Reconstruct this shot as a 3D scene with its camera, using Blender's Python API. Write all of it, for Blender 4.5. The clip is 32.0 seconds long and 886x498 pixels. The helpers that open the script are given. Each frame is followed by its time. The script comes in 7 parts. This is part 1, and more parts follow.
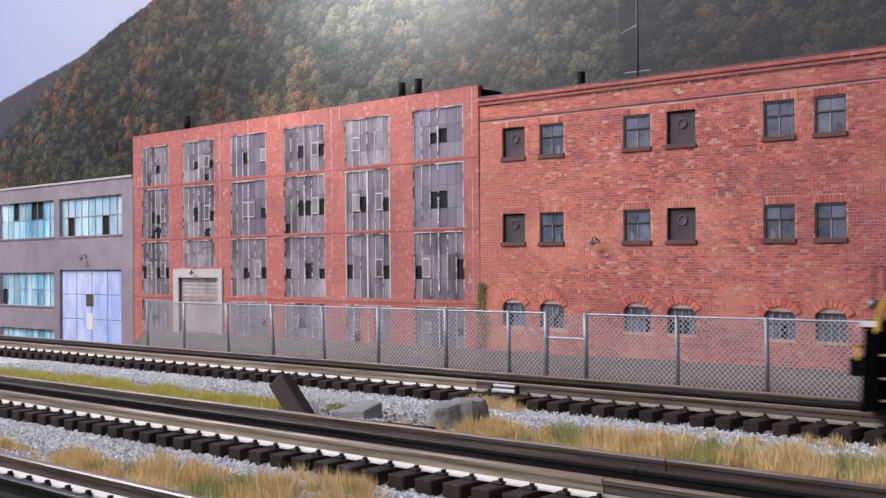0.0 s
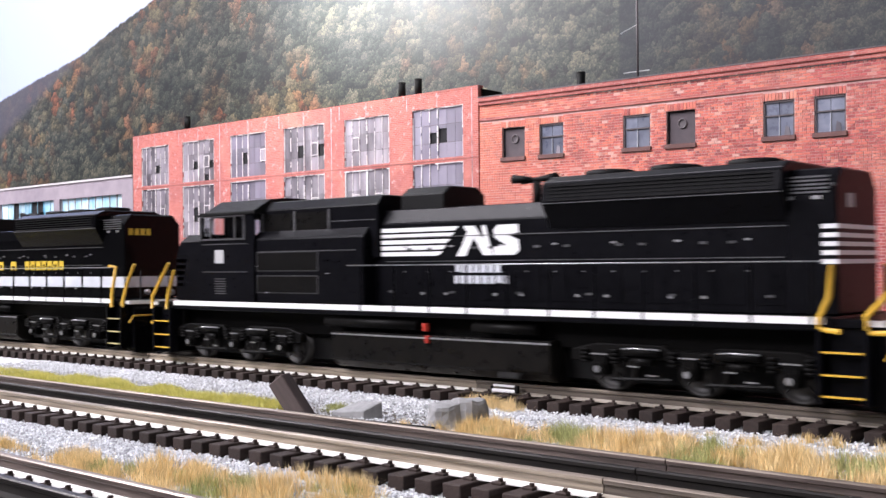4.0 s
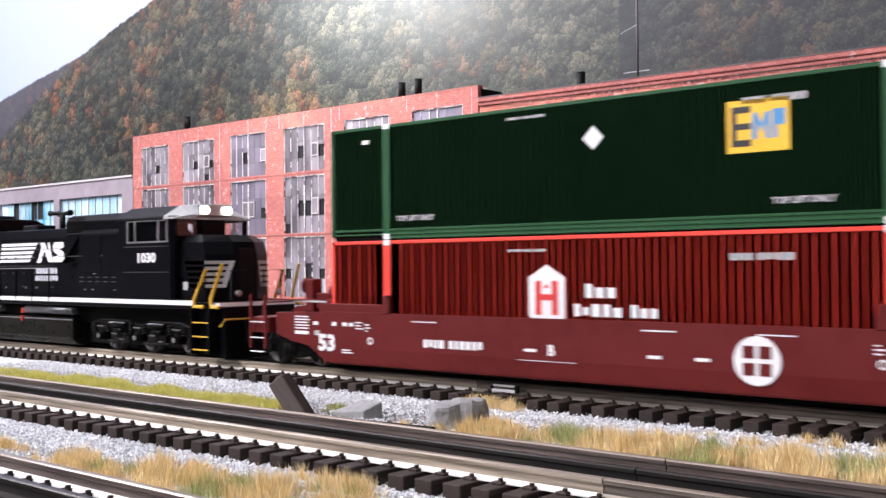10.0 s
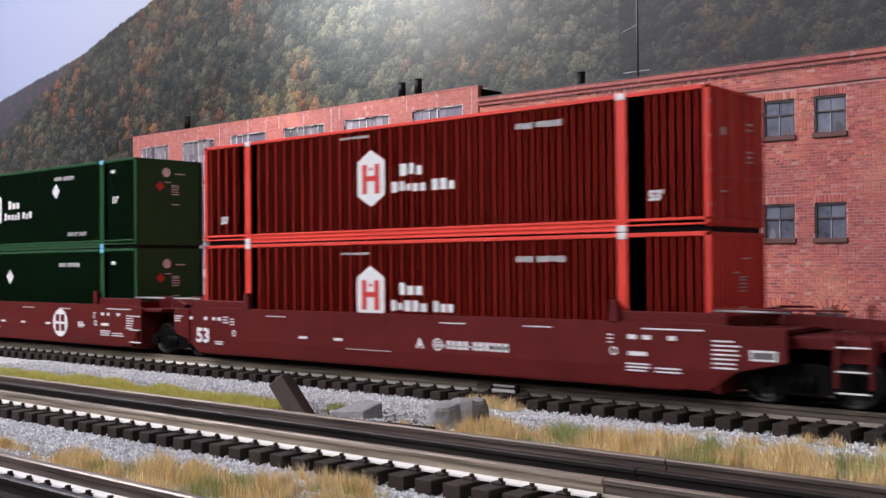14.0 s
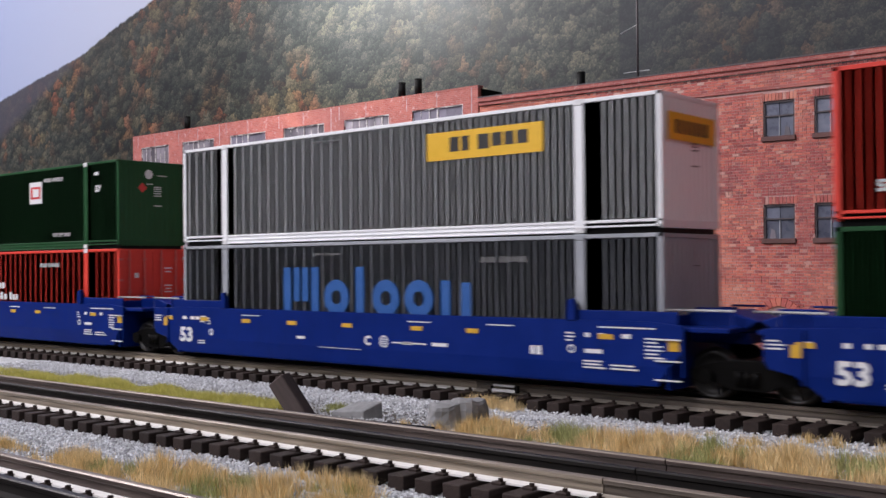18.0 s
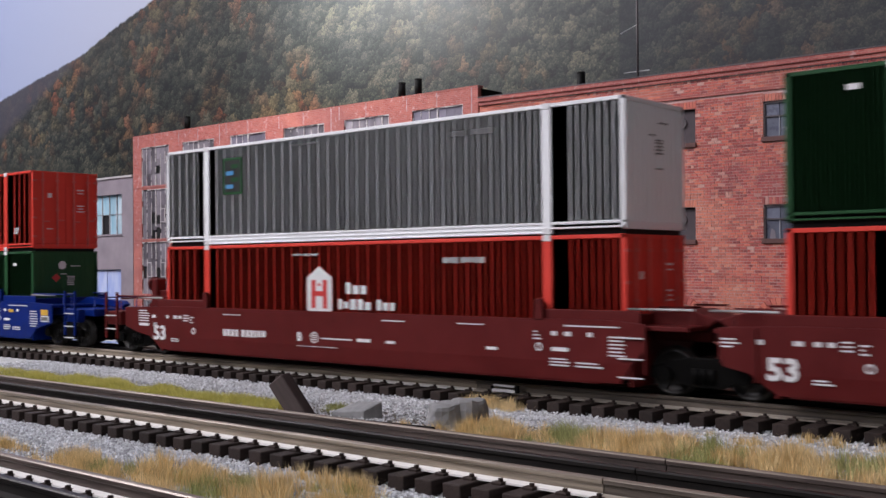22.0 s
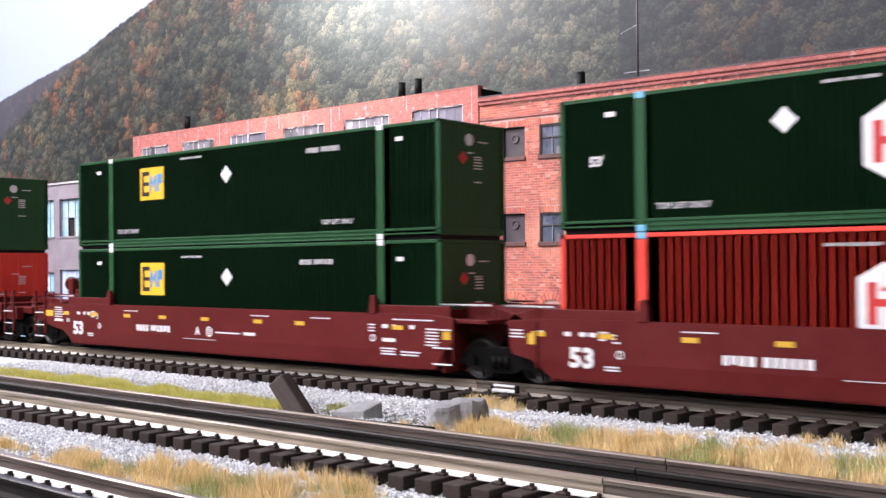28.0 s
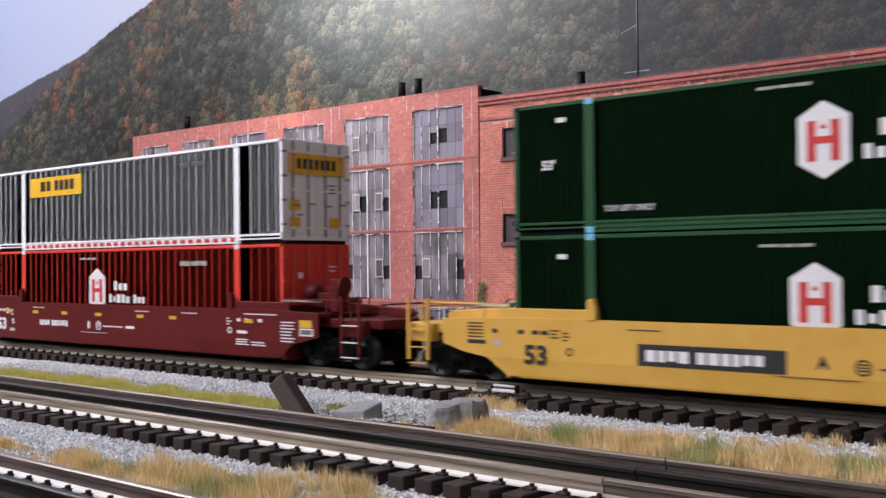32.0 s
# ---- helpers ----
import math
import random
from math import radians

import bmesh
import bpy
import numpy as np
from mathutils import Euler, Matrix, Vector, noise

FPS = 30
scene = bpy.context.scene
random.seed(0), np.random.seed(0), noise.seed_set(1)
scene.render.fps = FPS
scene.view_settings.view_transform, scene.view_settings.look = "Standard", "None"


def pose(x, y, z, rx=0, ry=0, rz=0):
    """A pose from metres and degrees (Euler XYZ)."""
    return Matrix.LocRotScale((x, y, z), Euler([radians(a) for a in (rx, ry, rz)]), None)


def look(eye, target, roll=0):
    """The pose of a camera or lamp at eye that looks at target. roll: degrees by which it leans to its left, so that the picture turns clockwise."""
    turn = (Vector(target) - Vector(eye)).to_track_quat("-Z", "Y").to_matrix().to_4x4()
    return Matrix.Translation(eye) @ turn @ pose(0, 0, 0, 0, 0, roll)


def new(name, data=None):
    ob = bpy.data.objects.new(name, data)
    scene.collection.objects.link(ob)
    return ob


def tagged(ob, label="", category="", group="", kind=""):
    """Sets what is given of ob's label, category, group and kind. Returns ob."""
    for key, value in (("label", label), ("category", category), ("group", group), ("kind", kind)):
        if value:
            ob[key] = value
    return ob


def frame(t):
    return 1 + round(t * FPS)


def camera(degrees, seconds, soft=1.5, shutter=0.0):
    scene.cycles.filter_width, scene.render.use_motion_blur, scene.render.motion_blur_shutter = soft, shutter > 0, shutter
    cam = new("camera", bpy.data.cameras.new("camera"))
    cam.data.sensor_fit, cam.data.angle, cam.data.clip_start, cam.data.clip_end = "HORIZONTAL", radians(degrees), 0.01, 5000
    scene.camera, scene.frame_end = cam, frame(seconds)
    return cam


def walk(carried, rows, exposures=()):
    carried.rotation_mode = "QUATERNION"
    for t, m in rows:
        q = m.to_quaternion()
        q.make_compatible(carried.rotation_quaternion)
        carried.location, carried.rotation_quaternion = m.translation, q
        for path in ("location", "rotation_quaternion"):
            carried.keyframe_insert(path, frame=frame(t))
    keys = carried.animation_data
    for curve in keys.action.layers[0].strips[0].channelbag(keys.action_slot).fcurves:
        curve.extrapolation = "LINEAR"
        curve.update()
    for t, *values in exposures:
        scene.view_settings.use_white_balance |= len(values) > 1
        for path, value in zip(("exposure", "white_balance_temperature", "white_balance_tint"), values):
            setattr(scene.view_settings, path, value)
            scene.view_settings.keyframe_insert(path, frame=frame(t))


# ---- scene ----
# A model railway: scenes are laid out in millimetres and turned into metres when meshes are made.
MM = 0.001
SPEED = 232.94           # train speed, mm/s, towards -x
SECONDS = 32.0

cam = camera(45.77, SECONDS, soft=1.5, shutter=0.36)
EYE = Vector((0.0, -0.42358, 0.06279))
WAY = Vector((-0.64870833, 0.76090544, 0.01415672))
EXPOSURES = [(0, -0.05), (1.0, -0.05), (2.0, 0.15), (3.2, 0.75), (6.0, 0.87), (8.6, 0.8), (10.0, 0.78), (11.0, 0.4), (12.3, 0.75), (13.0, 0.65), (14.0, 0.05), (15.5, 0.2), (17.0, 0.35), (18.0, -0.15), (20.0, 0.3), (21.0, 0.15), (22.0, -0.3), (23.0, 0.15), (24.0, 0.4), (25.0, 0.55), (28.0, 0.8), (29.0, 0.5), (30.0, 0.3), (31.0, -0.3), (32, 0.05)]
walk(cam, [(0, look(EYE, EYE + WAY, -0.55)), (SECONDS, look(EYE, EYE + WAY, -0.55))], EXPOSURES)

# ---- light: closed hobby room, overhead lamp, two added fills, small lamp over the backdrop ----
world = bpy.data.worlds.new("room_air")
scene.world = world
world.use_nodes = True
world.node_tree.nodes["Background"].inputs[0].default_value = (0.93, 0.915, 1.0, 1)
world.node_tree.nodes["Background"].inputs[1].default_value = 0.35


def area_lamp(name, eye, target, sx, sy, power, colour):
    d = bpy.data.lights.new(name, "AREA")
    d.shape, d.size, d.size_y, d.energy, d.color = "RECTANGLE", sx, sy, power, colour
    o = new(name, d)
    o.matrix_world = look(eye, target)
    return o


area_lamp("unseen_overhead_light", (-1.4, -0.85, 1.42), (-0.9, -0.1, 0.0), 1.7, 0.5, 53, (0.96, 0.915, 1.0))
# Added low frontal fill so that light reaches the near rail.
area_lamp("unseen_overhead_light", (-1.5, -2.1, 1.3), (-0.7, -0.1, 0.0), 1.2, 0.5, 22, (0.96, 0.915, 1.0))
# Added fill from the right for faces that look towards +x.
area_lamp("unseen_overhead_light", (1.3, -1.7, 1.36), (-0.4, 0.0, 0.0), 1.2, 0.5, 7.5, (0.96, 0.915, 1.0))
area_lamp("backdrop_lamp", (-0.755, 0.15, 0.375), (-0.69, 0.298, 0.31), 0.11, 0.04, 0.95, (1.0, 0.98, 0.95))


# ---- mesh helpers ----
def bm_new():
    return bmesh.new()


def box(bm, x0, x1, y0, y1, z0, z1, bev=0.0):
    v = [bm.verts.new((x, y, z)) for x in (x0, x1) for y in (y0, y1) for z in (z0, z1)]
    faces = []
    for i in ((0, 1, 3, 2), (4, 6, 7, 5), (0, 4, 5, 1), (2, 3, 7, 6), (0, 2, 6, 4), (1, 5, 7, 3)):
        faces.append(bm.faces.new([v[k] for k in i]))
    if bev:
        edges = list({e for f in faces for e in f.edges})
        bmesh.ops.bevel(bm, geom=edges, offset=bev, segments=1, affect="EDGES", profile=0.6)
    return bm


def prism(bm, outline, axis, lo, hi, bev=0.0):
    """An outline of (a, b) pairs drawn along an axis: 'x' takes (y, z), 'y' takes (x, z), 'z' takes (x, y)."""
    def put(a, b, c):
        return {"x": (c, a, b), "y": (a, c, b), "z": (a, b, c)}[axis]
    lows = [bm.verts.new(put(a, b, lo)) for a, b in outline]
    highs = [bm.verts.new(put(a, b, hi)) for a, b in outline]
    n = len(outline)
    faces = [bm.faces.new(lows), bm.faces.new(list(reversed(highs)))]
    for i in range(n):
        faces.append(bm.faces.new((lows[i], highs[i], highs[(i + 1) % n], lows[(i + 1) % n])))
    if bev:
        edges = list({e for f in faces for e in f.edges})
        bmesh.ops.bevel(bm, geom=edges, offset=bev, segments=1, affect="EDGES", profile=0.6)
    bmesh.ops.recalc_face_normals(bm, faces=bm.faces[:])
    return bm


def rod(bm, p, q, r, n=8, r2=None):
    p, q = Vector(p), Vector(q)
    turn = (q - p).to_track_quat("Z", "Y").to_matrix()
    r2 = r if r2 is None else r2
    a, b = [], []
    for i in range(n):
        c = Vector((math.cos(2 * math.pi * i / n), math.sin(2 * math.pi * i / n), 0))
        a.append(bm.verts.new(p + turn @ (c * r)))
        b.append(bm.verts.new(q + turn @ (c * r2)))
    for i in range(n):
        f = bm.faces.new((a[i], a[(i + 1) % n], b[(i + 1) % n], b[i]))
        f.smooth = n > 6
    bm.faces.new(list(reversed(a)))
    bm.faces.new(b)
    return bm


def pipe(bm, points, r, n=6):
    """A bent rod: one tube through all the points."""
    pts = [Vector(p) for p in points]
    loops = []
    up = Vector((0.13, 0.97, 0.2))
    for i, p in enumerate(pts):
        d = (pts[min(i + 1, len(pts) - 1)] - pts[max(i - 1, 0)]).normalized()
        a = d.cross(up).normalized()
        b = d.cross(a)
        loops.append([bm.verts.new(p + (a * math.cos(2 * math.pi * k / n) + b * math.sin(2 * math.pi * k / n)) * r) for k in range(n)])
    for p, q in zip(loops, loops[1:]):
        for k in range(n):
            bm.faces.new((p[k], p[(k + 1) % n], q[(k + 1) % n], q[k])).smooth = True
    bm.faces.new(loops[0])
    bm.faces.new(list(reversed(loops[-1])))
    return bm


def lathe(bm, rings, n=20, axis="y", at=(0, 0, 0)):
    """Rings of (offset along the axis, radius)."""
    loops = []
    for d, r in rings:
        loop = []
        for i in range(n):
            c, s = math.cos(2 * math.pi * i / n) * r, math.sin(2 * math.pi * i / n) * r
            p = {"y": (c, d, s), "z": (c, s, d), "x": (d, c, s)}[axis]
            loop.append(bm.verts.new((p[0] + at[0], p[1] + at[1], p[2] + at[2])))
        loops.append(loop)
    for a, b in zip(loops, loops[1:]):
        for i in range(n):
            f = bm.faces.new((a[i], a[(i + 1) % n], b[(i + 1) % n], b[i]))
            f.smooth = True
    bm.faces.new(loops[0])
    bm.faces.new(list(reversed(loops[-1])))
    bmesh.ops.recalc_face_normals(bm, faces=bm.faces[:])
    return bm


def to_mesh(name, bm, material):
    bmesh.ops.scale(bm, vec=(MM, MM, MM), verts=bm.verts[:])
    me = bpy.data.meshes.new(name)
    bm.to_mesh(me)
    bm.free()
    for m in (material if isinstance(material, (list, tuple)) else [material]):
        me.materials.append(m)
    return me


def part(name, bm, material, parent=None, label="", at=(0, 0, 0)):
    """Links a bmesh (or a mesh made before) as one object under its thing."""
    me = bm if isinstance(bm, bpy.types.Mesh) else to_mesh(name, bm, material)
    o = new(name, me)
    o.location = Vector(at) * MM
    if parent is not None:
        o.parent = parent
    if label:
        o["label"] = label
    return o


def thing(name, at, label, category, group="", kind=""):
    o = new(name)
    o.empty_display_size = 0.01
    o.location = Vector(at) * MM
    return tagged(o, label, category, group, kind)


def raw(name, verts, faces, material):
    me = bpy.data.meshes.new(name)
    me.from_pydata((np.asarray(verts, dtype=float) * MM).tolist(), [], faces)
    me.materials.append(material)
    me.update()
    return me


_words = {}


def word_mesh(name, text, size, material, wide):
    c = bpy.data.curves.new(name, "FONT")
    c.body, c.size, c.extrude, c.resolution_u = text, size * 1.42 * MM, 0.05 * MM, 2
    c.offset = 0.055 * size * MM
    tmp = bpy.data.objects.new(name, c)
    scene.collection.objects.link(tmp)
    me = bpy.data.meshes.new_from_object(tmp.evaluated_get(bpy.context.evaluated_depsgraph_get()))
    bpy.data.objects.remove(tmp)
    me.transform(Matrix.Diagonal((wide, 1, 1, 1)))
    me.materials.clear()
    me.materials.append(material)
    return me


def lettering(name, text, size, material, parent, at, wide=1.0):
    """Raised lettering in the built-in font on a side that faces -y; size is the capital height."""
    key = (text, size, material.name, wide)
    if key not in _words:
        _words[key] = word_mesh(name, text, size, material, wide)
    me = _words[key]
    o = new(name, me)
    o.parent = parent
    o.matrix_basis = pose(at[0] * MM, at[1] * MM, at[2] * MM, 90)
    return o


# ---- materials ----
def surf(name, c1, c2, scale=400.0, rough=0.5, metal=0.0, bump=0.0, bscale=None, rand=0.0, island=0.0, coat=0.0, fine=0.5, rvar=0.12, stretch=(1, 1, 1), spec=0.5):
    """Two tones mixed by coarse and fine noise, with a roughness that varies, fine relief, and a shift by piece."""
    m = bpy.data.materials.new(name)
    m.use_nodes = True
    nt = m.node_tree
    n, l = nt.nodes, nt.links
    b = n["Principled BSDF"]
    tc = n.new("ShaderNodeTexCoord")
    mp = n.new("ShaderNodeMapping")
    mp.inputs["Scale"].default_value = stretch
    l.new(tc.outputs["Object"], mp.inputs["Vector"])
    coarse, small = n.new("ShaderNodeTexNoise"), n.new("ShaderNodeTexNoise")
    coarse.inputs["Scale"].default_value, small.inputs["Scale"].default_value = scale * 0.16, scale
    coarse.inputs["Detail"].default_value = small.inputs["Detail"].default_value = 4
    for t in (coarse, small):
        l.new(mp.outputs[0], t.inputs["Vector"])
    mixf = n.new("ShaderNodeMix")
    mixf.inputs[0].default_value = fine
    l.new(coarse.outputs[0], mixf.inputs[2])
    l.new(small.outputs[0], mixf.inputs[3])
    ramp = n.new("ShaderNodeValToRGB")
    ramp.color_ramp.elements[0].position, ramp.color_ramp.elements[1].position = 0.34, 0.66
    ramp.color_ramp.elements[0].color, ramp.color_ramp.elements[1].color = (*c1, 1), (*c2, 1)
    l.new(mixf.outputs[0], ramp.inputs[0])
    out = ramp.outputs[0]
    if rand or island:
        src = n.new("ShaderNodeObjectInfo").outputs["Random"] if rand else n.new("ShaderNodeNewGeometry").outputs["Random Per Island"]
        k = rand or island
        mr = n.new("ShaderNodeMapRange")
        mr.inputs[3].default_value, mr.inputs[4].default_value = 1 - k, 1 + k
        l.new(src, mr.inputs[0])
        hs = n.new("ShaderNodeHueSaturation")
        l.new(mr.outputs[0], hs.inputs["Value"])
        l.new(out, hs.inputs["Color"])
        out = hs.outputs[0]
    l.new(out, b.inputs["Base Color"])
    rr = n.new("ShaderNodeMapRange")
    rr.inputs[3].default_value, rr.inputs[4].default_value = max(0.03, rough - rvar), min(1, rough + rvar)
    l.new(small.outputs[0], rr.inputs[0])
    l.new(rr.outputs[0], b.inputs["Roughness"])
    b.inputs["Metallic"].default_value = metal
    b.inputs["Coat Weight"].default_value = coat
    b.inputs["Specular IOR Level"].default_value = spec
    if bump:
        bt = n.new("ShaderNodeTexNoise")
        bt.inputs["Scale"].default_value = bscale or scale * 2
        l.new(mp.outputs[0], bt.inputs["Vector"])
        bn = n.new("ShaderNodeBump")
        bn.inputs["Strength"].default_value, bn.inputs["Distance"].default_value = bump, 0.0006
        l.new(bt.outputs[0], bn.inputs["Height"])
        l.new(bn.outputs[0], b.inputs["Normal"])
    return m


def glow(name, colour, strength):
    m = bpy.data.materials.new(name)
    m.use_nodes = True
    b = m.node_tree.nodes["Principled BSDF"]
    b.inputs["Base Color"].default_value = (*colour, 1)
    b.inputs["Emission Color"].default_value = (*colour, 1)
    b.inputs["Emission Strength"].default_value = strength
    return m


def pane(name, colour, rough=0.08, alpha=0.35):
    m = bpy.data.materials.new(name)
    m.use_nodes = True
    b = m.node_tree.nodes["Principled BSDF"]
    b.inputs["Base Color"].default_value = (*colour, 1)
    b.inputs["Roughness"].default_value = rough
    b.inputs["Transmission Weight"].default_value = alpha
    b.inputs["IOR"].default_value = 1.45
    return m


def course_paint(name):
    """Brickwork whose courses are too small to lift apart: bond, tone by brick, lime stains."""
    m = bpy.data.materials.new(name)
    m.use_nodes = True
    n, l = m.node_tree.nodes, m.node_tree.links
    b = n["Principled BSDF"]
    b.inputs["Roughness"].default_value = 0.85
    tc, sp, cb = n.new("ShaderNodeTexCoord"), n.new("ShaderNodeSeparateXYZ"), n.new("ShaderNodeCombineXYZ")
    l.new(tc.outputs["Object"], sp.inputs[0])
    l.new(sp.outputs[0], cb.inputs[0])
    l.new(sp.outputs[2], cb.inputs[1])
    t = n.new("ShaderNodeTexBrick")
    l.new(cb.outputs[0], t.inputs[0])
    t.inputs["Color1"].default_value, t.inputs["Color2"].default_value, t.inputs["Mortar"].default_value = (0.385, 0.092, 0.078, 1), (0.51, 0.145, 0.12, 1), (0.47, 0.23, 0.20, 1)
    t.inputs["Scale"].default_value = 1.0
    t.inputs["Mortar Size"].default_value, t.inputs["Brick Width"].default_value, t.inputs["Row Height"].default_value = 0.00018, 0.0044, 0.0016
    out = t.outputs[0]
    for scale, lo, hi, tone, top in ((14, 0.5, 0.7, (0.25, 0.09, 0.09), 0.55), (30, 0.55, 0.72, (0.60, 0.22, 0.17), 0.6), (260, 0.60, 0.72, (0.62, 0.42, 0.40), 0.7)):
        q = n.new("ShaderNodeTexNoise")
        q.inputs["Scale"].default_value, q.inputs["Detail"].default_value = scale, 5
        l.new(tc.outputs["Object"], q.inputs[0])
        mr = n.new("ShaderNodeMapRange")
        mr.inputs[1].default_value, mr.inputs[2].default_value, mr.inputs[4].default_value = lo, hi, top
        l.new(q.outputs[0], mr.inputs[0])
        x = n.new("ShaderNodeMix")
        x.data_type = "RGBA"
        l.new(mr.outputs[0], x.inputs[0])
        l.new(out, x.inputs[6])
        x.inputs[7].default_value = (*tone, 1)
        out = x.outputs[2]
    l.new(out, b.inputs["Base Color"])
    bn = n.new("ShaderNodeBump")
    bn.inputs["Strength"].default_value, bn.inputs["Distance"].default_value, bn.invert = 0.5, 0.0003, True
    l.new(t.outputs["Fac"], bn.inputs["Height"])
    l.new(bn.outputs[0], b.inputs["Normal"])
    return m


def brick_paint(name, island):
    """Fired clay: every brick takes its own tone, from plum to pale pink, with smears of soot and lime over many bricks."""
    m = bpy.data.materials.new(name)
    m.use_nodes = True
    n, l = m.node_tree.nodes, m.node_tree.links
    b = n["Principled BSDF"]
    b.inputs["Roughness"].default_value = 0.85
    src = n.new("ShaderNodeNewGeometry").outputs["Random Per Island"] if island else n.new("ShaderNodeObjectInfo").outputs["Random"]
    r = n.new("ShaderNodeValToRGB")
    e = r.color_ramp.elements
    stops = [(0.0, (0.24, 0.06, 0.06)), (0.15, (0.39, 0.09, 0.075)), (0.5, (0.56, 0.14, 0.115)), (0.85, (0.70, 0.20, 0.13)), (0.95, (0.72, 0.31, 0.22)), (1.0, (0.68, 0.45, 0.39))]
    while len(e) < len(stops):
        e.new(0.5)
    for q, (p, c) in zip(e, stops):
        q.position, q.color = p, (*c, 1)
    l.new(src, r.inputs[0])
    spot = n.new("ShaderNodeNewGeometry").outputs["Position"]
    out = r.outputs[0]
    for scale, lo, hi, tone in ((11, 0.46, 0.62, (0.34, 0.078, 0.09)), (17, 0.50, 0.64, (0.80, 0.33, 0.22)), (70, 0.56, 0.70, (0.27, 0.07, 0.075)), (900, 0.5, 0.85, (0.68, 0.40, 0.34))):
        t = n.new("ShaderNodeTexNoise")
        t.inputs["Scale"].default_value, t.inputs["Detail"].default_value = scale, 5
        l.new(spot, t.inputs[0])
        mr = n.new("ShaderNodeMapRange")
        mr.inputs[1].default_value, mr.inputs[2].default_value, mr.inputs[4].default_value = lo, hi, 0.6
        l.new(t.outputs[0], mr.inputs[0])
        q = n.new("ShaderNodeMix")
        q.data_type = "RGBA"
        l.new(mr.outputs[0], q.inputs[0])
        l.new(out, q.inputs[6])
        q.inputs[7].default_value = (*tone, 1)
        out = q.outputs[2]
    # orange tint at the left; crimson at the right painted for light falling off
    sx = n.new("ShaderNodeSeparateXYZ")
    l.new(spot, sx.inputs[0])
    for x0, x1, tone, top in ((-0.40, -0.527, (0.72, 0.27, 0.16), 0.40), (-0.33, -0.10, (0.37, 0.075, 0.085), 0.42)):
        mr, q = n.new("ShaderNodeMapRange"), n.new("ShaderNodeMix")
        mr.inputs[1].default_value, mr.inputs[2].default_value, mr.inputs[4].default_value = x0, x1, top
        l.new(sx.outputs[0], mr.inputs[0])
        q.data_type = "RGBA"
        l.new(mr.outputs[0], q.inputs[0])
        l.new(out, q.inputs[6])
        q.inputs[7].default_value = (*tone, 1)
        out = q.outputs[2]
    l.new(out, b.inputs["Base Color"])
    bt = n.new("ShaderNodeTexNoise")
    bt.inputs["Scale"].default_value = 1200
    l.new(spot, bt.inputs[0])
    bn = n.new("ShaderNodeBump")
    bn.inputs["Strength"].default_value, bn.inputs["Distance"].default_value = 0.4, 0.0006
    l.new(bt.outputs[0], bn.inputs["Height"])
    l.new(bn.outputs[0], b.inputs["Normal"])
    return m


M_TIE = surf("tie_plastic", (0.018, 0.012, 0.0105), (0.042, 0.029, 0.024), 900, 0.7, bump=0.4, rand=0.3, stretch=(1, 0.15, 1), spec=0.25)
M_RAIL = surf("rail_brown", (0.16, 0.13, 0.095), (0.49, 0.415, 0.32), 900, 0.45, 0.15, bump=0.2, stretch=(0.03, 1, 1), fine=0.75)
# Far rails: the same brown, darkened to stand for their shaded side.
M_RAIL_FAR = surf("shaded_rail_brown", (0.045, 0.036, 0.032), (0.15, 0.115, 0.10), 900, 0.4, 0.2, bump=0.2, stretch=(0.03, 1, 1), fine=0.75)
# Darker copy of the near rail, used past the joint.
M_RAIL_DULL = surf("umber_rail", (0.06, 0.048, 0.039), (0.21, 0.175, 0.135), 900, 0.45, 0.15, bump=0.2, stretch=(0.03, 1, 1), fine=0.75)
# Head tops: worn, with their thin highlight put into the colour.
M_HEAD = surf("worn_head_highlight", (0.13, 0.105, 0.085), (0.44, 0.37, 0.30), 1100, 0.35, 0.3, stretch=(0.02, 1, 1), fine=0.7)
# Foot pair: white carries a painted reflection, tan is the foot without it.
M_FOOT_TAN = surf("tan_rail_foot", (0.28, 0.245, 0.195), (0.54, 0.49, 0.42), 500, 0.45, 0.1, stretch=(0.04, 1, 1))
M_FOOT = surf("white_foot_shine", (0.84, 0.82, 0.77), (0.93, 0.92, 0.88), 300, 0.35, 0.0, stretch=(0.05, 1, 1))
M_RAIL_DARK = surf("blackened_rail", (0.02, 0.018, 0.017), (0.05, 0.045, 0.04), 500, 0.4, 0.6, stretch=(0.05, 1, 1))
M_GRAVEL = surf("ballast_stone", (0.50, 0.51, 0.53), (0.74, 0.75, 0.76), 700, 0.9, bump=0.3, island=0.42)
M_BALLAST = surf("ballast_bed", (0.40, 0.405, 0.405), (0.64, 0.65, 0.645), 900, 0.9, bump=1.0, bscale=900)
M_GRASS_TAN = surf("dry_grass", (0.66, 0.47, 0.19), (0.90, 0.73, 0.42), 60, 0.8, island=0.35)
M_GRASS_GREEN = surf("green_grass", (0.28, 0.31, 0.10), (0.54, 0.54, 0.24), 300, 0.8, island=0.35)
M_GRASS_YELLOW = surf("yellow_green_grass", (0.52, 0.50, 0.11), (0.76, 0.70, 0.25), 200, 0.85, island=0.3)
M_TURF = surf("turf_base", (0.20, 0.17, 0.05), (0.32, 0.25, 0.10), 500, 0.95, bump=0.8)
M_DIRT = surf("packed_dirt", (0.10, 0.088, 0.072), (0.175, 0.155, 0.128), 60, 0.9, bump=0.2, bscale=500)
M_BLACK = surf("black_loco_paint", (0.0022, 0.0022, 0.0031), (0.0042, 0.0042, 0.0056), 300, 0.32, bump=0.02, spec=0.08)
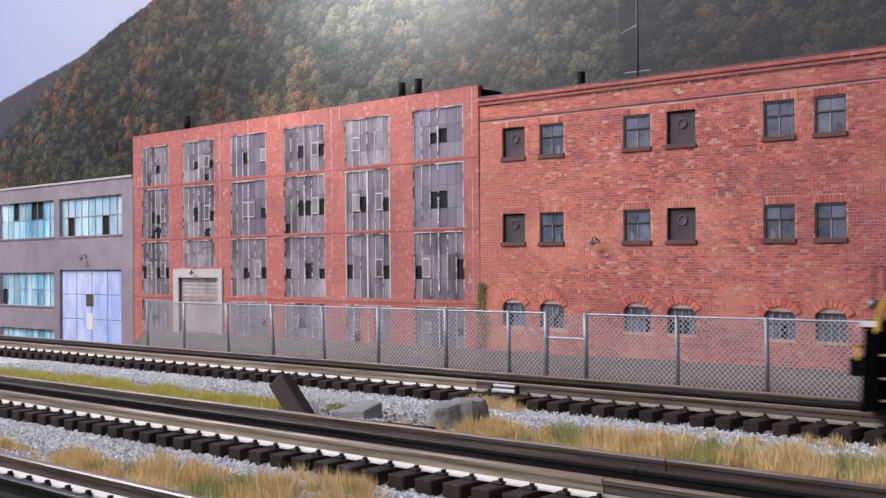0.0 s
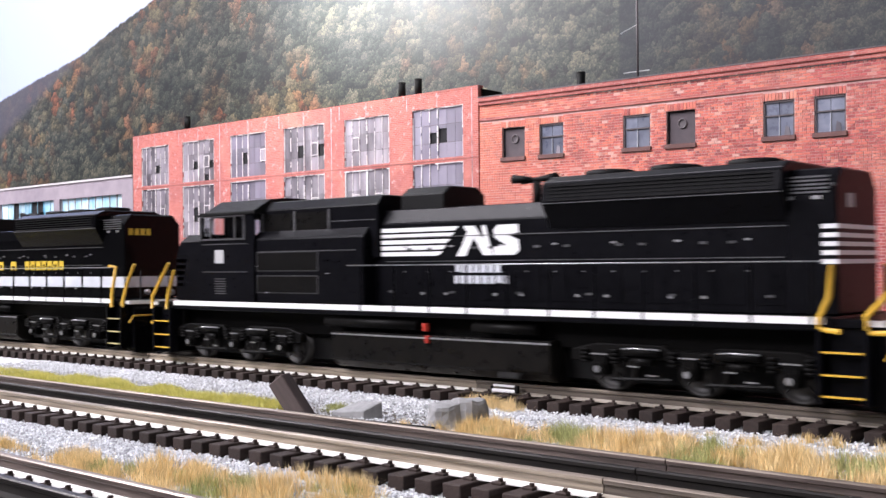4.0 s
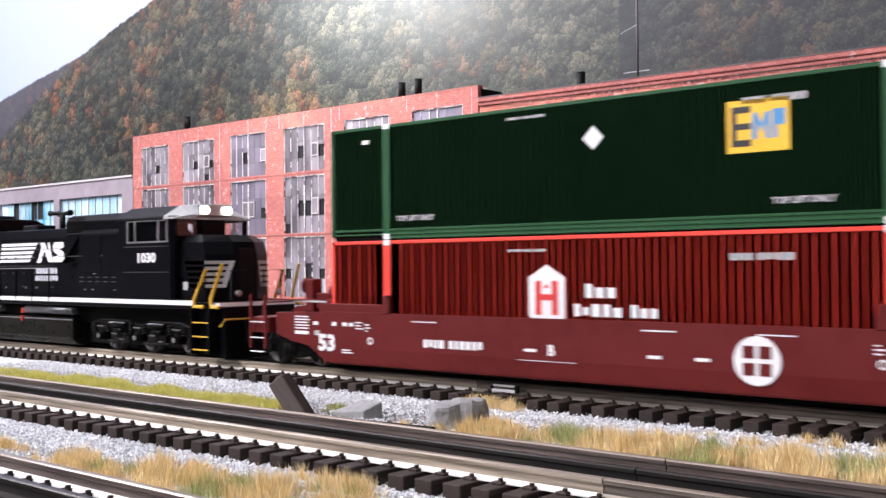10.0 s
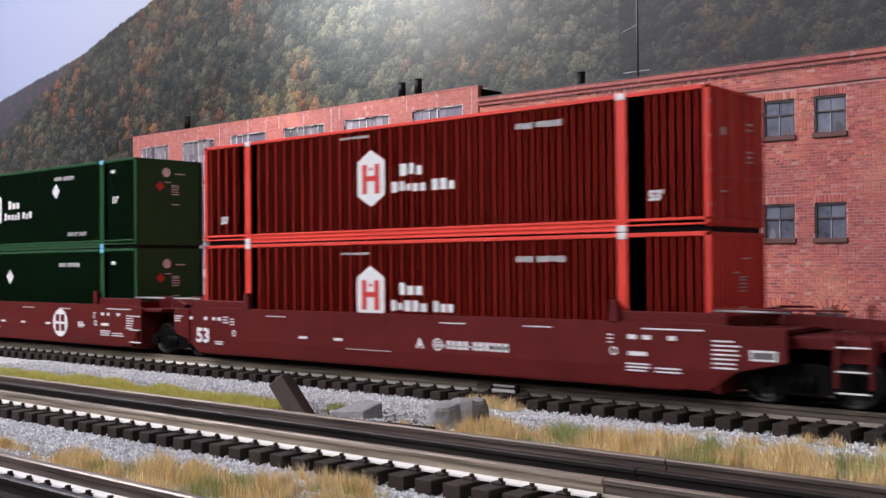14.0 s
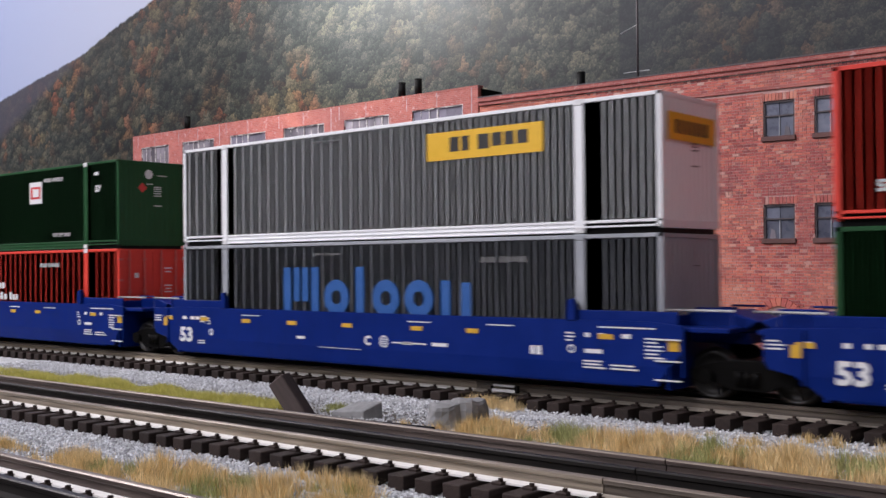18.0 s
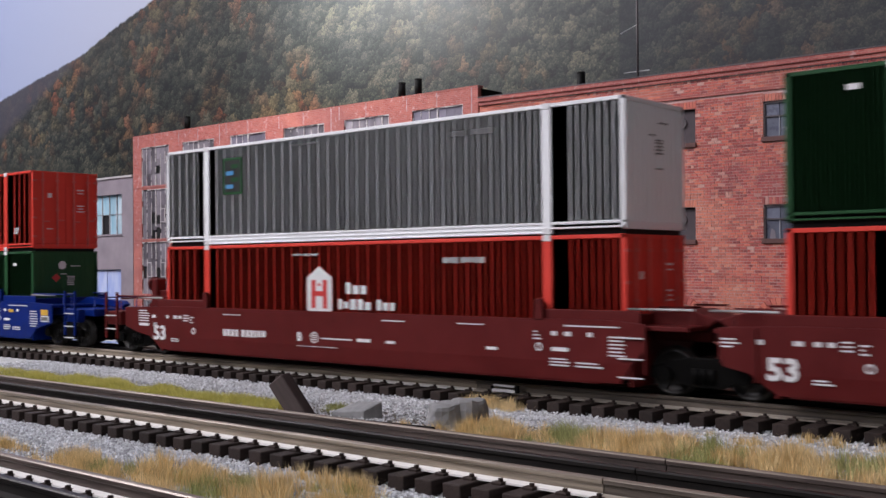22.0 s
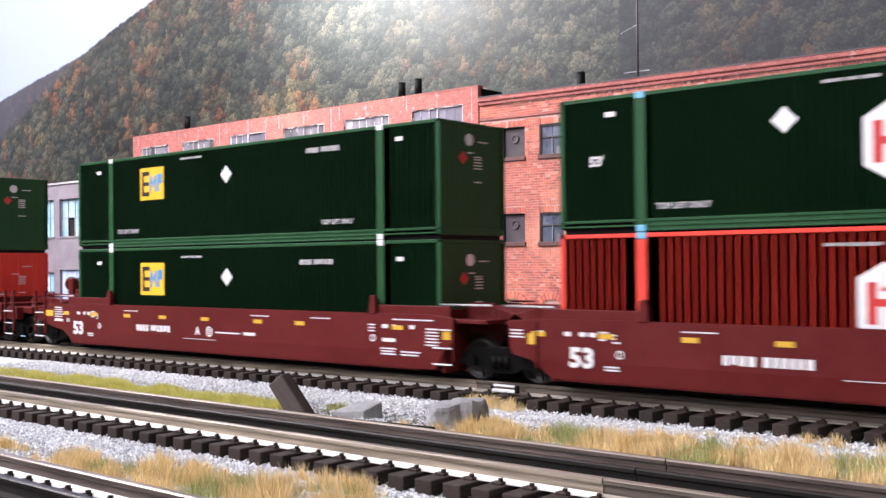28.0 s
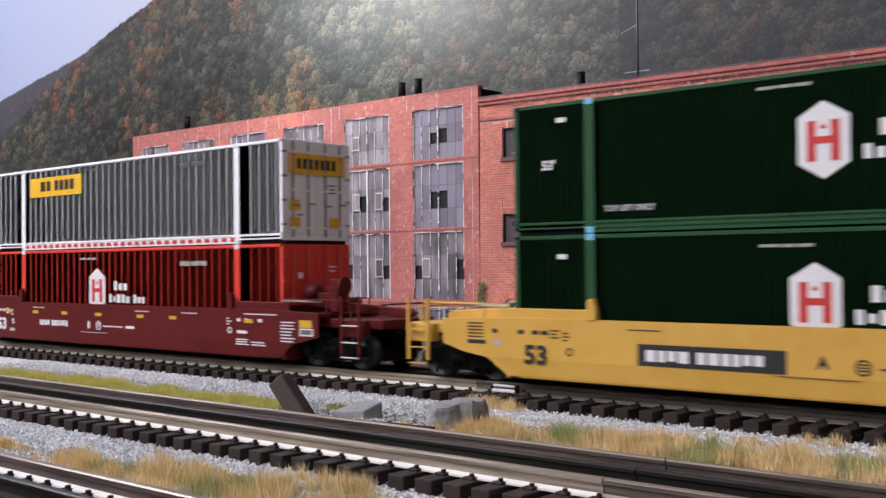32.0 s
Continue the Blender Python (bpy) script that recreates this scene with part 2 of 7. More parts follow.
M_GLOSSBLACK = surf("gloss_black_paint", (0.0015, 0.0015, 0.0018), (0.003, 0.003, 0.0035), 300, 0.2, bump=0.02, spec=0.10, rvar=0.08)
M_BLACK_FLAT = surf("flat_black", (0.003, 0.003, 0.003), (0.007, 0.007, 0.007), 500, 0.6, spec=0.15)
M_UNDER = surf("dirty_underframe", (0.002, 0.002, 0.002), (0.005, 0.0045, 0.004), 600, 0.5, bump=0.2, spec=0.07)
M_TANK = surf("dusty_black_tank", (0.003, 0.003, 0.003), (0.008, 0.007, 0.006), 200, 0.3, spec=0.15)
M_WHITE = surf("white_paint", (0.74, 0.74, 0.74), (0.82, 0.82, 0.82), 300, 0.4)
M_YELLOW = surf("safety_yellow", (0.62, 0.36, 0.03), (0.70, 0.43, 0.05), 300, 0.45)
M_GOLD = surf("gold_lettering", (0.55, 0.38, 0.03), (0.62, 0.44, 0.05), 300, 0.45)
M_SEAM = surf("worn_panel_edge", (0.08, 0.08, 0.085), (0.16, 0.16, 0.165), 300, 0.35, 0.5)
M_STRIPEGREY = surf("pale_grey_stripe", (0.52, 0.54, 0.58), (0.62, 0.64, 0.68), 200, 0.45)
M_STEPGOLD = surf("dull_gold_step", (0.42, 0.36, 0.16), (0.52, 0.45, 0.22), 300, 0.5)
M_SILVER = surf("silver_metal", (0.35, 0.35, 0.36), (0.5, 0.5, 0.5), 400, 0.35, 0.8)
M_WHEEL = surf("wheel_steel", (0.015, 0.014, 0.013), (0.04, 0.037, 0.035), 500, 0.4, 0.3)
M_REDFIT = surf("red_fitting", (0.45, 0.03, 0.02), (0.55, 0.05, 0.03), 300, 0.4)
M_LAMP = glow("headlight_glow", (1.0, 0.97, 0.9), 6.0)
M_WINDOW = pane("loco_window_glass", (0.85, 0.88, 0.9), 0.03, 1.0)
M_TANKMETAL = surf("dull_tank_metal", (0.06, 0.06, 0.062), (0.13, 0.13, 0.135), 300, 0.35, 0.5)
M_MAROON = surf("maroon_car_paint", (0.088, 0.0085, 0.0085), (0.120, 0.0125, 0.012), 120, 0.5, bump=0.03, spec=0.2)
M_BLUE = surf("blue_car_paint", (0.001, 0.014, 0.135), (0.002, 0.019, 0.175), 120, 0.45, bump=0.03, spec=0.15)
M_CARYELLOW = surf("yellow_car_paint", (0.60, 0.34, 0.05), (0.68, 0.41, 0.08), 120, 0.5, bump=0.03)
M_CRED = surf("red_container_paint", (0.73, 0.050, 0.032), (0.80, 0.063, 0.040), 90, 0.5, bump=0.02, spec=0.4)
M_CGREEN = surf("green_container_paint", (0.011, 0.066, 0.021), (0.017, 0.081, 0.027), 90, 0.55, bump=0.02, spec=0.25)
M_CWHITE = surf("white_container_paint", (0.90, 0.92, 0.93), (0.93, 0.95, 0.96), 90, 0.5, bump=0.02)
M_CGREY = surf("grey_container_paint", (0.33, 0.35, 0.38), (0.40, 0.42, 0.45), 90, 0.5, bump=0.02)
M_LBLUE = surf("blue_lettering", (0.02, 0.10, 0.33), (0.03, 0.12, 0.38), 200, 0.5)
M_DGREY = surf("dark_grey_lettering", (0.10, 0.10, 0.10), (0.16, 0.16, 0.16), 200, 0.5)
M_CYAN = surf("pale_blue_cap", (0.15, 0.45, 0.65), (0.2, 0.5, 0.7), 200, 0.5)
M_LRED = surf("red_lettering", (0.55, 0.03, 0.03), (0.62, 0.05, 0.04), 200, 0.5)
M_BLACKMARK = surf("black_marking", (0.012, 0.012, 0.012), (0.03, 0.03, 0.03), 200, 0.5)
M_RODRED = surf("red_painted_rod", (0.58, 0.10, 0.085), (0.70, 0.16, 0.135), 300, 0.45)
M_LOCKROD = surf("dull_lock_rod", (0.20, 0.20, 0.21), (0.38, 0.38, 0.39), 400, 0.5, 0.2)
M_STENCIL = surf("greyed_stencil", (0.42, 0.42, 0.42), (0.52, 0.52, 0.52), 300, 0.5)
M_GALV = surf("galvanised_wire", (0.24, 0.26, 0.29), (0.40, 0.42, 0.46), 300, 0.5, 0.3)
M_WIRE = surf("bright_fence_wire", (0.42, 0.44, 0.47), (0.62, 0.65, 0.69), 300, 0.45, 0.2)
M_CONCRETE = surf("grey_concrete", (0.19, 0.19, 0.19), (0.34, 0.34, 0.335), 250, 0.85, bump=0.3, bscale=600)
M_WOOD = surf("weathered_wood", (0.042, 0.029, 0.026), (0.085, 0.062, 0.055), 500, 0.75, bump=0.4, stretch=(1, 1, 0.15))
M_WALLPAINT = surf("room_wall_paint", (0.30, 0.31, 0.33), (0.35, 0.36, 0.38), 5, 0.9)
M_ROOMFLOOR = surf("room_floor", (0.25, 0.22, 0.19), (0.33, 0.29, 0.25), 8, 0.6)
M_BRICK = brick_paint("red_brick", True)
M_MORTAR = surf("pale_mortar", (0.50, 0.28, 0.25), (0.70, 0.50, 0.46), 300, 0.9, bump=0.3)
M_PILASTER = course_paint("factory_brick")
M_GREYWALL = surf("mauve_grey_render", (0.22, 0.19, 0.22), (0.33, 0.285, 0.315), 60, 0.85, bump=0.3, bscale=700)
M_COPING = surf("coping", (0.48, 0.46, 0.46), (0.56, 0.54, 0.54), 100, 0.8)
M_STEELFRAME = surf("pale_window_steel", (0.34, 0.29, 0.30), (0.72, 0.69, 0.70), 200, 0.6, rand=0.3)
M_BARDARK = surf("rusty_glazing_bar", (0.14, 0.115, 0.12), (0.52, 0.48, 0.50), 160, 0.7, rand=0.3)
M_DARKFRAME = surf("dark_window_frame", (0.055, 0.045, 0.05), (0.12, 0.10, 0.105), 300, 0.6)
M_BARPALE = surf("grey_glazing_bar", (0.26, 0.28, 0.32), (0.44, 0.46, 0.50), 300, 0.6)
M_GLASSGREY = surf("dusty_grey_pane", (0.085, 0.075, 0.09), (0.34, 0.31, 0.345), 110, 0.4, rand=0.38, stretch=(1, 1, 0.3))
M_GLASSSLATE = surf("slate_grey_pane", (0.13, 0.115, 0.15), (0.27, 0.25, 0.31), 45, 0.4, rand=0.22, stretch=(1, 1, 0.5))
M_FLAKE = surf("flaked_pale_paint", (0.52, 0.47, 0.47), (0.82, 0.79, 0.79), 260, 0.8)
M_GLASSBLUE = surf("blue_grey_pane", (0.085, 0.095, 0.135), (0.19, 0.205, 0.26), 150, 0.3, rand=0.3)
M_GLASSAQUA = surf("aqua_pane", (0.12, 0.40, 0.56), (0.78, 0.90, 0.94), 90, 0.25, rand=0.3, stretch=(1, 1, 0.2))
# Near-black colour: behind panes it stands for the unlit inside.
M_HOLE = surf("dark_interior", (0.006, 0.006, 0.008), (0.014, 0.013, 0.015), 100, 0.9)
M_DOORBLUE = surf("pale_blue_door_paint", (0.28, 0.40, 0.78), (0.66, 0.72, 0.92), 110, 0.55, stretch=(1, 1, 0.35))
M_ROLLDOOR = surf("weathered_roller_door", (0.34, 0.30, 0.28), (0.66, 0.62, 0.60), 120, 0.7)
M_LIME = surf("flaking_white_paint", (0.40, 0.20, 0.18), (0.78, 0.74, 0.74), 260, 0.8)
M_PANEL = surf("sooty_board", (0.042, 0.033, 0.039), (0.09, 0.07, 0.078), 120, 0.7)
M_LEAF = surf("ivy_leaf", (0.09, 0.11, 0.03), (0.20, 0.20, 0.07), 200, 0.7, island=0.35)
# ---- the room ----
def room():
    f = part("room_floor", box(bm_new(), -8200, 8200, -2400, 700, -1020, -1000), M_ROOMFLOOR)
    tagged(f, "brown floor of the hobby room", "floor", kind="structure")
    c = part("ceiling", box(bm_new(), -8200, 8200, -2400, 700, 1500, 1520), M_WALLPAINT)
    tagged(c, "plain pale ceiling of the hobby room", "ceiling", kind="structure")
    for nm, b in (("wall_north", (-8200, 8200, 700, 720)), ("wall_south", (-8200, 8200, -2420, -2400)),
                  ("wall_east", (8200, 8220, -2400, 700)), ("wall_west", (-8220, -8200, -2400, 700))):
        w = part(nm, box(bm_new(), b[0], b[1], b[2], b[3], -1000, 1500), M_WALLPAINT)
        tagged(w, "plain pale painted wall of the hobby room", "wall", kind="structure")


def ground():
    bm = bm_new()
    ny = 100
    xs = np.concatenate((np.linspace(-8000, -3060, 20), np.linspace(-3000, 2200, 260), np.linspace(2260, 8000, 20)))
    nx = len(xs)
    ys = np.linspace(-700, 298, ny)
    def height(x, y):
        # a hollow in front of the workshop, beyond the end of the fence
        edge = (-785 - (y - 97) * 1.5) - x
        hollow = min(1, max(0, edge / 12)) * min(1, max(0, (y - 66) / 10))
        return -6.5 + 0.6 * noise.noise((x * 0.02, y * 0.02, 0)) - 24 * hollow
    grid = [[bm.verts.new((x, y, height(x, y))) for y in ys] for x in xs]
    for i in range(nx - 1):
        for j in range(ny - 1):
            bm.faces.new((grid[i][j], grid[i + 1][j], grid[i + 1][j + 1], grid[i][j + 1])).smooth = True
    tagged(part("ground", bm, M_DIRT), "brown-grey packed dirt base of the model railway", "ground", kind="structure")
    t = thing("layout_table", (0, 0, -1000), "plain wooden table frame under the layout", "table")
    part("tabletop", box(bm_new(), -8000, 8000, -700, 299, 925, 955), M_WOOD, t)
    for x in (-7800, -6200, -4500, -2900, -1300, 500, 2100, 3900, 5800, 7800):
        for y in (-650, 230):
            part("leg", box(bm_new(), x - 35, x + 35, y - 35, y + 35, 0, 925, 3), M_WOOD, t)
    # ballast beds under the three tracks
    for cy, half in ((0, 62), (-165, 60), (-281, 50)):
        bm = bm_new()
        prism(bm, [(cy - half, -7.5), (cy - half + 14, -4.9), (cy + half - 14, -4.9), (cy + half, -7.5)], "x", -8000, 8000)
        o = part("ballast_bed", bm, M_BALLAST)
        tagged(o, "bed of pale grey crushed stone under the rails", "ballast", kind="structure")


RAIL = [(-3.1, 0), (3.1, 0), (3.1, 0.6), (0.75, 1.2), (0.6, 3.4), (1.4, 3.9), (1.4, 4.9), (0.9, 5.3), (-0.9, 5.3), (-1.4, 4.9), (-1.4, 3.9), (-0.6, 3.4), (-0.75, 1.2), (-3.1, 0.6)]


def tie_mesh(half):
    bm = bm_new()
    box(bm, -3.3, 3.3, -half, half, -5.4, 0.0, 0.3)
    for y in (-17.1, 17.1):
        for s in (-1, 1):
            box(bm, -1.9, 1.9, y + s * 3.6 - 1.5, y + s * 3.6 + 1.5, -0.1, 0.75, 0.2)
            rod(bm, (0.5, y + s * 3.5, 0.6), (0.5, y + s * 3.5, 1.7), 0.8, 6)
    return to_mesh("tie", bm, M_TIE)


def track(cy, x0, x1, pitch, first, half, label, joint):
    """joint: where one length of rail meets the next, whose duller foot lacks the painted shine."""
    t = thing("railway_track", (0, cy, 0), label, "track", kind="structure")
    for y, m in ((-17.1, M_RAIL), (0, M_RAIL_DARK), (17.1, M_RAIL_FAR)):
        for u0, u1, foot in ((x0, joint, M_FOOT), (joint + 0.4, x1, M_FOOT_TAN)):
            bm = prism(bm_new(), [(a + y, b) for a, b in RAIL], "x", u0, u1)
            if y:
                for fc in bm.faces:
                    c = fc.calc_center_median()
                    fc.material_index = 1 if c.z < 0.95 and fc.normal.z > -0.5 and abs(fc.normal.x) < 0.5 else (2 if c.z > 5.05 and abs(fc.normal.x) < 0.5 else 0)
            part("rail", bm, [M_RAIL_DULL if m is M_RAIL and foot is M_FOOT_TAN else m, foot, M_HEAD] if y else m, t, "blackened centre rail" if y == 0 else "brown rail with a bright foot")
    me = tie_mesh(half)
    x = first
    while x < min(x1, 2100):
        if x > x0:
            o = part("tie", me, None, t, at=(x + random.uniform(-0.25, 0.25), 0, 0))
        x += pitch
    # the far ends of the line, out of sight round the room
    verts, faces = [], []
    spots = [first - pitch * k for k in range(1, int((first - x0) / pitch))] + [x + pitch * k for k in range(max(0, int((x1 - x) / pitch)))]
    for u in spots:
        i = len(verts)
        verts += [(u + dx, dy, dz) for dx in (-3.3, 3.3) for dy in (-half, half) for dz in (-5.4, 0.0)]
        faces += [tuple(i + k for k in q) for q in ((0, 1, 3, 2), (4, 6, 7, 5), (0, 4, 5, 1), (2, 3, 7, 6), (0, 2, 6, 4), (1, 5, 7, 3))]
    if spots:
        part("far_tie", raw("far_tie", verts, faces, M_TIE), None, t)["kind"] = "stuff"
    return t


# ---- buildings: frames of panes set into real openings ----
WALL_Y = 240.0


def opened_wall(bm, x0, x1, z0, z1, holes, y0, y1):
    """A wall in the xz-plane with rectangular holes (hx0, hx1, hz0, hz1), cut into a grid of boxes."""
    xs = sorted({x0, x1, *[h[0] for h in holes], *[h[1] for h in holes]})
    zs = sorted({z0, z1, *[h[2] for h in holes], *[h[3] for h in holes]})
    for a, b in zip(xs, xs[1:]):
        for lo, hi in zip(zs, zs[1:]):
            mx, mz = (a + b) / 2, (lo + hi) / 2
            if not any(h[0] < mx < h[1] and h[2] < mz < h[3] for h in holes):
                box(bm, a, b, y0, y1, lo, hi)
    bmesh.ops.remove_doubles(bm, verts=bm.verts[:], dist=0.001)
    return bm


def shell(o, x0, x1, depth, top, m_side, m_roof):
    """Side and back walls and a flat roof behind a front wall."""
    part("side_wall", box(bm_new(), x0, x0 + 2, WALL_Y + 4, WALL_Y + depth, -8, top - 3), m_side, o)
    part("side_wall", box(bm_new(), x1 - 2, x1, WALL_Y + 4, WALL_Y + depth, -8, top - 3), m_side, o)
    part("roof", box(bm_new(), x0 + 2, x1 - 2, WALL_Y + 4, WALL_Y + depth, top - 7, top - 4), m_roof, o)
    part("back_wall", box(bm_new(), x0 + 2, x1 - 2, WALL_Y + depth - 3, WALL_Y + depth, -8, top - 7), m_roof, o)


def glazing(o, x0, x1, z0, z1, cols, rows, m_pane, m_frame, seed, y=WALL_Y + 2.2, bar=0.7, heavy=(), dark=0.08, name="window"):
    """One window: frame, bars and single panes; a few panes are broken out and show the near-black sheet behind."""
    rnd = random.Random(seed)
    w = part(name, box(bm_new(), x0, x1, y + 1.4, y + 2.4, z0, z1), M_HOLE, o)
    bm = bm_new()
    for i in range(cols + 1):
        x = x0 + (x1 - x0) * i / cols
        t = bar * (1.9 if i in heavy or i in (0, cols) else 1)
        box(bm, max(x0, x - t / 2), min(x1, x + t / 2), y - 0.6, y + 0.5, z0, z1)
    part("window_frame", bm, m_frame, w)
    bm = bm_new()
    for j in range(rows + 1):
        z = z0 + (z1 - z0) * j / rows
        box(bm, x0, x1, y - 0.35, y + 0.4, max(z0, z - bar * 0.4), min(z1, z + bar * 0.4))
    part("glazing_bar", bm, M_BARDARK if m_frame is M_STEELFRAME else m_frame, w)
    dx, dz = (x1 - x0) / cols, (z1 - z0) / rows
    for i in range(cols):
        for j in range(rows):
            if rnd.random() < dark:
                continue
            part("pane", box(bm_new(), x0 + i * dx + 0.2, x0 + (i + 1) * dx - 0.2, y + 0.5, y + 0.8, z0 + j * dz + 0.2, z0 + (j + 1) * dz - 0.2), m_pane, w)
    return w


def flaky_strip(bm, rnd, x0, x1, z0, z1, y0, y1, along="x"):
    """A strip of paint that has flaked away in places: short lengths of uneven width."""
    lo, end = (x0, x1) if along == "x" else (z0, z1)
    while lo < end:
        hi = min(end, lo + rnd.uniform(1.5, 6))
        if rnd.random() < 0.8:
            k = rnd.uniform(0.4, 1.0)
            if along == "x":
                box(bm, lo, hi, y0, y1, z0 + (z1 - z0) * rnd.uniform(0, 0.3), z0 + (z1 - z0) * k)
            else:
                c = (x0 + x1) / 2
                box(bm, c - (x1 - x0) / 2 * k, c + (x1 - x0) / 2 * k, y0, y1, lo, hi)
        lo = hi + rnd.uniform(0, 0.8)
    return bm


def tall_window(o, a, b, lo, hi, slate, clean, seed):
    """A tall steel window in two halves: narrow upright panes, small opening sashes, some panes gone."""
    rnd = random.Random(seed)
    y = WALL_Y + 1.0
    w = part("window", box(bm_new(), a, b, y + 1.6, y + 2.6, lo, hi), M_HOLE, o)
    h, half = hi - lo, (b - a) / 2
    glass = M_GLASSSLATE if slate else M_GLASSGREY
    rows = [lo, lo + h * 0.30, lo + h * 0.66, hi] if h > 30 else [lo, lo + h * 0.5, hi]
    sash, sz0, sz1 = [], lo + h * 0.34, lo + h * 0.60
    for side in (0, 1):
        base, step = a + side * half, half / 3
        boarded = slate and side == 1 and rnd.random() < 0.75
        sc = rnd.choice((0, 1, 2)) if slate else 1
        broken = {(rnd.choice((0, 2)), 1)} if h > 30 and rnd.random() < 0.75 else set()
        if rnd.random() < 0.35 and not slate:
            broken.add((rnd.randrange(3), rnd.choice((0, 1))))
        for c in range(3):
            for r in range(len(rows) - 1):
                z0, z1 = rows[r], rows[r + 1]
                if (c, r) in broken:
                    z0 += (z1 - z0) * rnd.uniform(0.45, 0.8)
                part("pane", box(bm_new(), base + c * step + 0.15, base + (c + 1) * step - 0.15, y + 0.5, y + 0.8, z0 + 0.1, z1 - 0.1), M_GLASSSLATE if boarded else glass, w)
        if h > 30 and rnd.random() < 0.55:
            sash.append((base + sc * step, base + (sc + 1) * step))
        if not boarded:
            bars_ = bm_new()
            for c in (1, 2):
                x = base + c * step
                flaky_strip(bars_, rnd, x - 0.5, x + 0.5, lo, hi, y - 0.1, y + 0.5, "z")
            part("glazing_bar", bars_, M_FLAKE, w, "pale upright glazing bars")
    rails_ = bm_new()
    for z in rows[1:-1]:
        box(rails_, a, b, y + 0.3, y + 0.5, z - 0.14, z + 0.14)
    part("glazing_rail", rails_, M_DARKFRAME, w)
    fr = bm_new()
    for x, t in ((a + 0.6, 1.1), ((a + b) / 2, 1.3), (b - 0.6, 1.1)):
        if clean:
            box(fr, x - t * 0.6, x + t * 0.6, y - 0.5, y + 0.5, lo, hi)
        else:
            flaky_strip(fr, rnd, x - t * 0.6, x + t * 0.6, lo, hi, y - 0.5, y + 0.5, "z")
    flaky_strip(fr, rnd, a, b, hi - 1.1, hi + 0.3, y - 0.9, y + 0.5)
    part("window_frame", fr, M_WHITE if clean else M_FLAKE, w, "frame with flaking white paint")
    for x0, x1 in sash:
        part("sash_pane", box(bm_new(), x0 + 0.4, x1 - 0.4, y - 0.1, y + 0.2, sz0, sz1 - 0.5), M_GLASSGREY, w)
        sf = bm_new()
        for q in ((x0 + 0.3, x0 + 0.9, sz0, sz1), (x1 - 0.9, x1 - 0.3, sz0, sz1), (x0 + 0.1, x1 - 0.1, sz0 - 0.7, sz0), (x0 + 0.1, x1 - 0.1, sz1 - 0.5, sz1 + 0.4)):
            box(sf, q[0], q[1], y - 0.6, y + 0.2, q[2], q[3])
        part("vent_sash", sf, M_FLAKE, w, "small opening sash")
    return w


FLOORS = ((-6, 27), (33, 90), (93, 147), (151, 193.5))
BAYS = ((-1001, -950), (-926, -872), (-846, -791), (-765, -708), (-682, -626), (-599, -543))


def wall_lamp(x, z, label):
    t = thing("wall_lamp", (x, WALL_Y, z), label, "lamp")
    bm = pipe(bm_new(), [(0, 0, 3), (0, -3, 5.5), (0, -6, 5), (0, -7, 3)], 0.5)
    part("arm", bm, M_DARKFRAME, t)
    part("shade", lathe(bm_new(), [(2.6, 0.8), (2, 1.2), (0.4, 3.0), (0, 3.1)], 12, "z", (0, -7, 0.3)), M_DARKFRAME, t)
    part("bulb", lathe(bm_new(), [(0.6, 0.6), (-0.4, 1.3), (-1.4, 1.0), (-1.8, 0.3)], 10, "z", (0, -7, 0.3)), M_WHITE, t, "white glass bulb")
    part("mounting_plate", box(bm_new(), -1.4, 1.4, -0.8, 0, 1.5, 4.5), M_SILVER, t)


def roof_pipe(x, y, z, h, r):
    t = thing("roof_vent_pipe", (x, y, z), "short black vent pipe standing on a flat roof", "vent pipe", "roof vents")
    part("pipe", lathe(bm_new(), [(0, r), (h, r)], 14, "z"), M_BLACK_FLAT, t)
    part("cap", lathe(bm_new(), [(h - 0.8, r * 1.05), (h + 0.3, r * 1.05)], 14, "z"), M_BLACK_FLAT, t)


